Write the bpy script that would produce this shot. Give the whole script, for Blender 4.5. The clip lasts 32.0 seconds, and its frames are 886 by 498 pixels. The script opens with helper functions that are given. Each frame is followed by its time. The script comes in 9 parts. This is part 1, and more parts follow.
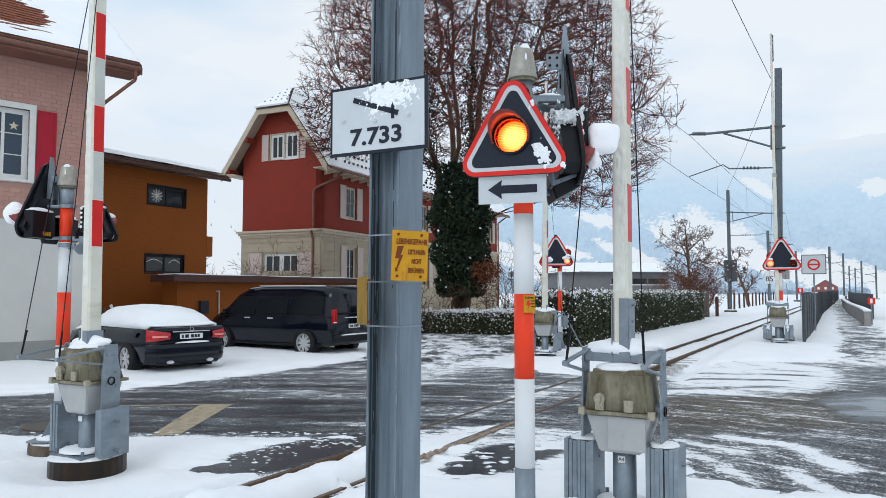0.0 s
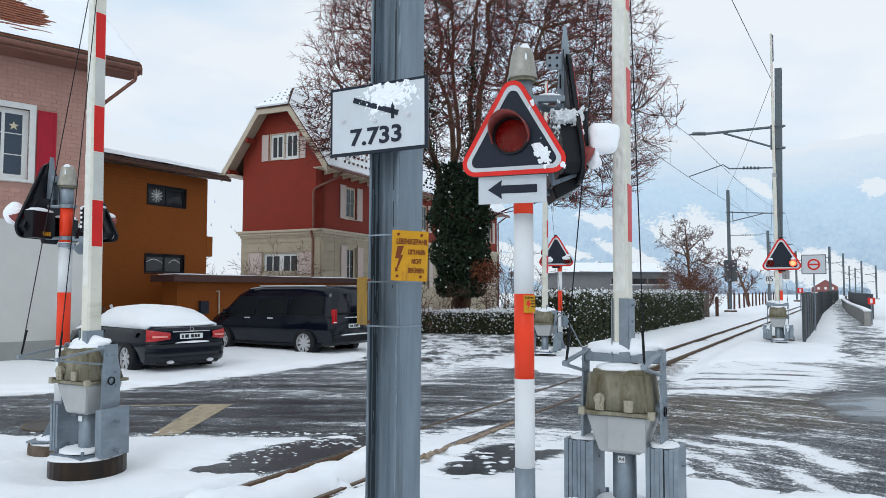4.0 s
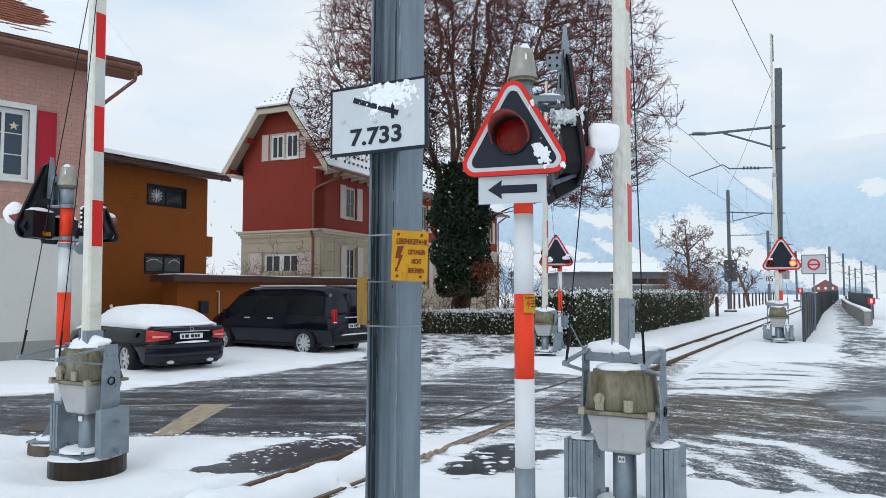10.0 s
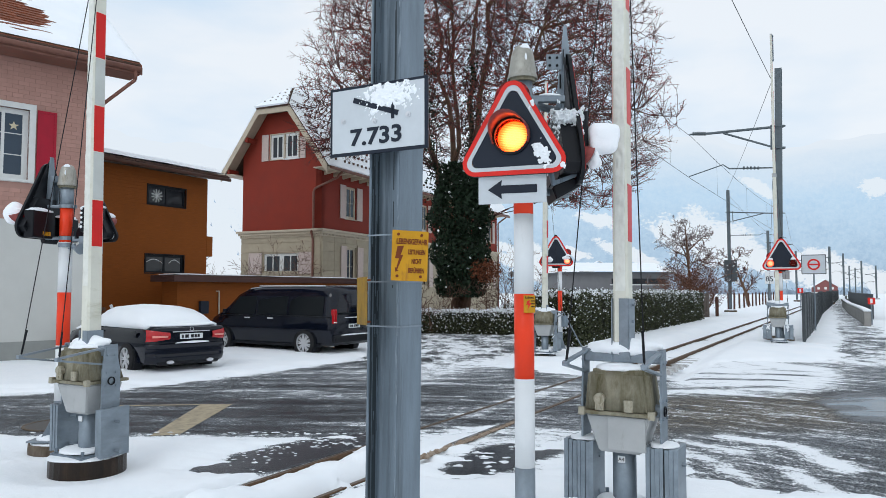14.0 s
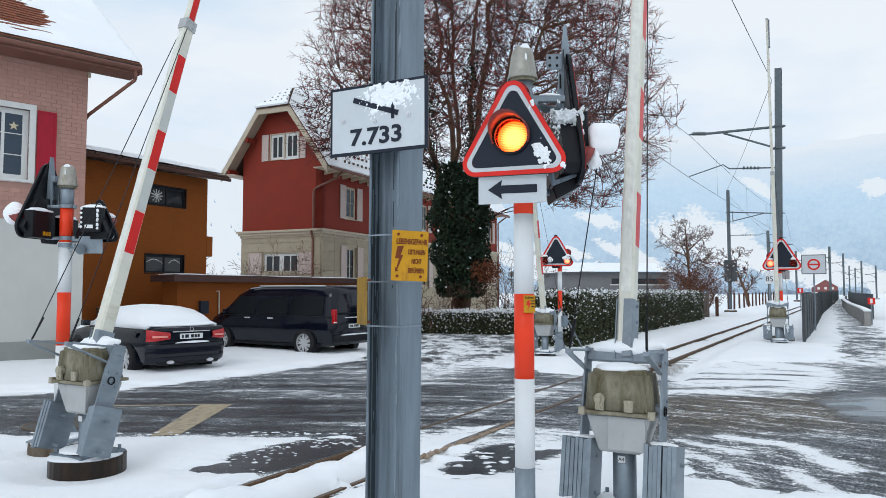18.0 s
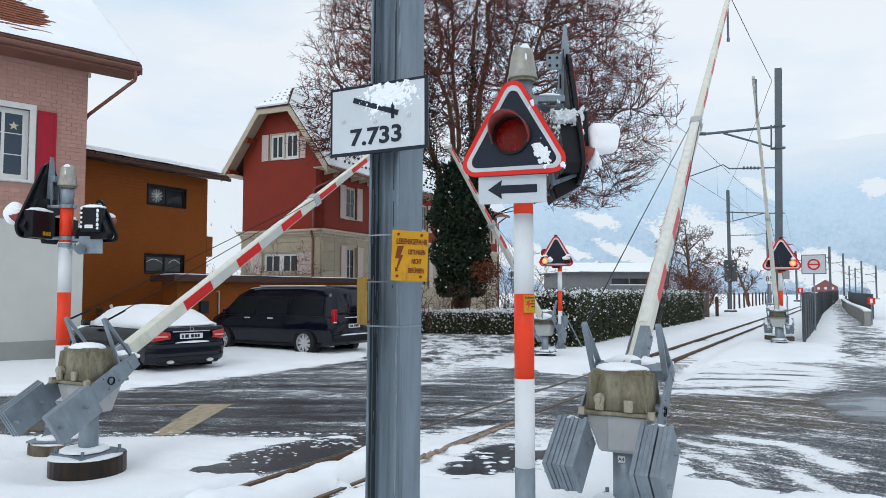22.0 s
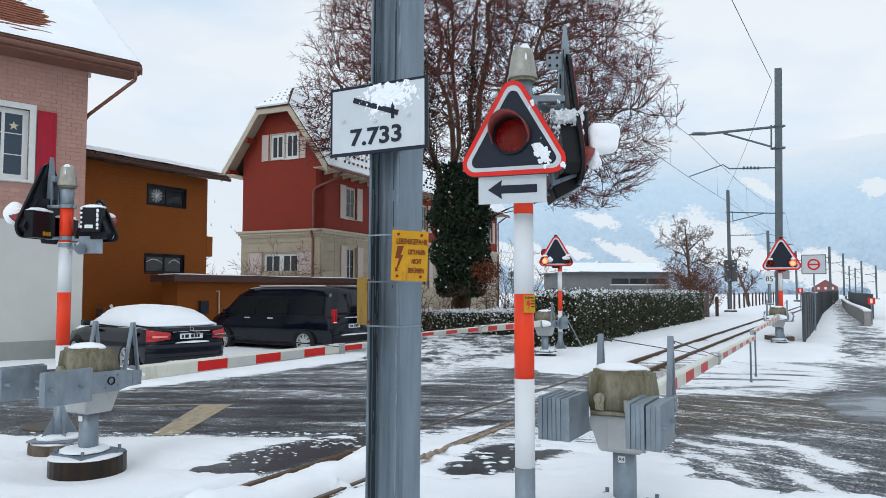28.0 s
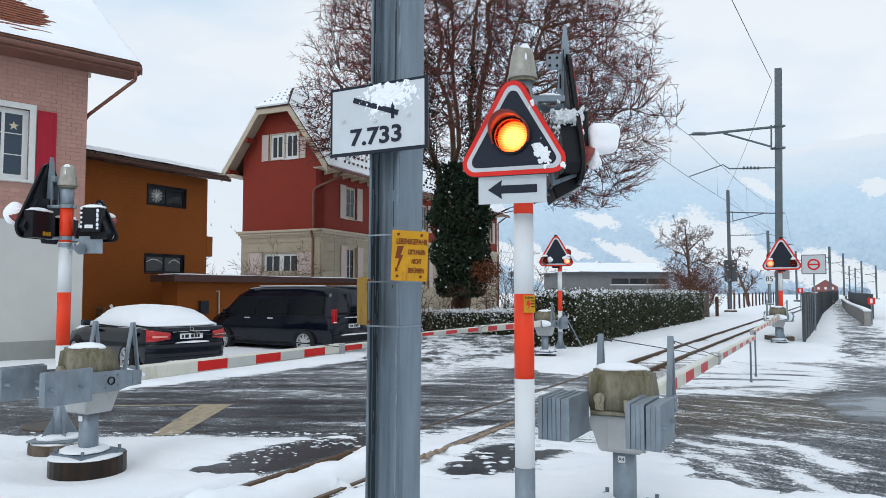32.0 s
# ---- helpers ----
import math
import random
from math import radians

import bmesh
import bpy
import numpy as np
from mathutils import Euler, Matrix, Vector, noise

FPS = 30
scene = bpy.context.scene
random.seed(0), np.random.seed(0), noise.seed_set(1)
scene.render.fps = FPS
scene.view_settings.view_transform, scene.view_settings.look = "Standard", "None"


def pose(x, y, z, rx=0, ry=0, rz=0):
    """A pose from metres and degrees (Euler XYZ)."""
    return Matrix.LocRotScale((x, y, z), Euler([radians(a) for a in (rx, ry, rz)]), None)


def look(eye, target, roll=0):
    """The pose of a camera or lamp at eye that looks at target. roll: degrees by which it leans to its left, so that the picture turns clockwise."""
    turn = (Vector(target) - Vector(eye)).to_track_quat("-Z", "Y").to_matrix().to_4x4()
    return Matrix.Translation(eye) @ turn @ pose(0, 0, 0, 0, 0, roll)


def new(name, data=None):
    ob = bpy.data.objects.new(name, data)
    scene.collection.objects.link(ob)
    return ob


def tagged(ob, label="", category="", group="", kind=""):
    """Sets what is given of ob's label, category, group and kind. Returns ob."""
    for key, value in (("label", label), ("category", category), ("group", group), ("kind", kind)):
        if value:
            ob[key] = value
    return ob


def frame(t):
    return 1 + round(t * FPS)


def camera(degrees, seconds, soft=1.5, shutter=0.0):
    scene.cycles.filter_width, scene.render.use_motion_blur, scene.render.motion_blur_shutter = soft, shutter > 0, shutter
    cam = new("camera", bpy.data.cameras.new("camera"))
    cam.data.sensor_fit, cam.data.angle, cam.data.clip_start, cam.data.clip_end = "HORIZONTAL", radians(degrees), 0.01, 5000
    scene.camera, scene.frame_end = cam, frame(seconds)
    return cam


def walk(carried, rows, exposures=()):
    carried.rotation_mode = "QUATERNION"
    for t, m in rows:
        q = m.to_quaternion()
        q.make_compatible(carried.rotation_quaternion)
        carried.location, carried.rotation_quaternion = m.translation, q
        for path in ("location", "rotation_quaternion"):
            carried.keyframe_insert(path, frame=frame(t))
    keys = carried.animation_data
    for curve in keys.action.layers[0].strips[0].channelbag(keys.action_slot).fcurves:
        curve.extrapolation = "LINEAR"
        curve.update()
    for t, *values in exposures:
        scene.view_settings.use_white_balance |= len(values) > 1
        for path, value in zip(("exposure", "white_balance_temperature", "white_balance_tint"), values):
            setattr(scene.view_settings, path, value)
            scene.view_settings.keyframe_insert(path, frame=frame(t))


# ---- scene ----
# ================= camera =================
cam = camera(64.19, 32.0, soft=0.4)
EYE_POSE = pose(0, 0, 1.8, 93.297, 0, 0)
walk(cam, [(0.0, EYE_POSE), (32.0, EYE_POSE)])

# ================= sky and sun: an overcast winter day =================
world = bpy.data.worlds.new("overcast_sky")
scene.world = world
world.use_nodes = True
wn, wl = world.node_tree.nodes, world.node_tree.links
wn.clear()
w_out = wn.new("ShaderNodeOutputWorld")
w_sky = wn.new("ShaderNodeTexSky")
w_sky.sky_type = "NISHITA"
w_sky.sun_disc = False
w_sky.sun_elevation = radians(28)
w_sky.sun_rotation = radians(200)
w_blue = wn.new("ShaderNodeBackground")
w_blue.inputs["Strength"].default_value = 0.10
wl.new(w_sky.outputs[0], w_blue.inputs["Color"])
w_tc = wn.new("ShaderNodeTexCoord")
w_map = wn.new("ShaderNodeMapping")
w_map.inputs["Scale"].default_value = (1.6, 1.6, 4.5)
wl.new(w_tc.outputs["Generated"], w_map.inputs["Vector"])
w_noise = wn.new("ShaderNodeTexNoise")
w_noise.inputs["Scale"].default_value = 1.9
w_noise.inputs["Detail"].default_value = 5
wl.new(w_map.outputs[0], w_noise.inputs["Vector"])
w_ramp = wn.new("ShaderNodeValToRGB")
w_ramp.color_ramp.elements[0].position = 0.30
w_ramp.color_ramp.elements[0].color = (0.66, 0.81, 0.97, 1)
w_ramp.color_ramp.elements[1].position = 0.56
w_ramp.color_ramp.elements[1].color = (0.885, 0.94, 1.0, 1)
wl.new(w_noise.outputs[0], w_ramp.inputs[0])
w_cloud = wn.new("ShaderNodeBackground")
w_cloud.inputs["Strength"].default_value = 1.0
wl.new(w_ramp.outputs[0], w_cloud.inputs["Color"])
w_mix = wn.new("ShaderNodeMixShader")
w_mix.inputs[0].default_value = 0.92
wl.new(w_blue.outputs[0], w_mix.inputs[1])
wl.new(w_cloud.outputs[0], w_mix.inputs[2])
wl.new(w_mix.outputs[0], w_out.inputs[0])

sun_data = bpy.data.lights.new("sun", "SUN")
sun_data.energy = 0.6
sun_data.angle = radians(25)
sun_data.color = (0.90, 0.95, 1.0)
sun = new("sun", sun_data)
sun.matrix_world = look((-12, -25, 22), (0, 0, 0))
scene.view_settings.exposure = 0.0

# ================= materials =================


def nodes_of(name):
    m = bpy.data.materials.new(name)
    m.use_nodes = True
    return m, m.node_tree.nodes, m.node_tree.links, m.node_tree.nodes["Principled BSDF"]


def noise_at(n, l, scale, detail=4, rough=0.55, stretch=(1, 1, 1), coords="Object"):
    tc = n.new("ShaderNodeTexCoord")
    mp = n.new("ShaderNodeMapping")
    mp.inputs["Scale"].default_value = stretch
    l.new(tc.outputs[coords], mp.inputs["Vector"])
    t = n.new("ShaderNodeTexNoise")
    t.inputs["Scale"].default_value = scale
    t.inputs["Detail"].default_value = detail
    t.inputs["Roughness"].default_value = rough
    l.new(mp.outputs[0], t.inputs["Vector"])
    return t


def ramp_of(n, l, source, lo, hi, a, b):
    r = n.new("ShaderNodeValToRGB")
    r.color_ramp.elements[0].position, r.color_ramp.elements[1].position = lo, hi
    r.color_ramp.elements[0].color, r.color_ramp.elements[1].color = (*a, 1), (*b, 1)
    l.new(source, r.inputs[0])
    return r


def mix_rgb(n, l, fac, a, b, blend="MIX"):
    m = n.new("ShaderNodeMix")
    m.data_type, m.blend_type = "RGBA", blend
    for socket, value in ((m.inputs[0], fac), (m.inputs[6], a), (m.inputs[7], b)):
        if isinstance(value, (int, float)):
            socket.default_value = value
        elif isinstance(value, tuple):
            socket.default_value = (*value, 1)
        else:
            l.new(value, socket)
    return m.outputs[2]


def bump_to(n, l, bsdf, height, strength=0.3, distance=0.01):
    b = n.new("ShaderNodeBump")
    b.inputs["Strength"].default_value = strength
    b.inputs["Distance"].default_value = distance
    l.new(height, b.inputs["Height"])
    l.new(b.outputs[0], bsdf.inputs["Normal"])


def surface(name, color, rough=0.5, metal=0.0, vary=0.15, scale=6.0, grain=60.0, bump=0.15, distance=0.004,
            dirt=None, dirt_amount=0.0, stretch=(1, 1, 1), spread=0.0, coat=0.0):
    """A plain material with grain, broad variation and, if asked, dirt in streaks and pieces that differ."""
    m, n, l, b = nodes_of(name)
    big = noise_at(n, l, scale, 4, 0.6, stretch)
    fine = noise_at(n, l, grain, 3, 0.6, stretch)
    dark = tuple(c * (1 - vary) for c in color)
    light = tuple(min(1.0, c * (1 + vary * 0.6)) for c in color)
    col = ramp_of(n, l, big.outputs[0], 0.3, 0.7, dark, light).outputs[0]
    col = mix_rgb(n, l, 0.12, col, ramp_of(n, l, fine.outputs[0], 0.35, 0.65, dark, light).outputs[0])
    if dirt:
        d = noise_at(n, l, scale * 0.7, 6, 0.7, (stretch[0] * 1.7, stretch[1] * 1.7, stretch[2] * 0.5))
        f = ramp_of(n, l, d.outputs[0], 0.62 - dirt_amount * 0.3, 0.72, (0, 0, 0), (1, 1, 1)).outputs[0]
        col = mix_rgb(n, l, f, col, dirt)
    if spread:
        info = n.new("ShaderNodeObjectInfo")
        geo = n.new("ShaderNodeNewGeometry")
        add = n.new("ShaderNodeMath")
        add.operation = "ADD"
        l.new(info.outputs["Random"], add.inputs[0])
        l.new(geo.outputs["Random Per Island"], add.inputs[1])
        half = n.new("ShaderNodeMath")
        half.operation = "FRACT"
        l.new(add.outputs[0], half.inputs[0])
        v = n.new("ShaderNodeMapRange")
        v.inputs[3].default_value, v.inputs[4].default_value = 1 - spread, 1 + spread
        l.new(half.outputs[0], v.inputs[0])
        hsv = n.new("ShaderNodeHueSaturation")
        l.new(v.outputs[0], hsv.inputs["Value"])
        l.new(col, hsv.inputs["Color"])
        col = hsv.outputs[0]
    l.new(col, b.inputs["Base Color"])
    rr = n.new("ShaderNodeMapRange")
    rr.inputs[3].default_value, rr.inputs[4].default_value = max(0.02, rough - 0.12), min(1, rough + 0.12)
    l.new(big.outputs[0], rr.inputs[0])
    l.new(rr.outputs[0], b.inputs["Roughness"])
    b.inputs["Metallic"].default_value = metal
    b.inputs["Specular IOR Level"].default_value = 0.28 if rough > 0.3 else 0.5
    b.inputs["Coat Weight"].default_value = coat
    if bump:
        bump_to(n, l, b, fine.outputs[0], bump, distance)
    return m


def make_snow():
    m, n, l, b = nodes_of("snow")
    big = noise_at(n, l, 0.9, 5, 0.6)
    fine = noise_at(n, l, 7, 8, 0.68)
    col = ramp_of(n, l, big.outputs[0], 0.3, 0.7, (0.88, 0.92, 0.955), (0.94, 0.96, 0.98)).outputs[0]
    l.new(col, b.inputs["Base Color"])
    b.inputs["Roughness"].default_value = 0.75
    b.inputs["Specular IOR Level"].default_value = 0.25
    bump_to(n, l, b, fine.outputs[0], 0.5, 0.03)
    return m


def make_asphalt():
    """Wet asphalt under slush that the traffic has drawn out along its curve round the near corner."""
    m, n, l, b = nodes_of("wet_asphalt_with_slush")

    def math_(op, a, c=None, d=None):
        q = n.new("ShaderNodeMath")
        q.operation = op
        for socket, v in zip(q.inputs, (a, c, d)):
            if v is None:
                continue
            if isinstance(v, (int, float)):
                socket.default_value = v
            else:
                l.new(v, socket)
        return q.outputs[0]

    def between(v, lo, hi):
        q = n.new("ShaderNodeMapRange")
        q.inputs[1].default_value, q.inputs[2].default_value = lo, hi
        l.new(v, q.inputs[0])
        return q.outputs[0]

    tc = n.new("ShaderNodeTexCoord")
    sep = n.new("ShaderNodeSeparateXYZ")
    l.new(tc.outputs["Object"], sep.inputs[0])
    # lane coordinates: straight on the left, bent round (-1, 2.5) on the right
    px_, py_ = math_("MAXIMUM", math_("ADD", sep.outputs["X"], 1.0), 0.0), math_("SUBTRACT", sep.outputs["Y"], 2.5)
    across = math_("SQRT", math_("ADD", math_("MULTIPLY", px_, px_), math_("MULTIPLY", py_, py_)))
    along = math_("ADD", math_("MINIMUM", sep.outputs["X"], -1.0), math_("MULTIPLY", math_("ARCTAN2", px_, py_), 8.0))
    lane = n.new("ShaderNodeCombineXYZ")
    l.new(along, lane.inputs[0])
    l.new(across, lane.inputs[1])

    def drawn(scale, detail, rough, sx, sy):
        mp = n.new("ShaderNodeMapping")
        mp.inputs["Scale"].default_value = (sx, sy, 1)
        l.new(lane.outputs[0], mp.inputs["Vector"])
        t = n.new("ShaderNodeTexNoise")
        t.inputs["Scale"].default_value, t.inputs["Detail"].default_value, t.inputs["Roughness"].default_value = scale, detail, rough
        l.new(mp.outputs[0], t.inputs["Vector"])
        return t.outputs[0]

    def read(name):
        q = n.new("ShaderNodeAttribute")
        q.attribute_name = name
        return q.outputs["Fac"]

    cover, mud, wet = read("cover"), read("mud"), read("wet")
    grit = noise_at(n, l, 140, 2, 0.5).outputs[0]
    broad = noise_at(n, l, 0.45, 4, 0.6).outputs[0]
    ruts = drawn(1.0, 4, 0.55, 0.22, 2.2)
    tracks = drawn(3.0, 9, 0.76, 0.5, 2.2)
    lumps = drawn(8.0, 8, 0.76, 0.8, 1.4)
    flecks = noise_at(n, l, 38.0, 5, 0.75).outputs[0]
    far_off = between(sep.outputs["Y"], 14.0, 19.0)

    def far_mix(a, c):
        q = n.new("ShaderNodeMix")
        l.new(far_off, q.inputs[0])
        l.new(a, q.inputs[2])
        l.new(c, q.inputs[3])
        return q.outputs[0]
    ruts = far_mix(ruts, noise_at(n, l, 1.0, 4, 0.55, (1.4, 0.25, 1)).outputs[0])
    tracks = far_mix(tracks, noise_at(n, l, 1.6, 8, 0.72, (1.3, 0.6, 1)).outputs[0])
    lumps = far_mix(lumps, noise_at(n, l, 5.0, 6, 0.7).outputs[0])
    amount = math_("MULTIPLY_ADD", ruts, 0.55, math_("MULTIPLY", tracks, 0.80))
    amount = math_("MULTIPLY_ADD", lumps, 0.70, amount)
    amount = math_("MULTIPLY_ADD", flecks, 0.60, amount)
    amount = math_("MULTIPLY_ADD", broad, 0.30, amount)
    amount = math_("MULTIPLY_ADD", math_("SUBTRACT", amount, 1.475), math_("MULTIPLY_ADD", far_off, 1.5, 2.2), 1.475)
    amount = math_("ADD", amount, cover)                     # its middle is 1.475
    base = ramp_of(n, l, grit, 0.3, 0.7, (0.010, 0.012, 0.017), (0.038, 0.043, 0.053)).outputs[0]
    slush = ramp_of(n, l, flecks, 0.36, 0.62, (0.075, 0.082, 0.094), (0.44, 0.47, 0.50)).outputs[0]
    brown = ramp_of(n, l, flecks, 0.36, 0.62, (0.070, 0.058, 0.044), (0.40, 0.35, 0.275)).outputs[0]
    slush = mix_rgb(n, l, math_("MULTIPLY", mud, between(lumps, 0.28, 0.52)), slush, brown)
    snowy = ramp_of(n, l, lumps, 0.3, 0.7, (0.88, 0.92, 0.955), (0.94, 0.96, 0.98)).outputs[0]
    f1 = between(amount, 1.26, 1.56)
    f2 = between(amount, 1.70, 1.78)
    col = mix_rgb(n, l, f1, base, slush)
    col = mix_rgb(n, l, f2, col, snowy)
    l.new(col, b.inputs["Base Color"])
    dry = n.new("ShaderNodeMapRange")
    dry.inputs[1].default_value, dry.inputs[2].default_value = 0.0, 0.7
    dry.inputs[3].default_value, dry.inputs[4].default_value = 0.30, 0.78
    l.new(f1, dry.inputs[0])
    gloss = n.new("ShaderNodeMix")
    l.new(wet, gloss.inputs[0])
    l.new(dry.outputs[0], gloss.inputs[2])
    gloss.inputs[3].default_value = 0.06
    l.new(gloss.outputs[0], b.inputs["Roughness"])
    b.inputs["Specular IOR Level"].default_value = 0.26
    relief = math_("MULTIPLY_ADD", flecks, 0.5, lumps)
    relief = math_("MULTIPLY", relief, math_("ADD", math_("MULTIPLY", f1, 0.9), 0.1))
    relief = math_("MULTIPLY", relief, math_("SUBTRACT", 1.0, math_("MULTIPLY", f2, 0.65)))
    relief = math_("MULTIPLY_ADD", f2, 0.35, relief)
    relief = math_("MULTIPLY", relief, math_("SUBTRACT", 1.0, math_("MULTIPLY", wet, 0.93)))
    bump_to(n, l, b, relief, 0.9, 0.05)
    return m


def make_glass(name, color=(0.014, 0.017, 0.021), rough=0.03):
    m, n, l, b = nodes_of(name)
    b.inputs["Base Color"].default_value = (*color, 1)
    b.inputs["Roughness"].default_value = rough
    b.inputs["Specular IOR Level"].default_value = 0.45
    return m


def make_glow(name, hot, rim, strength, radius):
    """A bulb in its reflector: hot in the middle, red towards the rim, ribbed."""
    m, n, l, b = nodes_of(name)
    tc = n.new("ShaderNodeTexCoord")
    wave = n.new("ShaderNodeTexWave")
    wave.bands_direction = "Z"
    wave.inputs["Scale"].default_value = 26
    l.new(tc.outputs["Object"], wave.inputs["Vector"])
    gr = n.new("ShaderNodeVectorMath")
    gr.operation = "LENGTH"
    l.new(tc.outputs["Object"], gr.inputs[0])
    rr = n.new("ShaderNodeMapRange")
    rr.inputs[1].default_value, rr.inputs[2].default_value = radius * 0.42, radius
    l.new(gr.outputs["Value"], rr.inputs[0])
    ribs = n.new("ShaderNodeMath")
    ribs.operation = "MULTIPLY_ADD"
    ribs.inputs[1].default_value = 0.35
    l.new(wave.outputs[1], ribs.inputs[0])
    l.new(rr.outputs[0], ribs.inputs[2])
    col = mix_rgb(n, l, ribs.outputs[0], hot, rim)
    l.new(col, b.inputs["Emission Color"])
    b.inputs["Emission Strength"].default_value = strength
    b.inputs["Base Color"].default_value = (0.3, 0.02, 0.01, 1)
    return m


def make_lens():
    """Red signal glass: light from the bulb behind passes through it."""
    m, n, l, b = nodes_of("red_signal_glass")
    b.inputs["Base Color"].default_value = (0.25, 0.008, 0.008, 1)
    b.inputs["Roughness"].default_value = 0.12
    tr = n.new("ShaderNodeBsdfTransparent")
    tr.inputs[0].default_value = (1.0, 0.84, 0.74, 1)
    scatter = n.new("ShaderNodeBsdfTranslucent")
    scatter.inputs[0].default_value = (1.0, 0.035, 0.02, 1)
    mx = n.new("ShaderNodeMixShader")
    mx.inputs[0].default_value = 0.45
    l.new(b.outputs[0], mx.inputs[1])
    l.new(scatter.outputs[0], mx.inputs[2])
    mx2 = n.new("ShaderNodeMixShader")
    mx2.inputs[0].default_value = 0.32
    l.new(tr.outputs[0], mx2.inputs[1])
    l.new(mx.outputs[0], mx2.inputs[2])
    l.new(mx2.outputs[0], n["Material Output"].inputs[0])
    return m


def make_cladding(name, color, period, axis="Z"):
    """Board cladding with grain along the boards."""
    m, n, l, b = nodes_of(name)
    grain = noise_at(n, l, 5, 6, 0.65, (0.6, 0.6, 14))
    broad = noise_at(n, l, 0.7, 3, 0.5)
    col = ramp_of(n, l, grain.outputs[0], 0.3, 0.72, tuple(c * 0.72 for c in color), tuple(c * 1.15 for c in color)).outputs[0]
    col = mix_rgb(n, l, 0.25, col, ramp_of(n, l, broad.outputs[0], 0.3, 0.7, tuple(c * 0.6 for c in color), color).outputs[0])
    l.new(col, b.inputs["Base Color"])
    b.inputs["Roughness"].default_value = 0.75
    b.inputs["Specular IOR Level"].default_value = 0.2
    bump_to(n, l, b, grain.outputs[0], 0.2, 0.004)
    return m


SNOW = make_snow()
ASPHALT = make_asphalt()
GALV = surface("galvanized_steel", (0.25, 0.295, 0.335), 0.45, 0.45, 0.22, 9, 90, 0.08, dirt=(0.20, 0.23, 0.26), dirt_amount=0.35, stretch=(1, 1, 0.6))
GALV_DARK = surface("weathered_mast_steel", (0.188, 0.235, 0.278), 0.5, 0.2, 0.26, 6, 120, 0.3, 0.003, dirt=(0.060, 0.075, 0.085), dirt_amount=0.40, stretch=(2.4, 2.4, 0.35))
LATCH = surface("dull_beige_metal", (0.38, 0.35, 0.27), 0.5, 0.2, 0.25, 20, 60, 0.1, dirt=(0.14, 0.11, 0.05), dirt_amount=0.4)
STEEL_FAR = surface("grey_mast_steel", (0.13, 0.155, 0.17), 0.6, 0.3, 0.2, 3, 40, 0.05)
WHITE = surface("white_paint", (0.74, 0.76, 0.77), 0.4, 0, 0.06, 3, 50, 0.04, dirt=(0.55, 0.56, 0.54), dirt_amount=0.1)
ORANGE = surface("signal_red_paint", (0.84, 0.052, 0.014), 0.4, 0, 0.08, 4, 50, 0.04)
BOOM_WHITE = surface("aged_cream_paint", (0.70, 0.69, 0.60), 0.5, 0, 0.10, 4, 40, 0.08, dirt=(0.50, 0.48, 0.36), dirt_amount=0.25)
BOOM_ICE = surface("cream_white_ice", (0.74, 0.74, 0.68), 0.35, 0, 0.10, 12, 60, 0.2)
BOOM_RED = surface("red_reflective_band", (0.64, 0.014, 0.012), 0.35, 0, 0.12, 6, 60, 0.04)
MOSSY = surface("mossy_grey_plastic", (0.27, 0.25, 0.185), 0.7, 0, 0.30, 9, 60, 0.25, dirt=(0.085, 0.070, 0.026), dirt_amount=0.75)
GREY_BOX = surface("light_grey_metal", (0.42, 0.43, 0.43), 0.45, 0.1, 0.08, 5, 70, 0.04, dirt=(0.28, 0.27, 0.24), dirt_amount=0.15)
BLACK = surface("black_plastic", (0.007, 0.008, 0.011), 0.40, 0, 0.2, 8, 90, 0.06)
NAVY = surface("blue_black_enamel", (0.016, 0.022, 0.035), 0.4, 0, 0.1, 5, 60, 0.03)
SIGN_RED = surface("sign_red_film", (0.70, 0.025, 0.018), 0.35, 0, 0.08, 6, 60, 0.03)
SIGN_WHITE = surface("sign_white_film", (0.56, 0.60, 0.63), 0.45, 0, 0.07, 6, 60, 0.03)
CONCRETE = surface("wet_concrete", (0.17, 0.135, 0.10), 0.7, 0, 0.35, 5, 50, 0.4, 0.006, dirt=(0.05, 0.03, 0.017), dirt_amount=0.75)
RUST = surface("rusty_rail_steel", (0.115, 0.066, 0.036), 0.7, 0.2, 0.3, 9, 60, 0.3, dirt=(0.06, 0.035, 0.02), dirt_amount=0.4)
RAIL_TOP = surface("worn_rail_top", (0.14, 0.10, 0.07), 0.45, 0.4, 0.2, 6, 60, 0.05)
YELLOW = surface("yellow_enamel", (0.54, 0.265, 0.008), 0.45, 0, 0.16, 14, 70, 0.1, dirt=(0.32, 0.13, 0.02), dirt_amount=0.18)
RUST_INK = surface("rust_red_ink", (0.17, 0.038, 0.008), 0.6, 0, 0.2, 20, 80, 0.05)
CAR_BLACK = surface("black_car_paint", (0.004, 0.006, 0.013), 0.06, 0.0, 0.1, 4, 60, 0.0)
CAR_BLACK.node_tree.nodes["Principled BSDF"].inputs["Specular IOR Level"].default_value = 0.36
TYRE = surface("tyre_rubber", (0.018, 0.018, 0.019), 0.85, 0, 0.2, 12, 90, 0.2)
RIM = surface("silver_alloy", (0.62, 0.63, 0.65), 0.35, 0.35, 0.1, 10, 60, 0.02)
GLASS = make_glass("dark_window_glass")
CAR_GLASS = make_glass("tinted_car_glass", (0.008, 0.010, 0.012))
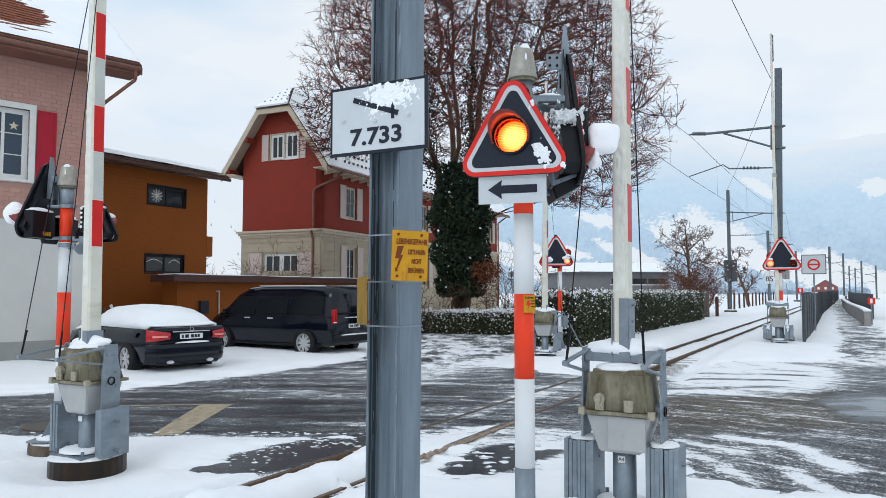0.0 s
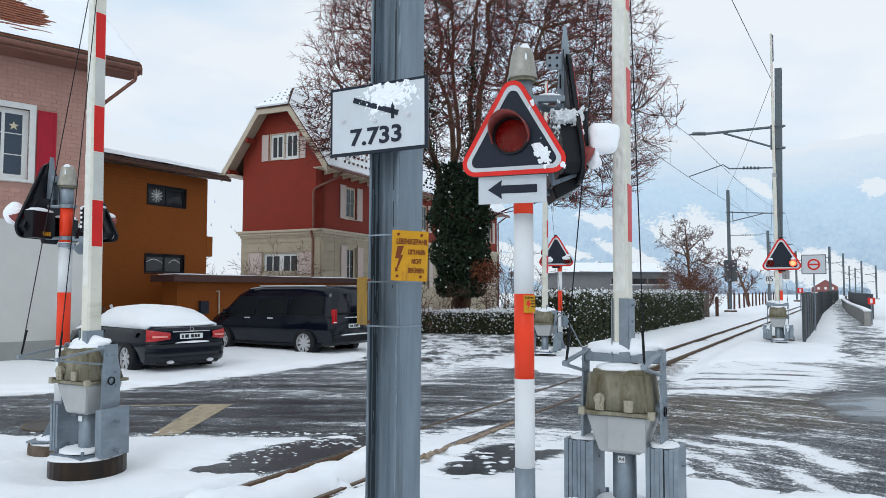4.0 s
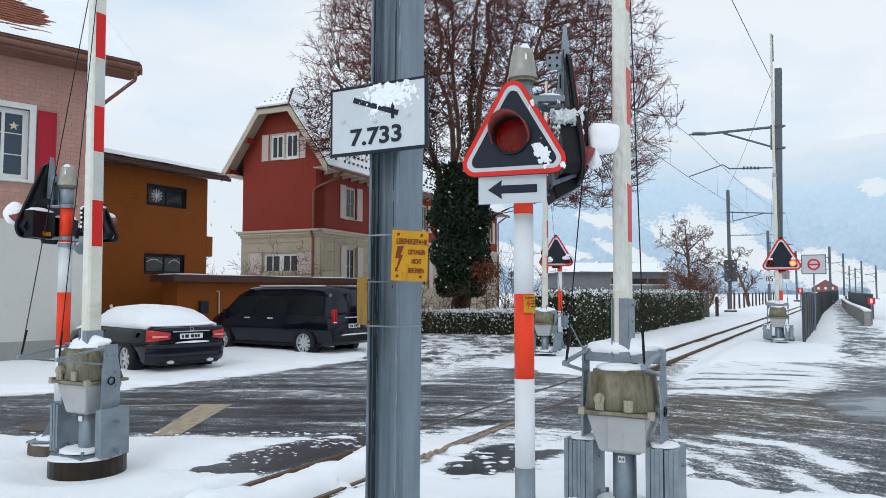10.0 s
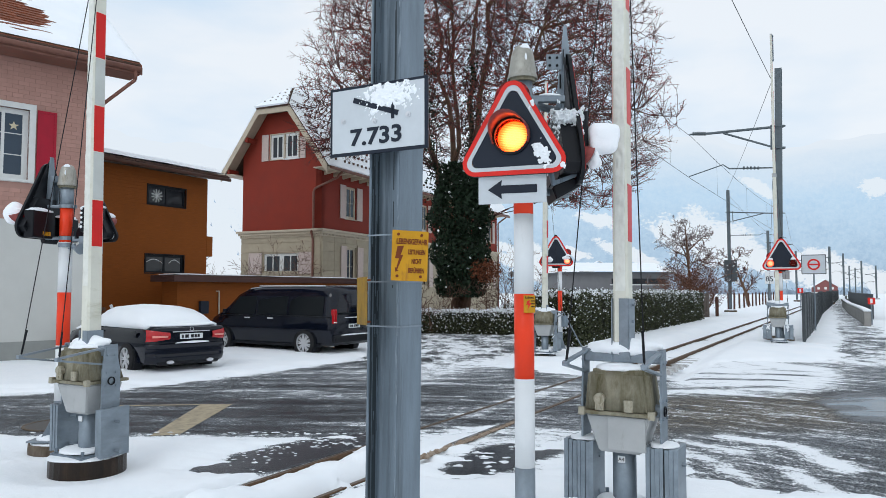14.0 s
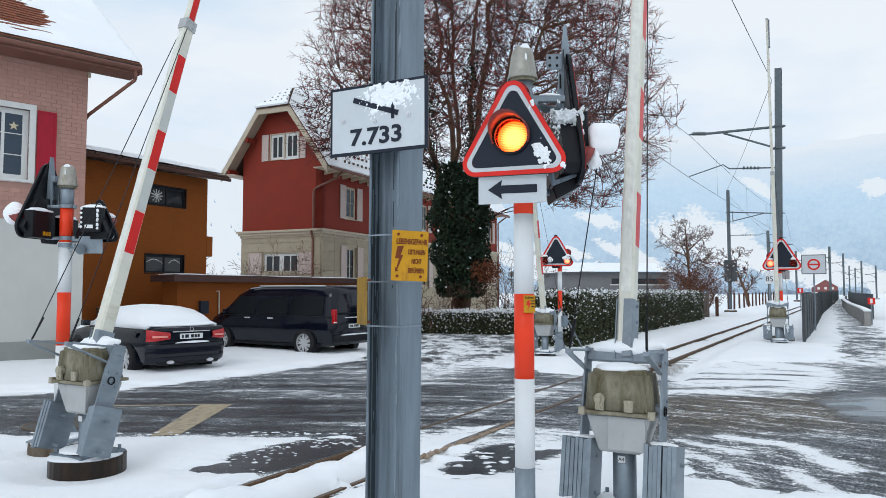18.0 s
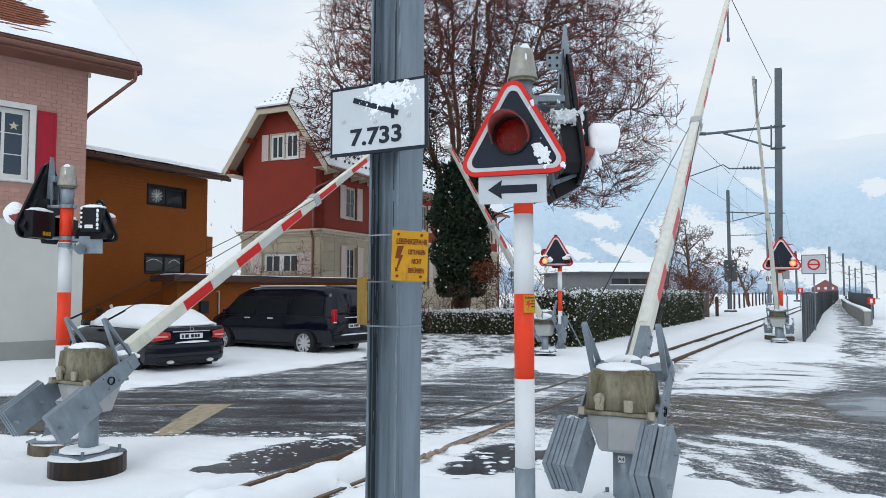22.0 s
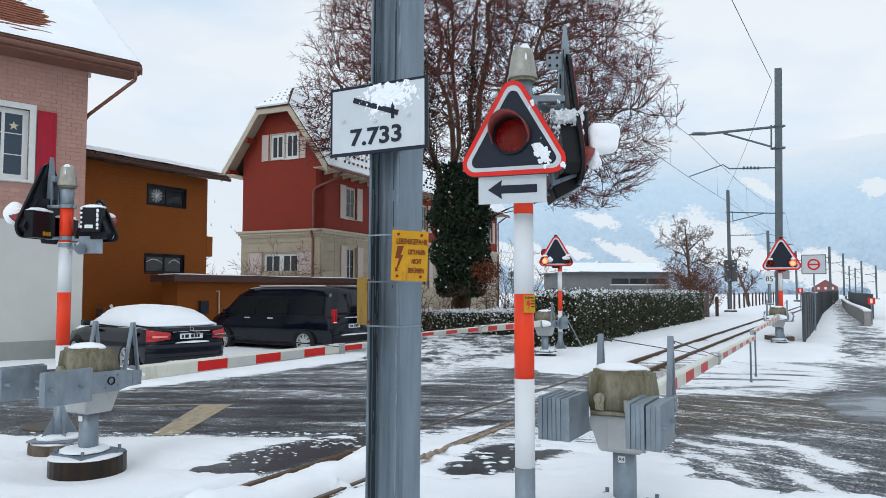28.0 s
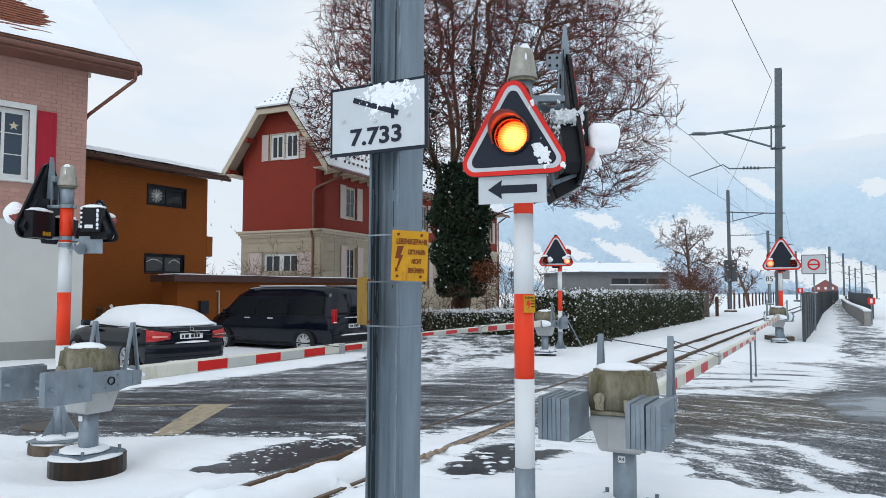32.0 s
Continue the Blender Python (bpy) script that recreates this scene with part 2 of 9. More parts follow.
CAR_GLASS.node_tree.nodes["Principled BSDF"].inputs["Specular IOR Level"].default_value = 0.18
BLUE_GLASS = make_glass("curtained_window_glass", (0.028, 0.050, 0.078))
TAIL = surface("red_tail_light", (0.48, 0.008, 0.012), 0.12, 0, 0.2, 20, 60, 0.0, coat=0.2)
for dull in (BLACK, NAVY):
    dull.node_tree.nodes["Principled BSDF"].inputs["Specular IOR Level"].default_value = 0.22
PALE_LENS = surface("pale_red_lens", (0.80, 0.30, 0.26), 0.15)
LENS = make_lens()
GLOW = make_glow("lit_signal_bulb", (1.0, 0.33, 0.08), (1.0, 0.05, 0.004), 9.0, 0.118)
GLOW_FAR = make_glow("lit_far_signal_bulb", (1.0, 0.20, 0.11), (1.0, 0.045, 0.02), 8.0, 0.105)
# The hoods are black; the lit lamp's red glow is put into this colour.
HOOD = surface("glow_reddened_hood", (0.24, 0.05, 0.045), 0.4, 0, 0.3, 20, 60, 0.3)
SHUTTER_RED = surface("added_shutter_red", (0.24, 0.004, 0.006), 0.25, 0, 0.6, 40, 90, 0.0)
PINK = surface("pink_brick_paint", (0.46, 0.262, 0.215), 0.75, 0, 0.10, 3, 50, 0.2, spread=0.05)
PINK_JOINT = surface("grey_pink_mortar", (0.40, 0.235, 0.195), 0.85, 0, 0.1, 4, 50, 0.1)
CREAM = surface("pale_grey_render", (0.56, 0.565, 0.54), 0.8, 0, 0.05, 1.5, 60, 0.15)
PLINTH = surface("grey_green_plinth_paint", (0.30, 0.31, 0.295), 0.8, 0, 0.1, 2, 60, 0.15)
BROWN = surface("brown_gutter_paint", (0.21, 0.095, 0.07), 0.5, 0, 0.2, 5, 50, 0.06)
CRIMSON = surface("crimson_shutter_paint", (0.38, 0.008, 0.028), 0.5, 0, 0.12, 5, 60, 0.05)
FRAME_WHITE = surface("white_window_paint", (0.70, 0.71, 0.69), 0.5, 0, 0.06, 6, 60, 0.03)
WOOD = make_cladding("brown_oiled_boards", (0.28, 0.078, 0.012), 0.12)
WOOD_DARK = surface("dark_brown_wood", (0.085, 0.035, 0.022), 0.6, 0, 0.2, 5, 40, 0.1)
RED_WALL = surface("brick_red_render", (0.24, 0.033, 0.019), 0.8, 0, 0.10, 1.2, 60, 0.15, dirt=(0.20, 0.04, 0.025), dirt_amount=0.1)
STONE = surface("buff_stone_render", (0.40, 0.345, 0.255), 0.8, 0, 0.12, 2.5, 50, 0.2, spread=0.06)
TRIM = surface("cream_timber_paint", (0.50, 0.43, 0.33), 0.6, 0, 0.1, 4, 50, 0.05)
SHUTTER_PALE = surface("pale_pink_shutter_paint", (0.56, 0.46, 0.42), 0.6, 0, 0.08, 5, 50, 0.05)
TILE = surface("brown_roof_tile", (0.10, 0.06, 0.045), 0.75, 0, 0.25, 6, 50, 0.2, spread=0.2)
TILE_RED = surface("wet_red_roof_tile", (0.22, 0.065, 0.03), 0.6, 0, 0.3, 6, 50, 0.2, spread=0.2)
BARK = surface("wet_brown_bark", (0.155, 0.092, 0.060), 0.85, 0, 0.35, 6, 30, 0.5, 0.02, stretch=(1, 1, 0.25))
TWIG = surface("dark_twig_bark", (0.088, 0.038, 0.035), 0.85, 0, 0.25, 6, 30, 0.1)
DRY_LEAF = surface("withered_red_leaf", (0.36, 0.048, 0.034), 0.7, 0, 0.2, 6, 30, 0.0, spread=0.35)
IVY = surface("dark_ivy_leaf", (0.012, 0.027, 0.012), 0.6, 0, 0.2, 6, 30, 0.0, spread=0.45)
HEDGE_LEAF = surface("dark_hedge_leaf", (0.052, 0.060, 0.027), 0.5, 0, 0.2, 6, 30, 0.0, spread=0.5)
RUST_LEAF = surface("orange_brown_leaf", (0.18, 0.062, 0.030), 0.7, 0, 0.2, 6, 30, 0.0, spread=0.35)
FENCE_GREY = surface("dark_grey_fence_metal", (0.075, 0.085, 0.092), 0.55, 0.1, 0.15, 4, 40, 0.05)
WET_FOOTING = surface("wet_stained_concrete", (0.034, 0.018, 0.008), 0.35, 0, 0.8, 4, 50, 0.4, 0.006, dirt=(0.010, 0.008, 0.007), dirt_amount=0.9, stretch=(1.5, 1.5, 0.4))
GROOVE = surface("slushy_rail_groove", (0.05, 0.045, 0.04), 0.6, 0, 0.4, 5, 30, 0.3, dirt=(0.5, 0.52, 0.54), dirt_amount=0.7)
BAND_GREY = surface("grey_reflective_band", (0.56, 0.58, 0.55), 0.4, 0, 0.08, 6, 60, 0.03)
MARKING = surface("dirty_yellow_marking", (0.42, 0.35, 0.24), 0.7, 0, 0.25, 7, 40, 0.2, dirt=(0.16, 0.15, 0.13), dirt_amount=0.35)

# ================= building helpers =================


def thing(name, m, label, category, group="", kind=""):
    ob = new(name)
    ob.empty_display_size = 0.2
    ob.matrix_world = m
    return tagged(ob, label, category, group, kind)


def part(name, bm, material, parent=None, label="", smooth=False):
    me = bpy.data.meshes.new(name)
    bmesh.ops.recalc_face_normals(bm, faces=bm.faces)
    bm.to_mesh(me)
    bm.free()
    me.materials.append(material)
    if smooth:
        for p in me.polygons:
            p.use_smooth = True
    ob = new(name, me)
    ob.parent = parent
    if label:
        ob["label"] = label
    return ob


def raw(name, verts, faces, material, parent=None, label="", smooth=False):
    me = bpy.data.meshes.new(name)
    me.from_pydata(verts, [], faces)
    me.update()
    me.materials.append(material)
    if smooth:
        for p in me.polygons:
            p.use_smooth = True
    ob = new(name, me)
    ob.parent = parent
    if label:
        ob["label"] = label
    return ob


def share(name, me, parent, m):
    ob = new(name, me)
    ob.parent = parent
    ob.matrix_local = m
    return ob


def bmx():
    return bmesh.new()


def box(bm, x0, x1, y0, y1, z0, z1, bevel=0.0, m=None):
    r = bmesh.ops.create_cube(bm, size=1.0)
    vs = r["verts"]
    for v in vs:
        v.co = Vector(((x0 + x1) / 2 + v.co.x * (x1 - x0), (y0 + y1) / 2 + v.co.y * (y1 - y0), (z0 + z1) / 2 + v.co.z * (z1 - z0)))
    if bevel:
        es = list({e for v in vs for e in v.link_edges})
        r = bmesh.ops.bevel(bm, geom=es, offset=bevel, segments=2, affect="EDGES", profile=0.6)
        vs = list({v for f in r["faces"] for v in f.verts})
    if m is not None:
        bmesh.ops.transform(bm, matrix=m, verts=vs)
    return bm


def cyl(bm, p0, p1, r0, r1=None, seg=16):
    p0, p1 = Vector(p0), Vector(p1)
    r1 = r0 if r1 is None else r1
    d = p1 - p0
    q = d.to_track_quat("Z", "Y").to_matrix().to_4x4()
    bmesh.ops.create_cone(bm, cap_ends=True, segments=seg, radius1=r0, radius2=r1, depth=d.length,
                          matrix=Matrix.Translation((p0 + p1) / 2) @ q)
    return bm


def prism(bm, pts, depth, m=None, bevel=0.0):
    """An outline in x and z, thickened along y from 0 to depth."""
    a = [bm.verts.new((x, 0, z)) for x, z in pts]
    b = [bm.verts.new((x, depth, z)) for x, z in pts]
    fs = [bm.faces.new(a), bm.faces.new(b[::-1])]
    k = len(pts)
    for i in range(k):
        fs.append(bm.faces.new((a[i], b[i], b[(i + 1) % k], a[(i + 1) % k])))
    vs = a + b
    if bevel:
        es = list({e for f in fs[:2] for e in f.edges})
        r = bmesh.ops.bevel(bm, geom=es, offset=bevel, segments=1, affect="EDGES")
        vs = list(set(vs) | {v for f in r["faces"] for v in f.verts})
        vs = [v for v in vs if v.is_valid]
    if m is not None:
        bmesh.ops.transform(bm, matrix=m, verts=vs)
    return bm


def ring_plate(bm, outer, inner, depth, m=None):
    """A plate between two outlines of the same number of points, in x and z, thickened along y."""
    vs = []
    rows = []
    for pts, y in ((outer, 0), (inner, 0), (inner, depth), (outer, depth)):
        rows.append([bm.verts.new((x, y, z)) for x, z in pts])
        vs += rows[-1]
    k = len(outer)
    for a, b in ((0, 1), (1, 2), (2, 3), (3, 0)):
        for i in range(k):
            bm.faces.new((rows[a][i], rows[a][(i + 1) % k], rows[b][(i + 1) % k], rows[b][i]))
    if m is not None:
        bmesh.ops.transform(bm, matrix=m, verts=vs)
    return bm


def round_tri(side, r, steps=5):
    """A triangle with rounded corners, base level, centred on its middle."""
    h = side * math.sqrt(3) / 2
    corners = [(-side / 2, -h / 3, 210), (side / 2, -h / 3, 330), (0, 2 * h / 3, 90)]
    pts = []
    for cx, cz, a0 in corners:
        d = math.hypot(cx, cz)
        k = (d - 2 * r) / d
        for i in range(steps + 1):
            a = radians(a0 - 60 + 120 * i / steps)
            pts.append((cx * k + r * math.cos(a), cz * k + r * math.sin(a)))
    return pts


def blob(bm, loc, sx, sy, sz, seed=0, rough=0.18, sub=2, flat=True):
    """A lump of snow with a flat underside."""
    r = bmesh.ops.create_icosphere(bm, subdivisions=sub, radius=1.0)
    for v in r["verts"]:
        k = 1 + rough * noise.noise(v.co * 1.7 + Vector((seed * 3.1, seed, 0)))
        z = v.co.z
        if flat and z < -0.15:
            z = -0.15
        v.co = Vector((loc[0] + v.co.x * sx * k, loc[1] + v.co.y * sy * k, loc[2] + z * sz * k))
    return bm


def lettering(name, text, size, m, material, parent, label="", depth=0.001, squeeze=1.0, bold=0.0):
    cu = bpy.data.curves.new(name, "FONT")
    cu.body, cu.size, cu.extrude = text, size, depth
    cu.align_x, cu.align_y = "CENTER", "CENTER"
    cu.resolution_u = 3
    cu.offset = size * bold
    tmp = new("lettering_curve", cu)
    me = bpy.data.meshes.new_from_object(tmp)
    bpy.data.objects.remove(tmp)
    me.transform(Matrix.Diagonal((squeeze, 1, 1, 1)))
    me.materials.append(material)
    ob = new(name, me)
    ob.parent = parent
    ob.matrix_local = m @ pose(0, 0, 0, 90, 0, 0)
    if label:
        ob["label"] = label
    return ob


def crust(name, parent, m, x0, x1, z0, z1, step, mask, thick, seed, label):
    """Crumbly snow stuck to an upright face: thick where mask(x, z) is above its noise, broken at its rim."""
    nx, nz = int((x1 - x0) / step), int((z1 - z0) / step)
    V, keep, F = [], [], []
    for j in range(nz + 1):
        for i in range(nx + 1):
            x, z = x0 + step * i, z0 + step * j
            v = mask(x, z) + 0.75 * noise.fractal(Vector((x / step * 0.16, z / step * 0.16, seed)), 0.7, 2.0, 3)
            h = thick * max(0.0, min(1.0, v * 2.2)) * (0.7 + 0.6 * noise.noise(Vector((x / step * 0.45, z / step * 0.45, seed + 5))))
            V.append((x + step * 0.4 * noise.noise(Vector((i, j, seed))), -h if v > 0 else 0.0005, z))
            keep.append(v > 0)
    for j in range(nz):
        for i in range(nx):
            q = j * (nx + 1) + i
            c = (q, q + 1, q + nx + 2, q + nx + 1)
            if sum(keep[k] for k in c) >= 2:
                F.append(c)
    ob = raw(name, V, F, SNOW, parent, label, True)
    ob.matrix_local = m
    return ob


# ================= ground, road and track =================
TRACK = Vector((-0.30, 8.44, 0))     # a point on the track's middle
ALONG = Vector((0.5, 0.866, 0))      # the way it runs
ACROSS = Vector((0.866, -0.5, 0))    # towards the near side
ROAD_EDGE = [(-60, 4.5), (-60, 6), (-10.2, 11.6), (-7.5, 12.05), (-5.85, 12.65), (-4.5, 14.3), (-3.35, 16.0), (-2.3, 17.9), (-0.8, 26.0), (-3.0, 40), (0.5, 40),
             (2.6, 27.0), (2.5, 20.8), (1.0, 17.2), (3.0, 14.8), (4.0, 17.0), (5.4, 17.6), (7.8, 18.0), (9.6, 17.4),
             (14.7, 26.0), (26.8, 48.1), (64.7, 118.9), (74.9, 132.9), (40.3, 70.6), (23.6, 39.7), (17.2, 27.6), (12.5, 16), (30, 6), (30, 1.0), (8, 1.0),
             (3.8, 6.2), (2.8, 6.5), (2.5, 7.0), (2.4, 8.3), (1.45, 8.55), (0.0, 8.35),
             (-0.9, 8.1), (-1.0, 8.8), (-2.7, 8.9), (-5.5, 8.9), (-7.5, 8.7)]
MUD = [(3.4, 11.9), (6.83, 12.05), (5.33, 9.43), (2.7, 9.2)]
PUDDLE = [(6.05, 11.55), (6.7, 11.6), (8.3, 12.1), (7.4, 8.9), (6.4, 9.3), (6.0, 10.2)]
BARE = [(0.0, 6.98), (0.08, 7.35), (0.44, 8.12), (0.8, 8.35), (1.36, 8.0), (0.92, 7.62), (0.60, 7.15), (0.27, 6.95)]
# where slush lies thicker (+) or thinner (-) than on the rest of the road: outline, soft edge, amount
COVER = [([(5.2, 17.6), (7.8, 18.2), (9.0, 16.2), (6.94, 12.86), (5.88, 12.3), (3.9, 12.4)], 0.7, 0.38),
         ([(6.49, 12.31), (7.99, 12.86), (5.84, 9.43), (5.56, 9.83), (5.83, 10.75)], 0.5, -0.34),
         ([(-2.75, 6.9), (-1.74, 7.0), (-0.92, 8.11), (-0.9, 8.95), (-1.54, 8.75), (-2.16, 8.0)], 0.25, -0.62),
         (BARE, 0.25, -0.62),
         ([(-0.9, 9.2), (0.33, 9.25), (0.94, 9.83), (0.91, 9.55), (-0.22, 7.60), (-0.9, 8.2)], 0.2, 0.40),
         ([(0.9, 17.4), (1.87, 20.26), (3.57, 20.81), (3.21, 17.88), (1.9, 16.2)], 0.5, 0.30),
         ([(-0.91, 26.0), (1.89, 27.6), (1.0, 16.6), (-0.6, 13.4)], 1.2, 0.22),
         ([(-0.45, 12.9), (1.33, 14.5), (3.04, 15.0), (2.08, 12.2), (0.96, 10.05), (-0.29, 9.6)], 0.6, 0.03),
         ([(-14, 8.6), (-1.5, 8.9), (-1.0, 11.5), (-4.0, 12.6), (-14, 11.0)], 1.0, -0.07),
         ([(1.9, 8.9), (6.0, 9.0), (6.5, 4.0), (2.5, 4.0)], 1.0, 0.03),
         ([(-0.28, 9.24), (1.12, 12.18), (3.3, 16.3), (2.76, 13.62)], 0.35, 0.16),
         ([(-0.2, 8.40), (2.4, 8.40), (2.2, 9.05), (0.2, 9.4)], 0.3, 0.34),
         (MUD, 1.2, -0.04),
         (PUDDLE, 0.4, -0.9)]
RIDGES = [([(3.49, 8.82), (4.04, 8.31), (4.05, 7.83), (4.05, 7.18)], 0.17, 0.52), ([(3.48, 7.23), (3.45, 6.69), (3.38, 6.0)], 0.13, 0.36),
          ([(2.83, 8.62), (3.03, 8.25), (3.28, 7.91)], 0.10, 0.32), ([(2.71, 7.97), (2.88, 7.23), (2.89, 6.61)], 0.10, 0.32),
          ([(4.0, 15.2), (5.6, 15.4), (7.6, 15.0)], 0.22, -0.42), ([(4.2, 14.0), (5.2, 14.4), (6.8, 14.2)], 0.16, -0.36),
          ([(4.1, 13.0), (5.2, 13.1), (6.2, 13.3)], 0.18, -0.30), ([(5.0, 16.6), (6.6, 16.4), (8.2, 15.6)], 0.14, -0.34)]
PATCH = [(-2.30, 7.25), (-2.05, 7.85), (-1.65, 8.45), (-1.2, 8.62), (-0.92, 8.45), (-0.92, 8.28), (-1.45, 7.70), (-1.66, 7.25), (-1.80, 7.35), (-2.1, 7.22)]


def edge_distance(px_, py_, poly):
    """Signed distance to an outline, positive inside, for whole arrays."""
    best = np.full(px_.shape, 1e9)
    inside = np.zeros(px_.shape, bool)
    k = len(poly)
    for i in range(k):
        (ax, ay), (bx, by) = poly[i], poly[(i + 1) % k]
        dx, dy = bx - ax, by - ay
        t = np.clip(((px_ - ax) * dx + (py_ - ay) * dy) / (dx * dx + dy * dy), 0, 1)
        best = np.minimum(best, np.hypot(px_ - ax - t * dx, py_ - ay - t * dy))
        if ay != by:
            inside ^= ((ay > py_) != (by > py_)) & (px_ < (bx - ax) * (py_ - ay) / (by - ay) + ax)
    return np.where(inside, best, -best)


def wobble(xs, ys, scale, seed, octaves=3):
    out = np.zeros(xs.shape)
    flat_x, flat_y, flat_o = xs.ravel(), ys.ravel(), out.ravel()
    for i in range(flat_x.size):
        v = Vector((flat_x[i] * scale, flat_y[i] * scale, seed))
        flat_o[i] = noise.fractal(v, 0.6, 2.0, octaves)
    return flat_o.reshape(xs.shape)


def steps(stops):
    """Coordinates with a spacing of their own from stop to stop."""
    out = []
    for (a, d), (b, _) in zip(stops, stops[1:]):
        k = max(1, round((b - a) / d))
        out += [a + (b - a) * i / k for i in range(k)]
    return np.array(out + [stops[-1][0]])


def grid_faces(nx, ny):
    idx = np.arange(nx * ny).reshape(ny, nx)
    return np.stack([idx[:-1, :-1], idx[:-1, 1:], idx[1:, 1:], idx[1:, :-1]], -1).reshape(-1, 4)


def ease(a, lo, hi):
    t = np.clip((a - lo) / (hi - lo), 0, 1)
    return t * t * (3 - 2 * t)


def make_ground():
    gx = steps([(-3000, 400), (-400, 60), (-60, 4), (-20, 0.6), (-9, 0.11), (-3.2, 0.06), (1.6, 0.11), (9, 0.25), (20, 0.7), (50, 5), (120, 60), (400, 400), (3000, 1)])
    gy = steps([(-3000, 400), (-400, 60), (-40, 4), (-4, 0.8), (3, 0.11), (5.4, 0.07), (8.4, 0.11), (14, 0.18), (24, 0.4), (60, 2), (140, 40), (400, 300), (3000, 1)])
    X, Y = np.meshgrid(gx, gy)
    d = np.maximum(np.maximum(edge_distance(X, Y, ROAD_EDGE), edge_distance(X, Y, PATCH)), edge_distance(X, Y, BARE))
    w1, w2 = wobble(X, Y, 0.55, 3.3), wobble(X, Y, 2.6, 7.7)
    w3 = wobble(X * 0.55, Y * 2.6, 1.0, 5.1, 4)
    d = d + 0.13 + 0.26 * w1 + 0.18 * w2 + (0.34 + 0.22 * ease(X, 2.5, 4.5) * ease(Y, 10, 11.5) * (1 - ease(Y, 17, 20))) * w3
    near = (np.abs(X) < 9) & (Y > 4) & (Y < 14)
    w4 = np.zeros(X.shape)
    w4[near] = wobble(X[near] * 0.7, Y[near] * 1.3, 5.5, 1.9, 3)
    d = d + 0.17 * w4
    s = (X - TRACK.x) * ALONG.x + (Y - TRACK.y) * ALONG.y
    n = (X - TRACK.x) * ACROSS.x + (Y - TRACK.y) * ACROSS.y
    d = np.where((np.abs(n) < 0.47) & (s < -0.65), np.minimum(d, -0.2), d)
    snow = 0.075 * ease(-d, -0.10, 0.55) + 0.035 * ease(-d, 0, 3) + 0.022 * w1 * ease(-d, 0, 1) + 0.010 * w2 + 0.006 * w4
    z = np.where(d > 0.10, -0.06, snow - 0.03 * ease(d, -0.05, 0.10))
    # the trackbed lies lower outside the crossing
    bed = (1 - ease(np.abs(n), 0.85, 1.5)) * ease(s, 7, 8.5)
    z = np.where(bed > 0, z - bed * (0.19 + 0.02 * w2), z)
    out = 1 - ease(s, -1.0, -0.5)
    heap = (1 - ease(np.abs(n - 0.12), 0.04, 0.26)) * (1 - ease(s, -1.0, -0.4))
    z = z + heap * (0.08 + 0.10 * np.maximum(-0.3, w1) + 0.06 * w2)
    for r_off in (-0.42, 0.42):
        e = n - r_off
        flange = np.where(e > 0, 1 - ease(e, 0.08, 0.30), 1 - ease(-e, 0.05, 0.13)) * out * ease(w1 + 0.6 * w2, -1.2, -0.5)
        z = z * (1 - flange) - 0.075 * flange
    # trodden down round the footings
    for fx, fy in ((-3.49, 7.05), (-4.30, 7.97)):
        hole = 1 - ease(np.hypot(X - fx, Y - fy), 0.42, 0.85)
        z = z * (1 - hole) + 0.015 * hole
    v = np.stack([X, Y, z], -1).reshape(-1, 3)
    ob = raw("ground", v.tolist(), grid_faces(len(gx), len(gy)).tolist(), SNOW, smooth=True)
    return tagged(ob, "flat snow-covered ground with rounded uneven edges", "snow ground", kind="structure")


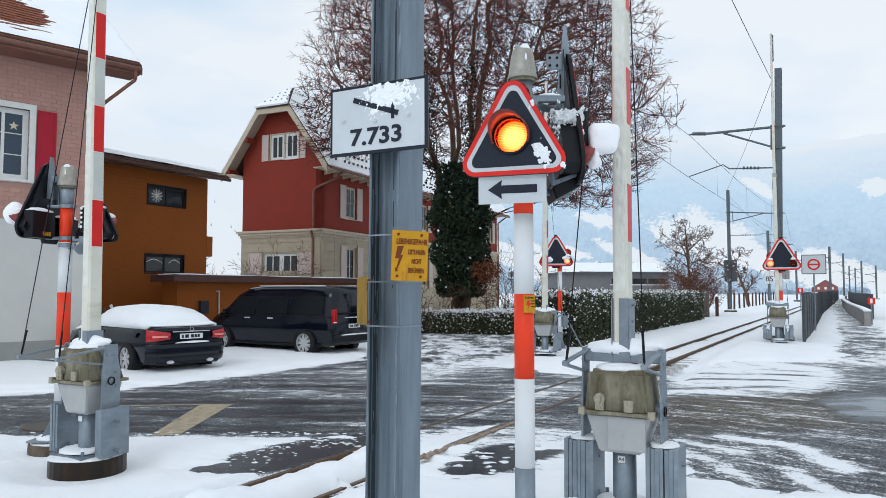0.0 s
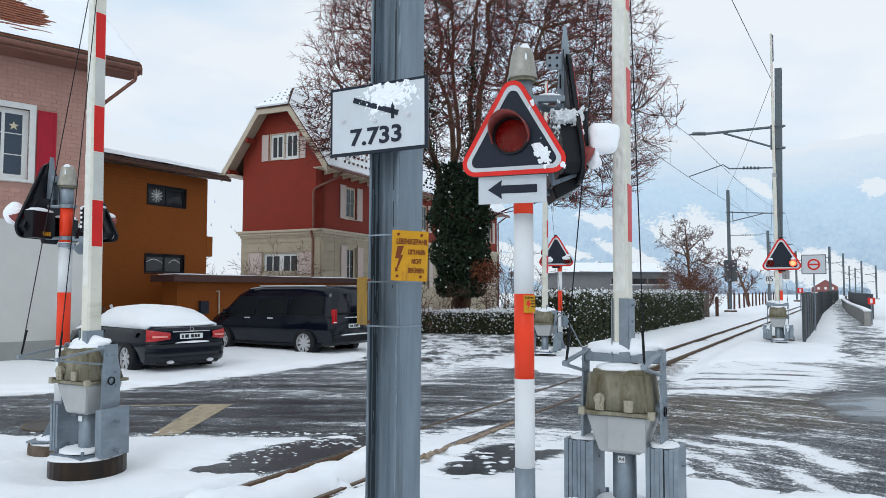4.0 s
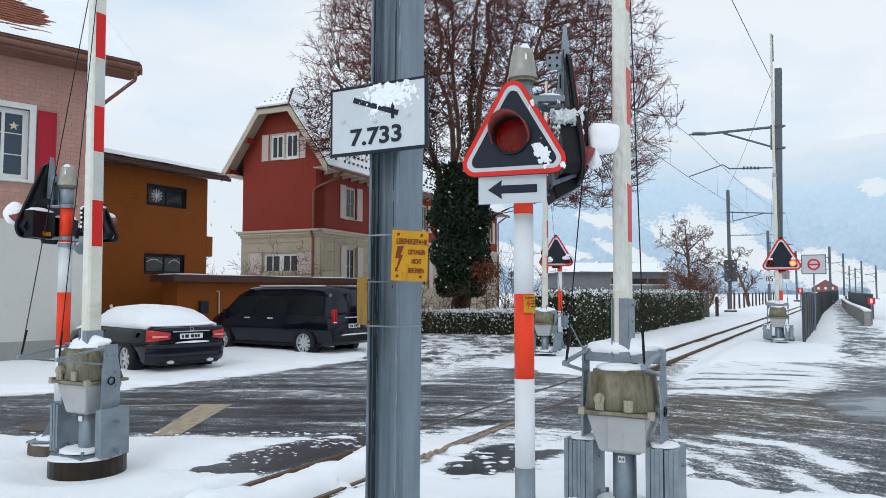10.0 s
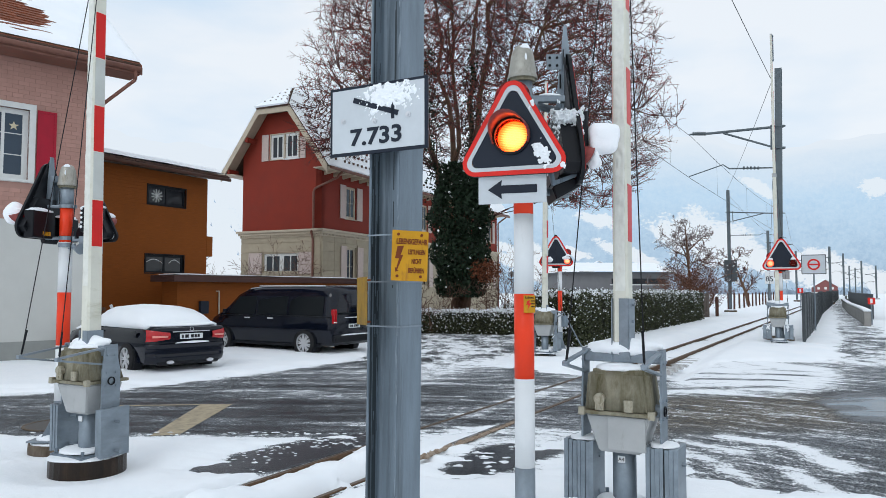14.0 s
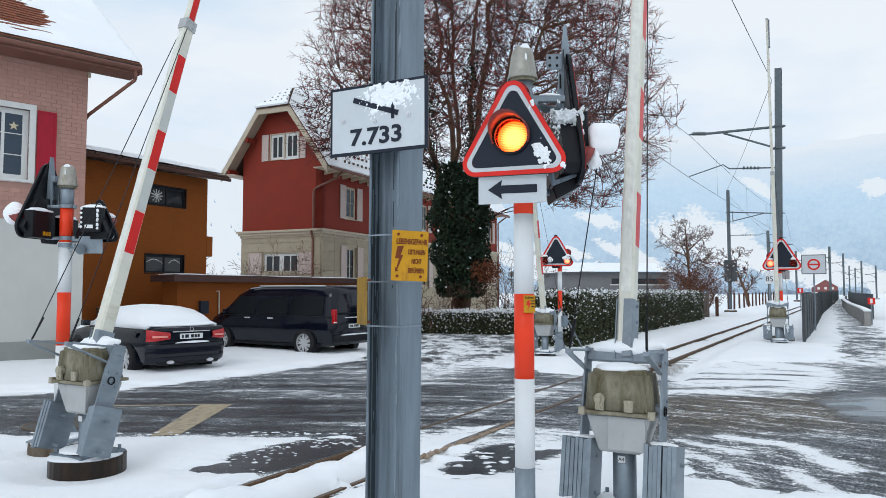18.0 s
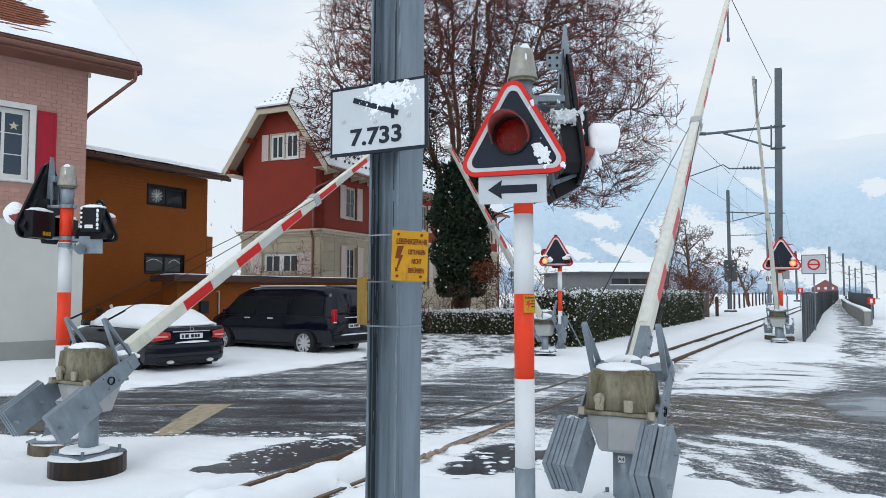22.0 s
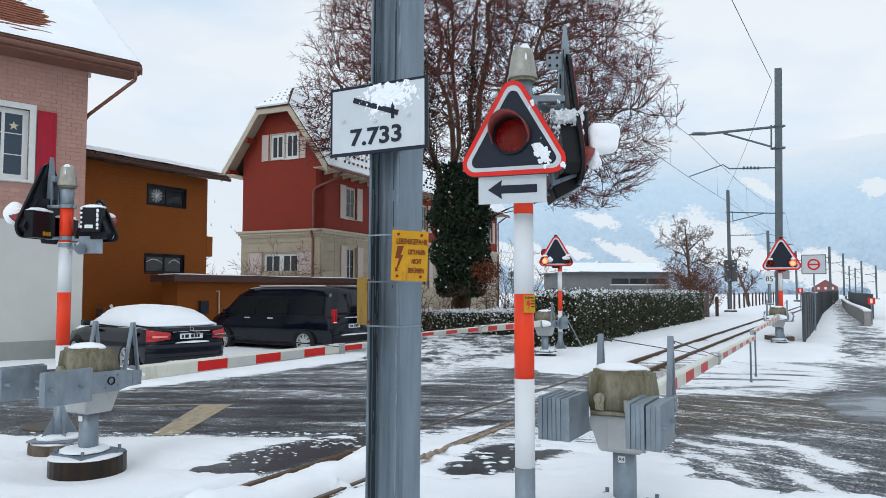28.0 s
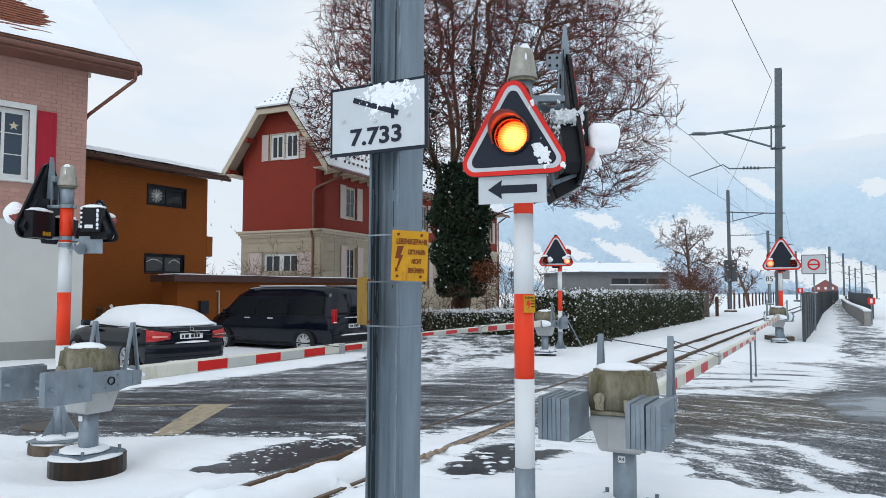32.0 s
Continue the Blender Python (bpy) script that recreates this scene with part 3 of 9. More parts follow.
def make_road():
    gx = steps([(-60, 1.5), (-12, 0.10), (9, 0.5), (20, 1.0), (80, 1)])
    gy = steps([(0.5, 0.10), (18, 0.4), (30, 1.0), (135, 1)])
    X, Y = np.meshgrid(gx, gy)
    d = np.maximum(np.maximum(edge_distance(X, Y, ROAD_EDGE), edge_distance(X, Y, PATCH)), edge_distance(X, Y, BARE))
    near = d > -1.1
    cover = 0.55 * (1 - ease(d, -0.30, 0.16)) + 0.015 + 0.13 * ease(Y, 12.5, 17.0) + 0.08 * ease(X, 2.0, 4.0)
    w_wet = wobble(X * 0.5, Y * 1.5, 1.0, 2.2)
    for poly, soft_edge, add in COVER:
        cover += add * ease(edge_distance(X, Y, poly), -soft_edge / 2, soft_edge / 2)
    for line, wide, add in RIDGES:
        best = np.full(X.shape, 1e9)
        for (ax, ay), (bx, by) in zip(line, line[1:]):
            k = np.clip(((X - ax) * (bx - ax) + (Y - ay) * (by - ay)) / ((bx - ax) ** 2 + (by - ay) ** 2), 0, 1)
            best = np.minimum(best, np.hypot(X - ax - k * (bx - ax), Y - ay - k * (by - ay)))
        cover += add * (1 - ease(best, wide * 0.3, wide * 1.3))
    mud = ease(edge_distance(X, Y, MUD), -0.8, 0.5)
    wet = ease(edge_distance(X, Y, PUDDLE) - 0.25 + 1.1 * w_wet, -0.15, 0.15)
    s = (X - TRACK.x) * ALONG.x + (Y - TRACK.y) * ALONG.y
    n = (X - TRACK.x) * ACROSS.x + (Y - TRACK.y) * ACROSS.y
    off = (np.abs(n) < 1.5) & (s > 7.4)
    between_rails = (np.abs(n) < 0.47) & (s < -0.7)
    fs = grid_faces(len(gx), len(gy))
    ok = near.ravel()[fs].any(1) & ~off.ravel()[fs].any(1) & ~between_rails.ravel()[fs].all(1)
    shift = np.where(between_rails, np.sign(n) * 0.47 - n, 0.0)      # a clean edge along the rails
    X, Y = X + shift * ACROSS.x, Y + shift * ACROSS.y
    v = np.stack([X, Y, np.zeros(X.shape)], -1).reshape(-1, 3)
    ob = raw("road", v.tolist(), fs[ok].tolist(), ASPHALT)
    for name, values in (("cover", cover), ("mud", mud), ("wet", wet)):
        at_ = ob.data.attributes.new(name, "FLOAT", "POINT")
        at_.data.foreach_set("value", values.ravel().astype(np.float32))
    return tagged(ob, "wet dark asphalt road streaked with grey slush", "road", kind="structure")


make_ground()
make_road()


def make_clods():
    """Clods of snow thrown about on the wet patches and along the slushy edges."""
    rng = random.Random(17)
    bm = bmx()
    spots = [((-1.95, 7.75), 0.35, 0.55, 150, 0.016), ((-1.35, 8.35), 0.35, 0.25, 110, 0.022), ((0.5, 7.6), 0.42, 0.42, 60, 0.034), ((0.9, 8.2), 0.3, 0.12, 30, 0.035),
             ((0.5, 9.0), 0.8, 0.25, 70, 0.025), ((-2.3, 8.95), 1.6, 0.10, 120, 0.024), ((3.4, 7.9), 0.9, 0.7, 160, 0.018), ((5.5, 12.6), 1.4, 0.5, 80, 0.026), ((3.2, 10.6), 1.4, 0.8, 80, 0.018)]
    for (cx, cy), sx, sy, count, size in spots:
        for i in range(count * 2 // 5):
            r = size * rng.uniform(0.25, 1.3)
            blob(bm, (cx + rng.gauss(0, sx * 0.6), cy + rng.gauss(0, sy * 0.6), 0.003), r * rng.uniform(1.0, 2.2), r, r * rng.uniform(0.25, 0.5), i, 0.9, 1)
    tagged(part("snow_clods", bm, SNOW, None, "", True), "clods of snow scattered on wet asphalt", "snow", kind="stuff")


make_clods()


def rail(n_off, name):
    prof = [(-0.055, -0.14), (0.055, -0.14), (0.055, -0.125), (0.012, -0.11), (0.012, -0.04), (0.034, -0.03), (0.034, 0.0),
            (0.022, 0.006), (-0.022, 0.006), (-0.034, 0.0), (-0.034, -0.03), (-0.012, -0.04), (-0.012, -0.11), (-0.055, -0.125)]
    vs, fs = [], []
    stations = [-9, -1, 7.5, 14, 60, 200]
    for s in stations:
        for a, b in prof:
            p = TRACK + ALONG * s + ACROSS * (n_off + a)
            vs.append((p.x, p.y, b))
    k = len(prof)
    for i in range(len(stations) - 1):
        for j in range(k):
            fs.append((i * k + j, i * k + (j + 1) % k, (i + 1) * k + (j + 1) % k, (i + 1) * k + j))
    ob = raw("rail", vs, fs, RUST, label="rusty brown rail")
    ob.data.materials.append(RAIL_TOP)
    for p in ob.data.polygons:
        if p.index % k == 7:
            p.material_index = 1
    return ob


track = thing("railway_track", Matrix.Identity(4), "narrow rusty rails on snowy sleepers through a road crossing", "railway track", kind="structure")
for side in (-0.42, 0.42):
    rail(side, "rail").parent = track


def rail_ridge(a, b):
    """Snow ploughed up against the rail and soaked with mud."""
    rng = random.Random(41)
    a, b = Vector(a), Vector(b)
    bm = bmx()
    for i in range(300):
        f = rng.random()
        p = a.lerp(b, f) + Vector((rng.gauss(0, 0.012), rng.gauss(0, 0.012), 0))
        k = (1 - 0.45 * f) * rng.uniform(0.5, 1.1)
        blob(bm, (p.x, p.y, 0.008 + 0.05 * (1 - f) ** 2), 0.032 * k, 0.042 * k, 0.036 * k, i, 0.8, 1)
    muddy = surface("muddy_snow", (0.60, 0.53, 0.44), 0.8, 0, 0.3, 14, 70, 0.5, dirt=(0.17, 0.10, 0.055), dirt_amount=1.6)
    tagged(part("muddy_snow", bm, muddy, None, "", True), "ridge of brown muddy snow along a rail", "snow", kind="stuff")


rail_ridge((-0.27, 7.38, 0), (0.98, 9.71, 0))


def make_sleepers():
    bm = bmx()
    box(bm, -0.11, 0.11, -0.85, 0.85, -0.06, 0.0, 0.012)
    me = bpy.data.meshes.new("sleeper")
    bm.to_mesh(me)
    bm.free()
    me.materials.append(surface("snowy_brown_sleeper", (0.16, 0.12, 0.09), 0.85, 0, 0.3, 8, 40, 0.3, dirt=(0.75, 0.78, 0.8), dirt_amount=1.2))
    turn = Matrix.Rotation(math.atan2(ALONG.y, ALONG.x), 4, "Z")
    s = -4.0
    i = 0
    while s < 75:
        if not -1.0 < s < 7.6:
            p = TRACK + ALONG * s
            share("sleeper", me, track, Matrix.Translation((p.x, p.y, -0.098)) @ turn)
        s += 0.62


make_sleepers()


def strip(name, pts, z, material, label, category):
    bm = bmx()
    bm.faces.new([bm.verts.new((x, y, z)) for x, y in pts])
    return tagged(part(name, bm, material), label, category, kind="structure")


# the dirty stripe painted on the road, and grooves beside the rails
strip("road_marking", [(-3.61, 8.80), (-3.27, 8.88), (-3.31, 11.22), (-3.80, 11.22)], 0.005, MARKING, "worn dirty yellow stripe painted on the road", "road marking")
strip("road_marking", [(-5.5, 10.98), (-3.80, 11.14), (-3.80, 11.22), (-5.5, 11.08)], 0.005, MARKING, "thin worn line on the road", "road marking")
for a, b in ((-0.385, -0.350), (0.350, 0.385)):
    q = [TRACK + ALONG * s + ACROSS * n for s, n in ((-0.6, a), (7.4, a), (7.4, b), (-0.6, b))]
    strip("trim", [(p.x, p.y) for p in q], 0.004, GROOVE, "dark slushy rail groove in the crossing", "rail groove")


def manhole():
    bm = bmx()
    cyl(bm, (-5.1, 9.55, 0.0), (-5.1, 9.55, 0.008), 0.42, seg=28)
    t = tagged(part("manhole_cover", bm, surface("cast_iron_lid", (0.11, 0.105, 0.10), 0.6, 0.3, 0.2, 20, 60, 0.4)),
               "round cast-iron manhole cover set in the road", "manhole cover")
    bm = bmx()
    ring = [(0.46 * math.cos(radians(i * 12)), 0.46 * math.sin(radians(i * 12))) for i in range(30)]
    inner = [(0.42 * math.cos(radians(i * 12)), 0.42 * math.sin(radians(i * 12))) for i in range(30)]
    ring_plate(bm, ring, inner, 0.012, pose(-5.1, 9.55, 0.012, -90, 0, 0))
    part("rim", bm, CONCRETE, t)


manhole()

# ================= level-crossing barriers =================


def boom_mesh(bm, x0, x1, h0, h1, w0, w1):
    """One tapered length of a boom with chamfered edges."""
    rows = []
    for x, h, w in ((x0, h0, w0), (x1, h1, w1)):
        c = min(h, w) * 0.14
        pts = [(-w / 2 + c, -h / 2), (w / 2 - c, -h / 2), (w / 2, -h / 2 + c), (w / 2, h / 2 - c), (w / 2 - c, h / 2), (-w / 2 + c, h / 2), (-w / 2, h / 2 - c), (-w / 2, -h / 2 + c)]
        rows.append([bm.verts.new((x, y, z)) for y, z in pts])
    for i in range(8):
        bm.faces.new((rows[0][i], rows[0][(i + 1) % 8], rows[1][(i + 1) % 8], rows[1][i]))
    bm.faces.new(rows[0])
    bm.faces.new(rows[1][::-1])


def barrier(m, length, joint, label, leg=False, footing="concrete", tag="", slabs=7, socket=0.86, pull=0.0):
    """A drive box on a post with a boom that turns on it. Returns the thing, its boom and its leg."""
    t = thing("barrier", m, label, "level crossing barrier", "level crossing barriers")
    bm = bmx()
    up = 0.03 if footing == "concrete" else 0.0
    cyl(bm, (0, 0, 0.10 + up), (0, 0, 0.62), 0.09, seg=20)
    part("post", bm, GALV, t, "galvanized steel post", True)
    bm = bmx()
    box(bm, -0.24, 0.24, -0.24, 0.24, 0.165 + up, 0.19 + up, 0.006)
    for x in (-0.2, 0.2):
        for y in (-0.2, 0.2):
            cyl(bm, (x, y, 0.10 + up), (x, y, 0.235 + up), 0.016, seg=6)
    part("base_plate", bm, GALV_DARK, t)
    bm = bmx()
    if footing == "concrete":
        cyl(bm, (0, 0, -0.2), (0, 0, 0.155 + up), 0.355, 0.35, 28)
    else:
        cyl(bm, (0, 0, -0.2), (0, 0, 0.10), 0.3, 0.28, 20)
    part("footing", bm, WET_FOOTING, t, "wet stained concrete footing")
    bm = bmx()
    blob(bm, (-0.02, 0, 0.155 + up), 0.335, 0.335, 0.03, 2, 0.1, 3)
    part("footing_snow", bm, SNOW, t, "snow on the footing", True)
    bm = bmx()
    blob(bm, (-0.01, 0.03, 0.20 + up), 0.24, 0.24, 0.045, 5, 0.2)
    part("plate_snow", bm, SNOW, t, "snow on the base plate", True)
    # lower housing, wider at its top
    bm = bmx()
    lo = [(-0.14, -0.16), (0.14, -0.16), (0.14, 0.16), (-0.14, 0.16)]
    hi = [(-0.19, -0.245), (0.19, -0.245), (0.19, 0.245), (-0.19, 0.245)]
    a = [bm.verts.new((x, y, 0.60)) for x, y in lo]
    b = [bm.verts.new((x, y, 0.89)) for x, y in hi]
    bm.faces.new(a[::-1])
    bm.faces.new(b)
    for i in range(4):
        bm.faces.new((a[i], a[(i + 1) % 4], b[(i + 1) % 4], b[i]))
    bmesh.ops.bevel(bm, geom=list(bm.edges), offset=0.012, segments=2, affect="EDGES")
    part("drive_housing", bm, GREY_BOX, t, "light grey metal housing")
    bm = bmx()
    box(bm, -0.205, -0.17, -0.21, 0.075, 0.63, 0.885, 0.006, pose(0.012, 0, 0, 0, 0, 0))
    part("housing_panel", bm, GREY_BOX, t)
    # hood
    bm = bmx()
    lo = [(-0.22, -0.255), (0.22, -0.255), (0.22, 0.255), (-0.22, 0.255)]
    hi = [(-0.190, -0.230), (0.11, -0.230), (0.11, 0.230), (-0.190, 0.230)]
    a = [bm.verts.new((x, y, 0.895)) for x, y in lo]
    b = [bm.verts.new((x, y, 1.235)) for x, y in hi]
    bm.faces.new(a[::-1])
    bm.faces.new(b)
    for i in range(4):
        bm.faces.new((a[i], a[(i + 1) % 4], b[(i + 1) % 4], b[i]))
    bmesh.ops.bevel(bm, geom=list(bm.edges), offset=0.035, segments=3, affect="EDGES")
    part("hood", bm, MOSSY, t, "weathered hood stained with moss", True)
    bm = bmx()
    box(bm, -0.235, 0.235, -0.27, 0.27, 0.895, 0.925, 0.008)
    part("hood_rim", bm, MOSSY, t)
    for y in (-0.10, 0.12):
        bm = bmx()
        box(bm, -0.255, -0.225, y - 0.035, y + 0.035, 0.93, 1.02, 0.008)
        cyl(bm, (-0.262, y, 0.955), (-0.25, y, 0.955), 0.012, seg=8)
        part("latch", bm, LATCH, t, "dull clamp latch")
    bm = bmx()
    cyl(bm, (-0.26, 0.12, 1.02), (-0.215, 0.12, 1.02), 0.042, seg=14)
    part("lock_cap", bm, LATCH, t, "dull round lock cap")
    for y in (-0.265, 0.265):
        bm = bmx()
        box(bm, -0.245, -0.20, y - 0.025, y + 0.025, 0.885, 0.945, 0.006)
        part("hinge", bm, LATCH, t)
    bm = bmx()
    blob(bm, (-0.04, 0, 1.232), 0.135, 0.20, 0.05, 9, 0.16, 3)
    part("hood_snow", bm, SNOW, t, "pillow of snow on the hood", True)
    bm = bmx()
    box(bm, -0.10, -0.088, -0.03, 0.025, 0.52, 0.57, 0.002)
    part("number_tag", bm, WHITE, t, "small white tag")
    if tag:
        lettering("tag_letters", tag, 0.04, pose(-0.102, -0.002, 0.545, 0, 0, -90), BLACK, t)
    bm = bmx()
    cyl(bm, (0, -0.312, 0.92), (0, 0.312, 0.92), 0.05, seg=16)
    part("axle", bm, GALV, t)

    # ---- the boom, about its axle ----
    bm = bmx()
    boom_mesh(bm, 0.52 - pull, 1.30, 0.155, 0.150, 0.125, 0.12)
    boom_mesh(bm, 1.30, joint, 0.150, 0.135, 0.12, 0.105)
    boom_mesh(bm, joint, length, 0.115, 0.085, 0.085, 0.06)
    boom = part("boom", bm, BOOM_WHITE, t, "cream-white boom with red bands")
    s = 1.31
    while s + 0.25 < length:
        e = min(s + 0.46, length - 0.02)
        if not (s < joint < e):
            k = (s - 1.3) / max(0.1, joint - 1.3)
            h, w = (0.15 - 0.015 * k, 0.12 - 0.015 * k) if e < joint else (0.113, 0.083)
            if e >= joint:
                h -= 0.028 * (s - joint) / (length - joint)
                w -= 0.024 * (s - joint) / (length - joint)
            for y in (-1, 1):
                bm = bmx()
                box(bm, s, e, y * w / 2 - 0.002, y * w / 2 + 0.002, -h / 2 + 0.017, h / 2 - 0.017)
                part("red_band", bm, BOOM_RED, boom)
                if not leg and e + 0.47 < (joint if e < joint else length):
                    bm = bmx()
                    box(bm, e + 0.012, e + 0.478, y * w / 2 - 0.004, y * w / 2 + 0.0005, -h / 2 + 0.020, h / 2 - 0.020)
                    part("grey_band", bm, BAND_GREY, boom)
        s += 0.95
    bm = bmx()
    box(bm, joint - 0.03, joint + 0.10, -0.062, 0.062, -0.078, 0.078, 0.006)
    for x in (joint, joint + 0.07):
        cyl(bm, (x, -0.075, 0.03), (x, 0.075, 0.03), 0.010, seg=6)
        cyl(bm, (x, -0.075, -0.03), (x, 0.075, -0.03), 0.010, seg=6)
    part("boom_joint", bm, GREY_BOX, boom, "grey bolted joint")
    bm = bmx()
    box(bm, length - 0.01, length + 0.03, -0.035, 0.035, -0.05, 0.05, 0.006)
    part("end_cap", bm, GREY_BOX, boom)
    bm = bmx()
    box(bm, 0.38 - pull, socket, -0.072, -0.064, -0.085, 0.085, 0.003)
    box(bm, 0.38 - pull, socket, 0.064, 0.072, -0.085, 0.085, 0.003)
    box(bm, 0.40 - pull, socket, -0.064, 0.010, 0.079, 0.087)
    for x in (0.50 - pull, socket - 0.18, socket - 0.05):
        cyl(bm, (x, -0.09, 0), (x, 0.09, 0), 0.013, seg=6)
    part("boom_socket", bm, GALV, boom, "bolted steel socket")
    bm = bmx()
    box(bm, 0.36 - pull, 0.46 - pull, -0.32, 0.32, -0.06, 0.06, 0.012)
    part("cross_beam", bm, GALV, boom)
    for y in (-1, 1):
        bm = bmx()
        pts = [(-0.34, -0.10), (0.10, -0.105), (0.20, -0.075), (0.47 - pull, -0.07), (0.47 - pull, 0.07), (0.10, 0.095), (-0.34, 0.10)]
        prism(bm, pts, 0.016, pose(0, y * 0.305 - 0.008, 0), 0.003)
        for x, z in ((0.0, 0.06), (0.0, -0.06), (0.13, 0.05), (0.13, -0.05), (0.42 - pull, 0.04), (0.42 - pull, -0.04)):
            cyl(bm, (x - 0.05, y * 0.305 - 0.02, z), (x - 0.05, y * 0.305 + 0.02, z), 0.013, seg=6)
        arm = part("side_arm", bm, GALV, boom, "galvanized lifting arm")
        bm = bmx()
        ringo = [(0.04 * math.cos(radians(i * 20)), 0.04 * math.sin(radians(i * 20))) for i in range(18)]
        ringi = [(0.03 * math.cos(radians(i * 20)), 0.03 * math.sin(radians(i * 20))) for i in range(18)]
        ring_plate(bm, ringo, ringi, 0.012, pose(0, y * 0.318 - 0.006, 0))
        part("axle_ring", bm, BLACK, boom)
        # counterweight: slabs side by side
        for i in range(7 - slabs, 7):
            bm = bmx()
            y0 = y * (0.20 + i * 0.034 - (7 - slabs) * 0.012)
            y1 = y0 + y * (0.026 if i == 3 else 0.0325)
            e_ = 0.006 * ((i * 5) % 3)
            box(bm, -0.71 + e_, -0.25 - e_, min(y0, y1), max(y0, y1), -0.155, 0.155 - e_, 0.003)
            part("counterweight_slab", bm, GALV, boom, "grey steel counterweight slab")
        for x in (-0.66, -0.38):
            bm = bmx()
            cyl(bm, (x, y * 0.19, 0.0), (x, y * 0.465, 0.0), 0.016, seg=6)
            part("tie_bolt", bm, GALV, boom)
        if slabs == 7:
            bm = bmx()
            blob(bm, (-0.248, y * 0.31, 0.0), 0.022, 0.115, 0.145, 4 + y, 0.2, 3, False)
            part("weight_snow", bm, SNOW, boom, "snow on the counterweight", True)
        bm = bmx()
        rng_w = random.Random(length + y)
        for i in range(46 if slabs == 7 else 6):
            q_ = rng_w.random()
            blob(bm, (-0.27 - 0.26 * q_ * rng_w.random(), y * rng_w.uniform(0.235, 0.33), -0.156 - 0.003 * (i % 2)), rng_w.uniform(0.008, 0.032), rng_w.uniform(0.006, 0.016), 0.005, i, 0.5, 1, False)
        part("snow_flecks", bm, SNOW, boom, "snow flecks on the counterweight", True)["kind"] = "stuff"
        # stay bracket and cable
        bm = bmx()
        for (xa, xb) in ((0.28 - pull, 0.36 - pull), (0.44 - pull, 0.38 - pull)):
            d = Vector((xb - xa, 0, 0.47))
            q = d.to_track_quat("Z", "Y").to_matrix().to_4x4()
            box(bm, -0.022, 0.022, -0.009, 0.009, -0.26, 0.26, 0.003, Matrix.Translation(((xa + xb) / 2, y * 0.29, 0.295)) @ q)
        cyl(bm, (0.37 - pull, y * 0.315, 0.52), (0.37 - pull, y * 0.265, 0.52), 0.012, seg=6)
        part("stay_bracket", bm, GALV, boom, "grey stay bracket")
        bm = bmx()
        cyl(bm, (0.38 - pull, y * 0.29, 0.52), (joint, y * 0.05, 0.03), 0.005, seg=5)
        cyl(bm, (0.40 - pull, y * 0.287, 0.517), (0.62 - pull, y * 0.268, 0.48), 0.010, seg=6)
        part("stay_cable", bm, BLACK, boom, "thin dark stay cable")
    bm = bmx()
    blob(bm, (0.47 - pull, 0, 0.0), 0.075, 0.31, 0.085, 11, 0.30, 3, False)
    part("beam_snow", bm, SNOW, boom, "snow stuck on the beam", True)
    bm = bmx()
    rows = []
    for i in range(261):
        x = 0.92 + (joint - 1.0) * i / 260
        half = 0.0775 - 0.0025 * min(1.0, (x - 0.52) / 0.78) - 0.0075 * max(0.0, (x - 1.3) / (joint - 1.3))
        row = []
        for j in range(9):
            k = j / 4 - 1
            bump = 0.011 * max(0.0, noise.noise(Vector((x * 13, k * 2.2, 4))) + 0.25) + 0.005 * max(0.0, noise.noise(Vector((x * 40, k * 5, 7))))
            row.append(bm.verts.new((x, k * (0.042 + 0.005 * noise.noise(Vector((x * 11, k, 2)))), half + (bump + 0.0012 if 0 < j < 8 else -0.001))))
        rows.append(row)
    for a_, b_ in zip(rows, rows[1:]):
        for j in range(8):
            bm.faces.new((a_[j], a_[j + 1], b_[j + 1], b_[j]))
    part("boom_ice", bm, BOOM_ICE, boom, "lumpy crust of ice along the boom", True)
    hinged = None
    if leg:
        bm = bmx()
        cyl(bm, (0, 0, 0.0), (0, 0, -0.86), 0.018, seg=8)
        box(bm, -0.04, 0.04, -0.02, 0.02, -0.03, 0.03, 0.005)
        cyl(bm, (0, 0, -0.83), (0, 0, -0.885), 0.026, seg=8)
        hinged = part("support_leg", bm, GALV_DARK, boom, "thin hinged support leg")
        hinged.location = (length - 0.05, 0.055, -0.02)
    return t, boom, hinged


def heading(x, y):
    return Matrix.Rotation(math.atan2(y, x), 4, "Z")


BARRIER_NEAR_LEFT = barrier(Matrix.Translation((-3.49, 7.05, 0)) @ heading(0.474, 0.8805), 6.5, 4.05,
                            "red-and-white crossing barrier on a round wet concrete footing", slabs=3, socket=0.48, pull=0.12)
BARRIER_FAR = barrier(Matrix.Translation((2.67, 18.61, 0)) @ heading(-0.474, -0.8805), 6.5, 4.05,
                      "red-and-white crossing barrier beside a clipped hedge", footing="low", slabs=3, socket=0.48, pull=0.12)
BARRIER_NEAR_RIGHT = barrier(Matrix.Translation((1.42, 5.61, -0.05)) @ heading(0.49, 0.872), 9.5, 4.6,
                             "long cream boom barrier with a moss-stained drive hood", True, "low", "A4")
BARRIER_TRACK = barrier(Matrix.Translation((10.82, 22.91, 0)) @ heading(-0.474, -0.8805), 9.4, 4.6,
                        "long cream boom barrier under a catenary mast", True, "low")

# ================= flashing signals =================
ADDED_SHUTTERS = []   # every added shutter with the phase in which its lamp is lit


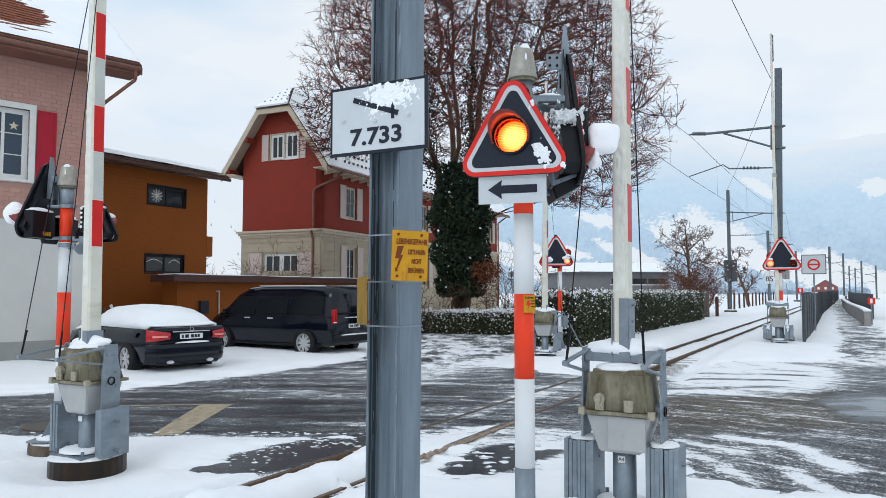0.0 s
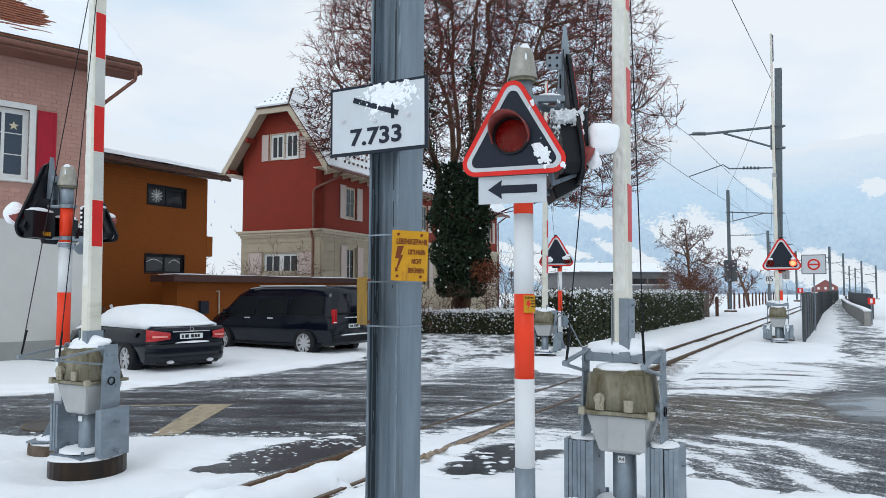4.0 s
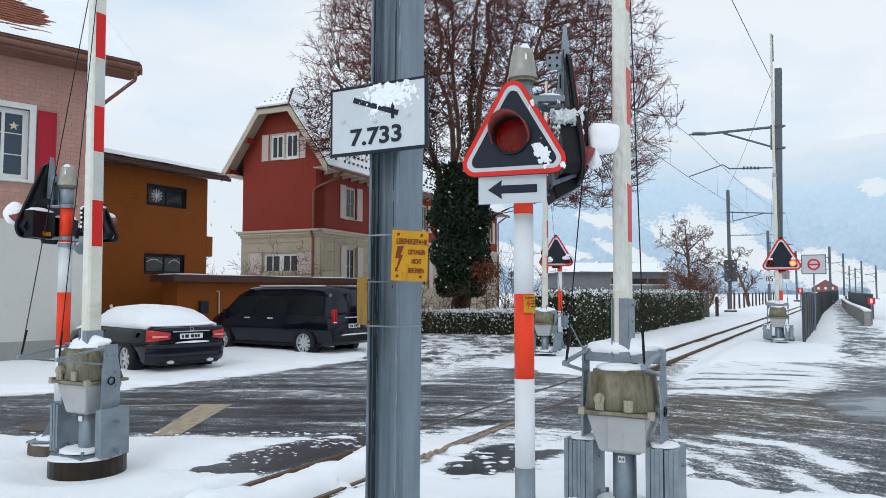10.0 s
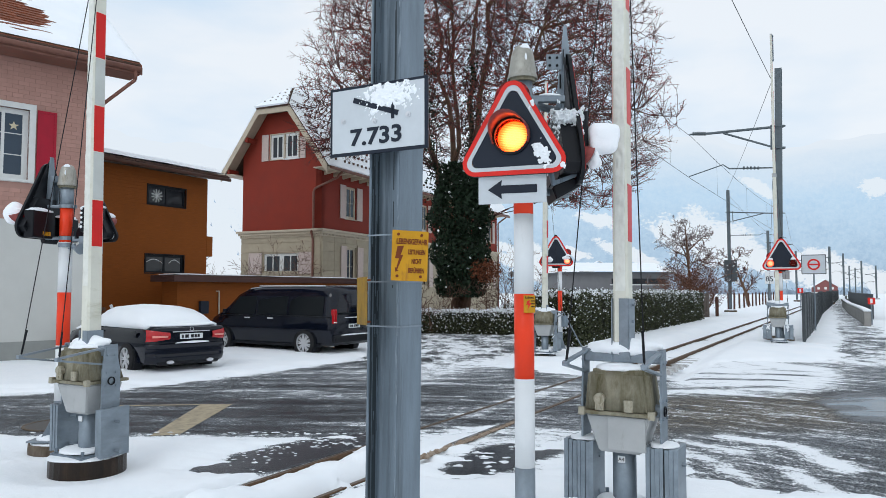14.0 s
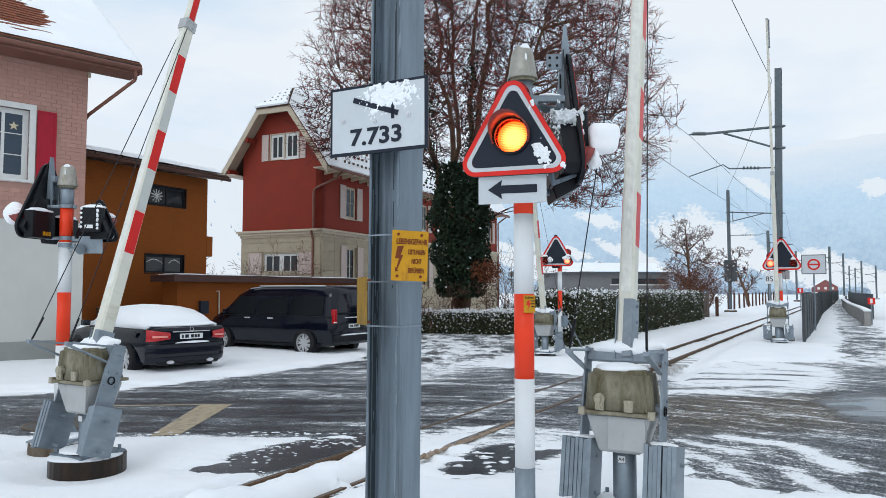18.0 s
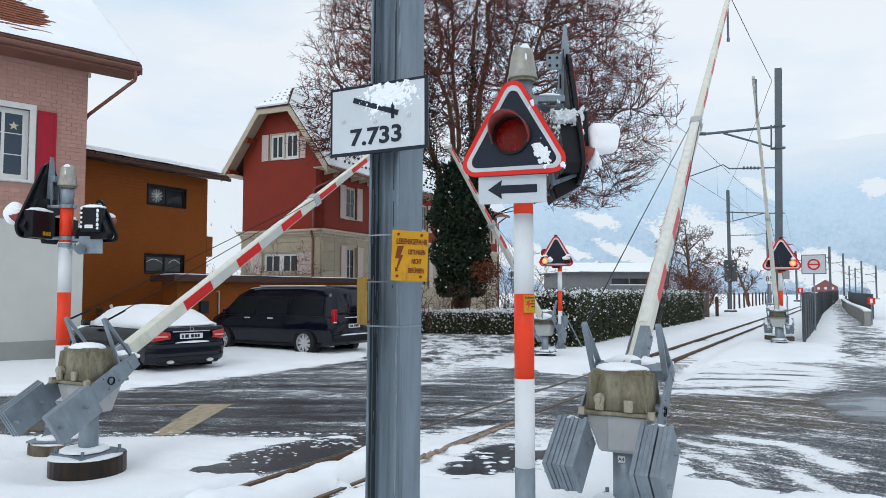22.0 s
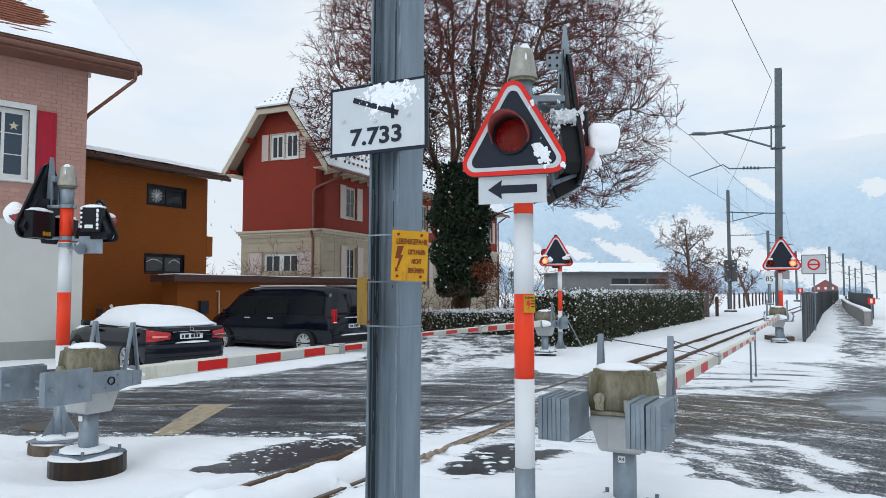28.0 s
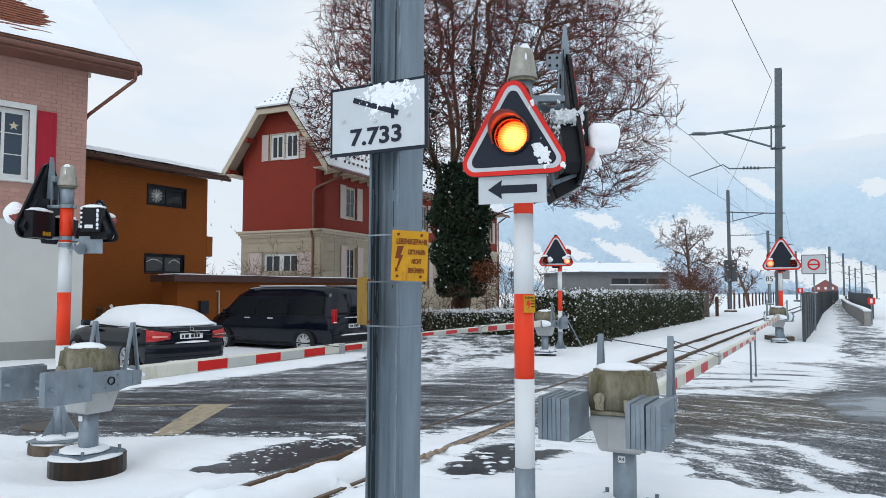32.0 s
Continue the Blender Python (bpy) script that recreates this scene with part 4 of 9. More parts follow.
def sector_outline(poly, cx, cz, count=40):
    """The outline as seen from a point inside it, at even angles."""
    out = []
    for i in range(count):
        a = 2 * math.pi * i / count
        dx, dz = math.cos(a), math.sin(a)
        best = None
        for (ax, az), (bx, bz) in zip(poly, poly[1:] + poly[:1]):
            ex, ez = bx - ax, bz - az
            den = dx * ez - dz * ex
            if abs(den) < 1e-9:
                continue
            r = ((ax - cx) * ez - (az - cz) * ex) / den
            k = ((ax - cx) * dz - (az - cz) * dx) / den
            if r > 0 and -1e-6 <= k <= 1 + 1e-6 and (best is None or r < best):
                best = r
        out.append((cx + dx * best, cz + dz * best))
    return out


def signal_head(parent, m, side, lamps, lens_r, glow, snow=True, deep=0.20, hood_len=0.17, back=1.005):
    """A triangular flashing head, its face towards -y. lamps: x, z and phase (or None) of each."""
    head = part("signal_head", ring_plate(bmx(), round_tri(side, side * 0.105), round_tri(side * 0.875, side * 0.07), 0.005), SIGN_RED, parent, "red rim of the triangular head")
    head.matrix_local = m
    part("white_border", ring_plate(bmx(), round_tri(side * 0.875, side * 0.07), round_tri(side * 0.765, side * 0.05), 0.026, pose(0, 0.003, 0)), SIGN_WHITE, head, "white border")
    inner = round_tri(side * 0.765, side * 0.05)
    cells = [inner] if len(lamps) == 1 else []
    if len(lamps) == 2:
        zs_top = max(z for _, z in inner)
        zs_low = min(z for _, z in inner)
        left = [p for p in inner if p[0] < -1e-4]
        right = [p for p in inner if p[0] > 1e-4]
        left.sort(key=lambda p: math.atan2(p[1] - lamps[0][1], p[0] - lamps[0][0]))
        right.sort(key=lambda p: math.atan2(p[1] - lamps[1][1], p[0] - lamps[1][0]))
        cells = []
        for pts, (lx, lz, _) in ((left, lamps[0]), (right, lamps[1])):
            pts = pts + [(0.0, zs_top), (0.0, zs_low)]
            pts.sort(key=lambda p: math.atan2(p[1] - lz, p[0] - lx))
            cells.append(pts)
    bm = bmx()
    for cell, (lx, lz, _) in zip(cells, lamps):
        circle = [(lx + lens_r * math.cos(2 * math.pi * i / 40), lz + lens_r * math.sin(2 * math.pi * i / 40)) for i in range(40)]
        ring_plate(bm, sector_outline(cell, lx, lz), circle, 0.02, pose(0, 0.006, 0))
    part("black_panel", bm, NAVY, head, "blue-black panel")
    part("backing", ring_plate(bmx(), round_tri(side * back, side * 0.107), round_tri(side * 0.86, side * 0.07), 0.026, pose(0, 0.0055, 0)), BLACK, head, "black backing plate")
    # housing behind, open to the front
    bm = bmx()
    tri_o = round_tri(side * 0.86, side * 0.09)
    tri_i = round_tri(side * 0.80, side * 0.08)
    if len(lamps) == 1:
        ring_plate(bm, tri_o, tri_i, deep, pose(0, 0.03, 0))
        prism(bm, tri_o, 0.012, pose(0, 0.03 + deep, 0))
    else:
        low = min(z for _, z in tri_o)
        mid = low + side * 0.36
        def wide(z):
            return side * 0.43 * (1 - (z - low) / (side * 0.78)) - 0.01
        ob_ = [(-wide(low) + 0.06, low), (wide(low) - 0.06, low), (wide(low), low + 0.06), (wide(mid), mid), (-wide(mid), mid), (-wide(low), low + 0.06)]
        ib_ = [(x * 0.95, z + (0.012 if z < low + 0.1 else -0.012)) for x, z in ob_]
        ring_plate(bm, ob_, ib_, deep, pose(0, 0.032, 0))
        prism(bm, ob_, 0.012, pose(0, 0.032 + deep, 0))
        prism(bm, [(-wide(mid) - 0.02, mid - 0.01), (wide(mid) + 0.02, mid - 0.01), (0.03, low + side * 0.76), (-0.03, low + side * 0.76)], 0.010, pose(0, 0.046, 0))
        prism(bm, [(-0.10, low - 0.10), (0.10, low - 0.10), (0.16, low + 0.02), (-0.16, low + 0.02)], deep * 0.8, pose(0, 0.04, 0))
    part("housing", bm, BLACK, head, "black plastic housing")
    for lx, lz, phase in lamps:
        bm = bmx()
        circle_o = [(lx + lens_r * 1.12 * math.cos(2 * math.pi * i / 32), lz + lens_r * 1.12 * math.sin(2 * math.pi * i / 32)) for i in range(32)]
        circle_i = [(lx + lens_r * 0.98 * math.cos(2 * math.pi * i / 32), lz + lens_r * 0.98 * math.sin(2 * math.pi * i / 32)) for i in range(32)]
        ring_plate(bm, circle_o, circle_i, 0.03, pose(0, -0.014, 0))
        lamp = part("lamp", bm, BLACK, head, "round black lamp bezel")
        # lens, domed a little
        bm = bmx()
        rings = 5
        rows = []
        for k in range(rings):
            r = lens_r * 0.985 * (1 - k / rings)
            rows.append([bm.verts.new((lx + r * math.cos(2 * math.pi * i / 28), 0.004 - 0.016 * (1 - (1 - k / rings) ** 2), lz + r * math.sin(2 * math.pi * i / 28))) for i in range(28)])
        tip = bm.verts.new((lx, -0.012, lz))
        for k in range(rings - 1):
            for i in range(28):
                bm.faces.new((rows[k][i], rows[k][(i + 1) % 28], rows[k + 1][(i + 1) % 28], rows[k + 1][i]))
        for i in range(28):
            bm.faces.new((rows[-1][i], rows[-1][(i + 1) % 28], tip))
        part("lens", bm, LENS, head, "red glass lens", True)
        if phase is not None:
            bm = bmx()
            cyl(bm, (0, -0.005, 0), (0, 0.005, 0), lens_r * 0.985, seg=28)
            bulb = part("bulb", bm, glow, head, "glowing bulb and reflector")
            bulb.location = (lx, 0.08, lz)
        # An added part, not in real signals: it blocks the bulb's light.
        bm = bmx()
        cyl(bm, (lx, 0.036, lz), (lx, 0.04, lz), lens_r * 1.1, seg=28)
        sh = part("shutter", bm, SHUTTER_RED, head, "added dark red shutter that hides the steady bulb")
        if phase is not None:
            ADDED_SHUTTERS.append((sh, phase, lens_r * 2.25))
        # hood: an open half tube, longer at its top
        bm = bmx()
        prev = None
        for i in range(15):
            a = radians(-25 + 230 * i / 14)
            ln = hood_len * (0.25 + 0.75 * max(0, math.sin(a)) ** 0.6 if math.sin(a) > 0 else 0.18)
            cs = [(lx + lens_r * q * math.cos(a), lz + lens_r * q * math.sin(a)) for q in (1.10, 1.16)]
            cur = [bm.verts.new((cs[0][0], -0.01, cs[0][1])), bm.verts.new((cs[0][0], -0.01 - ln, cs[0][1])),
                   bm.verts.new((cs[1][0], -0.01 - ln, cs[1][1])), bm.verts.new((cs[1][0], -0.01, cs[1][1]))]
            if prev:
                for j in range(4):
                    bm.faces.new((prev[j], prev[(j + 1) % 4], cur[(j + 1) % 4], cur[j]))
            prev = cur
        part("lamp_hood", bm, HOOD, head, "black lamp hood painted red with the lamp's glow", True)
        if snow:
            bm = bmx()
            blob(bm, (lx, -0.02 - hood_len * 0.42, lz + lens_r * 1.13), lens_r * 0.75, hood_len * 0.5, lens_r * 0.55, lx * 7 + 3, 0.25, 3)
            part("hood_snow", bm, SNOW, head, "snow on the lamp hood", True)
    return head


def striped_post(t, top, r=0.07, bottom=0.05):
    """A signal post with white and red bands."""
    stops = [(bottom, 0.57, GALV, "galvanized_foot"), (0.57, 1.18, WHITE, "white_band"), (1.18, 1.77, ORANGE, "red_band"),
             (1.77, 2.335, WHITE, "white_band"), (2.335, 2.72, ORANGE, "red_band"), (2.72, top, GALV, "steel_neck")]
    for a, b, mt, nm in stops:
        bm = bmx()
        cyl(bm, (0, 0, a), (0, 0, b), r if mt != GALV else r * 1.01, seg=24)
        part(nm, bm, mt, t, "", True)


def bell(t, z, r=0.10):
    bm = bmx()
    prof = [(r * 1.06, -0.008), (r * 1.08, 0.004), (r * 1.05, 0.018), (r * 1.0, 0.026), (r * 0.93, 0.09), (r * 0.83, 0.155), (r * 0.72, 0.195), (r * 0.55, 0.222), (r * 0.30, 0.238), (0.001, 0.243)]
    prev = None
    for rr, zz in prof:
        cur = [bm.verts.new((rr * math.cos(2 * math.pi * i / 24), rr * math.sin(2 * math.pi * i / 24), z + zz)) for i in range(24)]
        if prev:
            for i in range(24):
                bm.faces.new((prev[i], prev[(i + 1) % 24], cur[(i + 1) % 24], cur[i]))
        prev = cur
    part("bell_housing", bm, surface("dull_aluminium", (0.36, 0.35, 0.31), 0.45, 0.5, 0.2, 12, 60, 0.1, dirt=(0.20, 0.18, 0.14), dirt_amount=0.3), t, "dull metal warning bell", True)
    bm = bmx()
    cyl(bm, (0, 0, z - 0.03), (0, 0, z), r * 0.92, seg=24)
    part("bell_base", bm, MOSSY, t)
    bm = bmx()
    blob(bm, (0.008, -0.035, z + 0.205), 0.036, 0.032, 0.034, 3, 0.3, 3, False)
    blob(bm, (0.014, -0.083, z + 0.13), 0.008, 0.008, 0.03, 5, 0.3, 2, False)
    part("bell_snow", bm, SNOW, t, "snow on the bell", True)


def stiffener(t, m, h=1.2):
    """The ribbed steel channel on the back of a large head."""
    bm = bmx()
    prism(bm, [(-0.075, 0), (0.075, 0), (0.06, h * 0.55), (0.03, h), (-0.03, h), (-0.06, h * 0.55)], 0.008, m, 0)
    for x in (-0.065, 0.05):
        box(bm, x, x + 0.012, 0.0, 0.06, 0.02, h * 0.52, 0, m)
    box(bm, -0.06, 0.06, 0.0, 0.09, h * 0.50, h * 0.62, 0.004, m)
    part("back_channel", bm, GALV, t, "galvanized stiffening channel")


def bracket(t, a, b, r=0.02):
    bm = bmx()
    cyl(bm, a, b, r, seg=8)
    part("bracket", bm, GALV, t)


def clamp(t, z, r=0.078):
    bm = bmx()
    cyl(bm, (0, 0, z - 0.022), (0, 0, z + 0.022), r, seg=20)
    box(bm, r - 0.01, r + 0.03, -0.02, 0.02, z - 0.02, z + 0.02, 0.003)
    part("clamp", bm, GALV, t)


# the signal beside the near barrier
sig = thing("flashing_signal", pose(0.572, 5.0, 0), "striped post with a red-rimmed triangular flashing light and arrow plate", "crossing signal", "flashing signals")
striped_post(sig, 3.32)
bell(sig, 3.315)
signal_head(sig, pose(-0.094, -0.215, 2.832, 0, 0, -20), 0.86, [(-0.012, 0.022, 0)], 0.118, GLOW, snow=False, deep=0.075, hood_len=0.20)
plate = part("arrow_plate", box(bmx(), -0.238, 0.238, 0, 0.006, -0.098, 0.098, 0.002), SIGN_WHITE, sig, "white plate under the head")
plate.matrix_local = pose(-0.098, -0.175, 2.490, 0, 0, -18)
bm = bmx()
prism(bm, [(-0.17, 0.0), (-0.07, -0.066), (-0.075, -0.028), (0.175, -0.028), (0.175, 0.028), (-0.075, 0.028), (-0.07, 0.066)], 0.003, pose(0, -0.0035, 0))
part("arrow", bm, NAVY, plate, "black arrow")
EDGE_ON = pose(0.405, 0.36, 2.95, 0, 0, 90)
signal_head(sig, EDGE_ON, 1.36, [(-0.33, -0.25, None), (0.33, -0.25, None)], 0.11, GLOW_FAR, snow=False, deep=0.10, hood_len=0.10, back=1.03)
bm = bmx()
prism(bm, [(0.264, 3.06), (0.296, 3.206), (0.318, 3.472), (0.338, 3.487), (0.343, 3.675), (0.357, 3.833), (0.379, 3.833), (0.396, 3.675), (0.417, 3.487), (0.437, 3.253), (0.448, 3.06)], 0.010, pose(0, 0.34, 0))
part("back_channel", bm, GALV, sig, "galvanized tapered stiffening fin")
bm = bmx()
prism(bm, [(0.330, 3.06), (0.345, 3.06), (0.362, 3.64), (0.354, 3.64)], 0.05, pose(0, 0.29, 0))
part("channel_rib", bm, GALV, sig)
bm = bmx()
prism(bm, [(0.255, 3.05), (0.452, 3.05), (0.444, 3.191), (0.370, 3.24), (0.330, 3.24), (0.285, 3.198)], 0.008, pose(0, 0.328, 0))
part("gusset", bm, GALV_DARK, sig, "bolted grey gusset plate")
# Slot and bolt holes aren't cut; black pieces paint the dark inside them.
part("slot", box(bmx(), 0.322, 0.334, 0.332, 0.339, 3.34, 3.45), BLACK, sig)
part("bolt_plate", box(bmx(), 0.222, 0.340, 0.325, 0.335, 3.484, 3.605, 0.004), GALV, sig, "small drilled steel plate")
for x in (0.246, 0.302):
    for z in (3.515, 3.575):
        part("painted_bolt_hole", cyl(bmx(), (x, 0.320, z), (x, 0.326, z), 0.011, seg=10), BLACK, sig)
for x, z in ((0.40, 3.50), (0.425, 3.30), (0.30, 3.15), (0.42, 3.12)):
    part("bolt", cyl(bmx(), (x, 0.315, z), (x, 0.34, z), 0.009, seg=6), GALV_DARK, sig)
part("support_arm", box(bmx(), 0.05, 0.31, 0.03, 0.09, 3.157, 3.203, 0.006), GALV, sig, "square support arm")
part("arm_snow", blob(bmx(), (0.20, 0.06, 3.203), 0.09, 0.035, 0.022, 4, 0.3), SNOW, sig, "", True)
bm = bmx()
prism(bm, [(0.30, 3.09), (0.470, 3.085), (0.466, 2.674), (0.404, 2.536), (0.237, 2.445), (0.207, 2.521), (0.27, 2.62)], 0.40, pose(0, 0.0, 0), 0.012)
part("lamp_housing", bm, BLACK, sig, "black lamp housing seen from its side")
bm = bmx()
ring_plate(bm, [(0.16, 2.69), (0.40, 2.69), (0.37, 2.60), (0.20, 2.53)], [(0.20, 2.665), (0.355, 2.665), (0.33, 2.61), (0.22, 2.57)], 0.05, pose(0, -0.055, 0))
part("hanger", bm, GALV_DARK, sig, "folded steel hanger")
for i in range(6):
    part("cooling_fin", box(bmx(), 0.40 + 0.011 * i, 0.404 + 0.011 * i, -0.006, 0.0, 2.70, 2.90), BLACK, sig)
for z in (3.14, 2.52):
    bracket(sig, (0, 0, z), (0.36, 0.30, z), 0.03)
    clamp(sig, z)
def pile(x, z):
    """Outline of the snow heaped on the housing."""
    top = 3.07 + 0.05 * (x - 0.3)
    return min((top - z) / 0.03, (z - (2.99 - 0.22 * max(0.0, x - 0.30))) / 0.05, (x - 0.215) / 0.02, (0.425 - x) / 0.02) * 0.6 + 0.35


crust("housing_snow", sig, pose(0, -0.004, 0), 0.19, 0.44, 2.85, 3.12, 0.006, pile, 0.07, 6, "snow heaped on the housing")
bm = bmx()
box(bm, 0.470, 0.695, -0.06, 0.10, 2.775, 2.985, 0.06)
for v in bm.verts:
    v.co += Vector((0.02, 0.02, 0.025)) * noise.noise(v.co * 9)
    if v.co.z < 2.85:
        v.co.x -= 0.10 * (v.co.x - 0.47)
bmesh.ops.subdivide_edges(bm, edges=list(bm.edges), cuts=2, use_grid_fill=True, smooth=0.6)
part("hood_snow", bm, SNOW, sig, "large lump of snow on the lamp hood", True)
bm = bmx()
blob(bm, (0.505, 0.00, 2.725), 0.05, 0.06, 0.065, 8, 0.4, 3, False)
part("hood_snow", bm, SNOW, sig, "small lump of snow under the hood", True)
rng_s = random.Random(3)
bm = bmx()
for i in range(60):
    blob(bm, (0.226 + rng_s.uniform(0, 0.015), rng_s.uniform(-0.20, 0.45), rng_s.gauss(2.93, 0.10)), 0.006, rng_s.uniform(0.008, 0.02), rng_s.uniform(0.006, 0.018), i, 0.5, 1, False)
hs = part("housing_flecks", bm, SNOW, sig, "flecks of snow on the housing", True)
hs["kind"] = "stuff"
def face_snow(x, z):
    """Snow that has stuck across the lower right of the panel and on its rim."""
    u_, v_ = x - 0.20 + 0.35 * (z + 0.115), z + 0.115
    a_ = 0.95 - math.hypot(u_ / 0.048, v_ / 0.075)
    b_ = 0.45 - math.hypot(x - 0.135, z - 0.235) / 0.045
    c_ = 0.45 - math.hypot(x - 0.33, z + 0.20) / 0.04
    return max(a_, b_, c_)


crust("panel_snow", sig, pose(-0.094, -0.215, 2.832, 0, 0, -20) @ pose(0, -0.001, 0), 0.06, 0.40, -0.26, 0.30, 0.0055, face_snow, 0.014, 11, "snow stuck on the panel")
bm = bmx()
box(bm, -0.045, 0.045, 0, 0.003, -0.06, 0.06)
st = part("warning_sticker", bm, YELLOW, sig, "small yellow sticker with a red flash")
st.matrix_local = pose(0.03, -0.0725, 1.70, 0, 0, 22)
bm = bmx()
prism(bm, [(-0.02, 0.02), (0.005, 0.03), (-0.004, 0.008), (0.014, 0.008), (-0.02, -0.045), (-0.008, -0.006), (-0.026, -0.006)], 0.001, pose(0, -0.0015, 0))
part("flash_sign", bm, SIGN_RED, st)
lettering("sticker_letters", "Lebens", 0.024, pose(0.0, -0.0015, 0.045), BLACK, st, "black letters")
for i in range(3):
    part("text_bar", box(bmx(), 0.012, 0.04, -0.0015, 0, 0.018 - i * 0.02, 0.025 - i * 0.02), BLACK, st)

# the signal beside the near-left barrier, seen from behind
sig = thing("flashing_signal", pose(-4.265, 7.97, 0), "striped post with two black flashing heads seen from behind", "crossing signal", "flashing signals")
striped_post(sig, 3.0, 0.07, 0.15)
bell(sig, 2.98)
bm = bmx()
cyl(bm, (0, 0, -0.2), (0, 0, 0.12), 0.33, 0.31, 16)
part("footing", bm, CONCRETE, sig, "snow-capped concrete footing")
bm = bmx()
box(bm, -0.24, 0.24, -0.24, 0.24, 0.145, 0.165, 0.004)
for a in range(4):
    prism(bm, [(0.065, 0.0), (0.2, 0.0), (0.065, 0.26)], 0.01, Matrix.Rotation(radians(45 + 90 * a), 4, "Z") @ pose(0, -0.005, 0.165))
part("base_plate", bm, GALV, sig)
bm = bmx()
blob(bm, (0, 0, 0.168), 0.25, 0.25, 0.04, 7, 0.15)
blob(bm, (0, 0, 0.115), 0.31, 0.31, 0.03, 8, 0.12)
part("footing_snow", bm, SNOW, sig, "", True)
BACK_ON = pose(-0.30, 0.10, 2.70, 0, 0, -97)
signal_head(sig, BACK_ON, 1.12, [(-0.3, -0.15, None), (0.3, -0.15, None)], 0.10, GLOW_FAR, deep=0.055, back=1.03)
stiffener(sig, BACK_ON @ pose(0, 0.06, 0.04), 0.58)
for x0, x1, z0, z1, tag in ((0.06, 0.42, -0.33, -0.03, 1), (-0.36, -0.06, -0.34, -0.07, 0)):
    b_ = part("lamp_box", box(bmx(), x0, x1, 0.06, 0.17, z0, z1, 0.012), BLACK, sig, "black lamp box")
    b_.matrix_local = BACK_ON
    s_ = part("box_snow", blob(bmx(), ((x0 + x1) / 2, 0.12, z1), (x1 - x0) * 0.53, 0.075, 0.035, tag + 3, 0.35, 3), SNOW, sig, "ridge of snow on the lamp box", True)
    s_.matrix_local = BACK_ON
    if tag:
        for i in range(3):
            q_ = part("number_tag", box(bmx(), 0.13 + 0.045 * i, 0.168 + 0.045 * i, 0.170, 0.173, -0.30, -0.255), YELLOW, sig, "small yellow tag")
            q_.matrix_local = BACK_ON
p_ = BACK_ON @ Vector((0.30, -0.14, -0.06))
part("hood_snow", blob(bmx(), tuple(p_), 0.12, 0.10, 0.125, 15, 0.15, 3, False), SNOW, sig, "round cap of snow on the lamp hood", True)
part("lamp_box", box(bmx(), 0.24, 0.465, -0.17, -0.05, 2.44, 2.715, 0.012), BLACK, sig, "black lamp box")
part("box_snow", blob(bmx(), (0.35, -0.11, 2.715), 0.15, 0.07, 0.032, 4, 0.35, 3), SNOW, sig, "ridge of snow on the lamp box", True)
part("horn", cyl(bmx(), (0.15, -0.10, 2.26), (0.24, -0.14, 2.25), 0.018, 0.062, 16), GALV, sig, "small grey horn")
bracket(sig, (0, 0, 2.265), (0.16, -0.10, 2.262), 0.012)
signal_head(sig, pose(0.36, 0.06, 2.52, 0, 0, 160), 0.62, [(0.0, 0.0, None)], 0.10, GLOW_FAR, deep=0.09, back=1.03)
for z in (2.74, 2.38):
    bracket(sig, (0, 0, z), (-0.24, 0.0, z), 0.02)
    clamp(sig, z)
bracket(sig, (0, 0, 2.36), (0.32, 0.0, 2.36), 0.018)
clamp(sig, 2.30)
bm = bmx()
for i in range(14):
    blob(bm, (0.255 if i % 3 == 0 else 0.435, -0.175, 2.70 - 0.017 * i), 0.016, 0.010, 0.016, i + 9, 0.6, 1, False)
part("housing_snow", bm, SNOW, sig, "snow on the black housings", True)
bm = bmx()
box(bm, 0.175, 0.445, -0.06, -0.05, 2.205, 2.40, 0.003)
part("junction_plate", bm, GALV, sig, "grey plate under the head")
for x in (0.34,):
    bm = bmx()
    box(bm, x - 0.045, x + 0.045, -0.176, -0.171, 2.48, 2.52)
    part("number_tag", bm, WHITE, sig, "small white tag with dark bars")

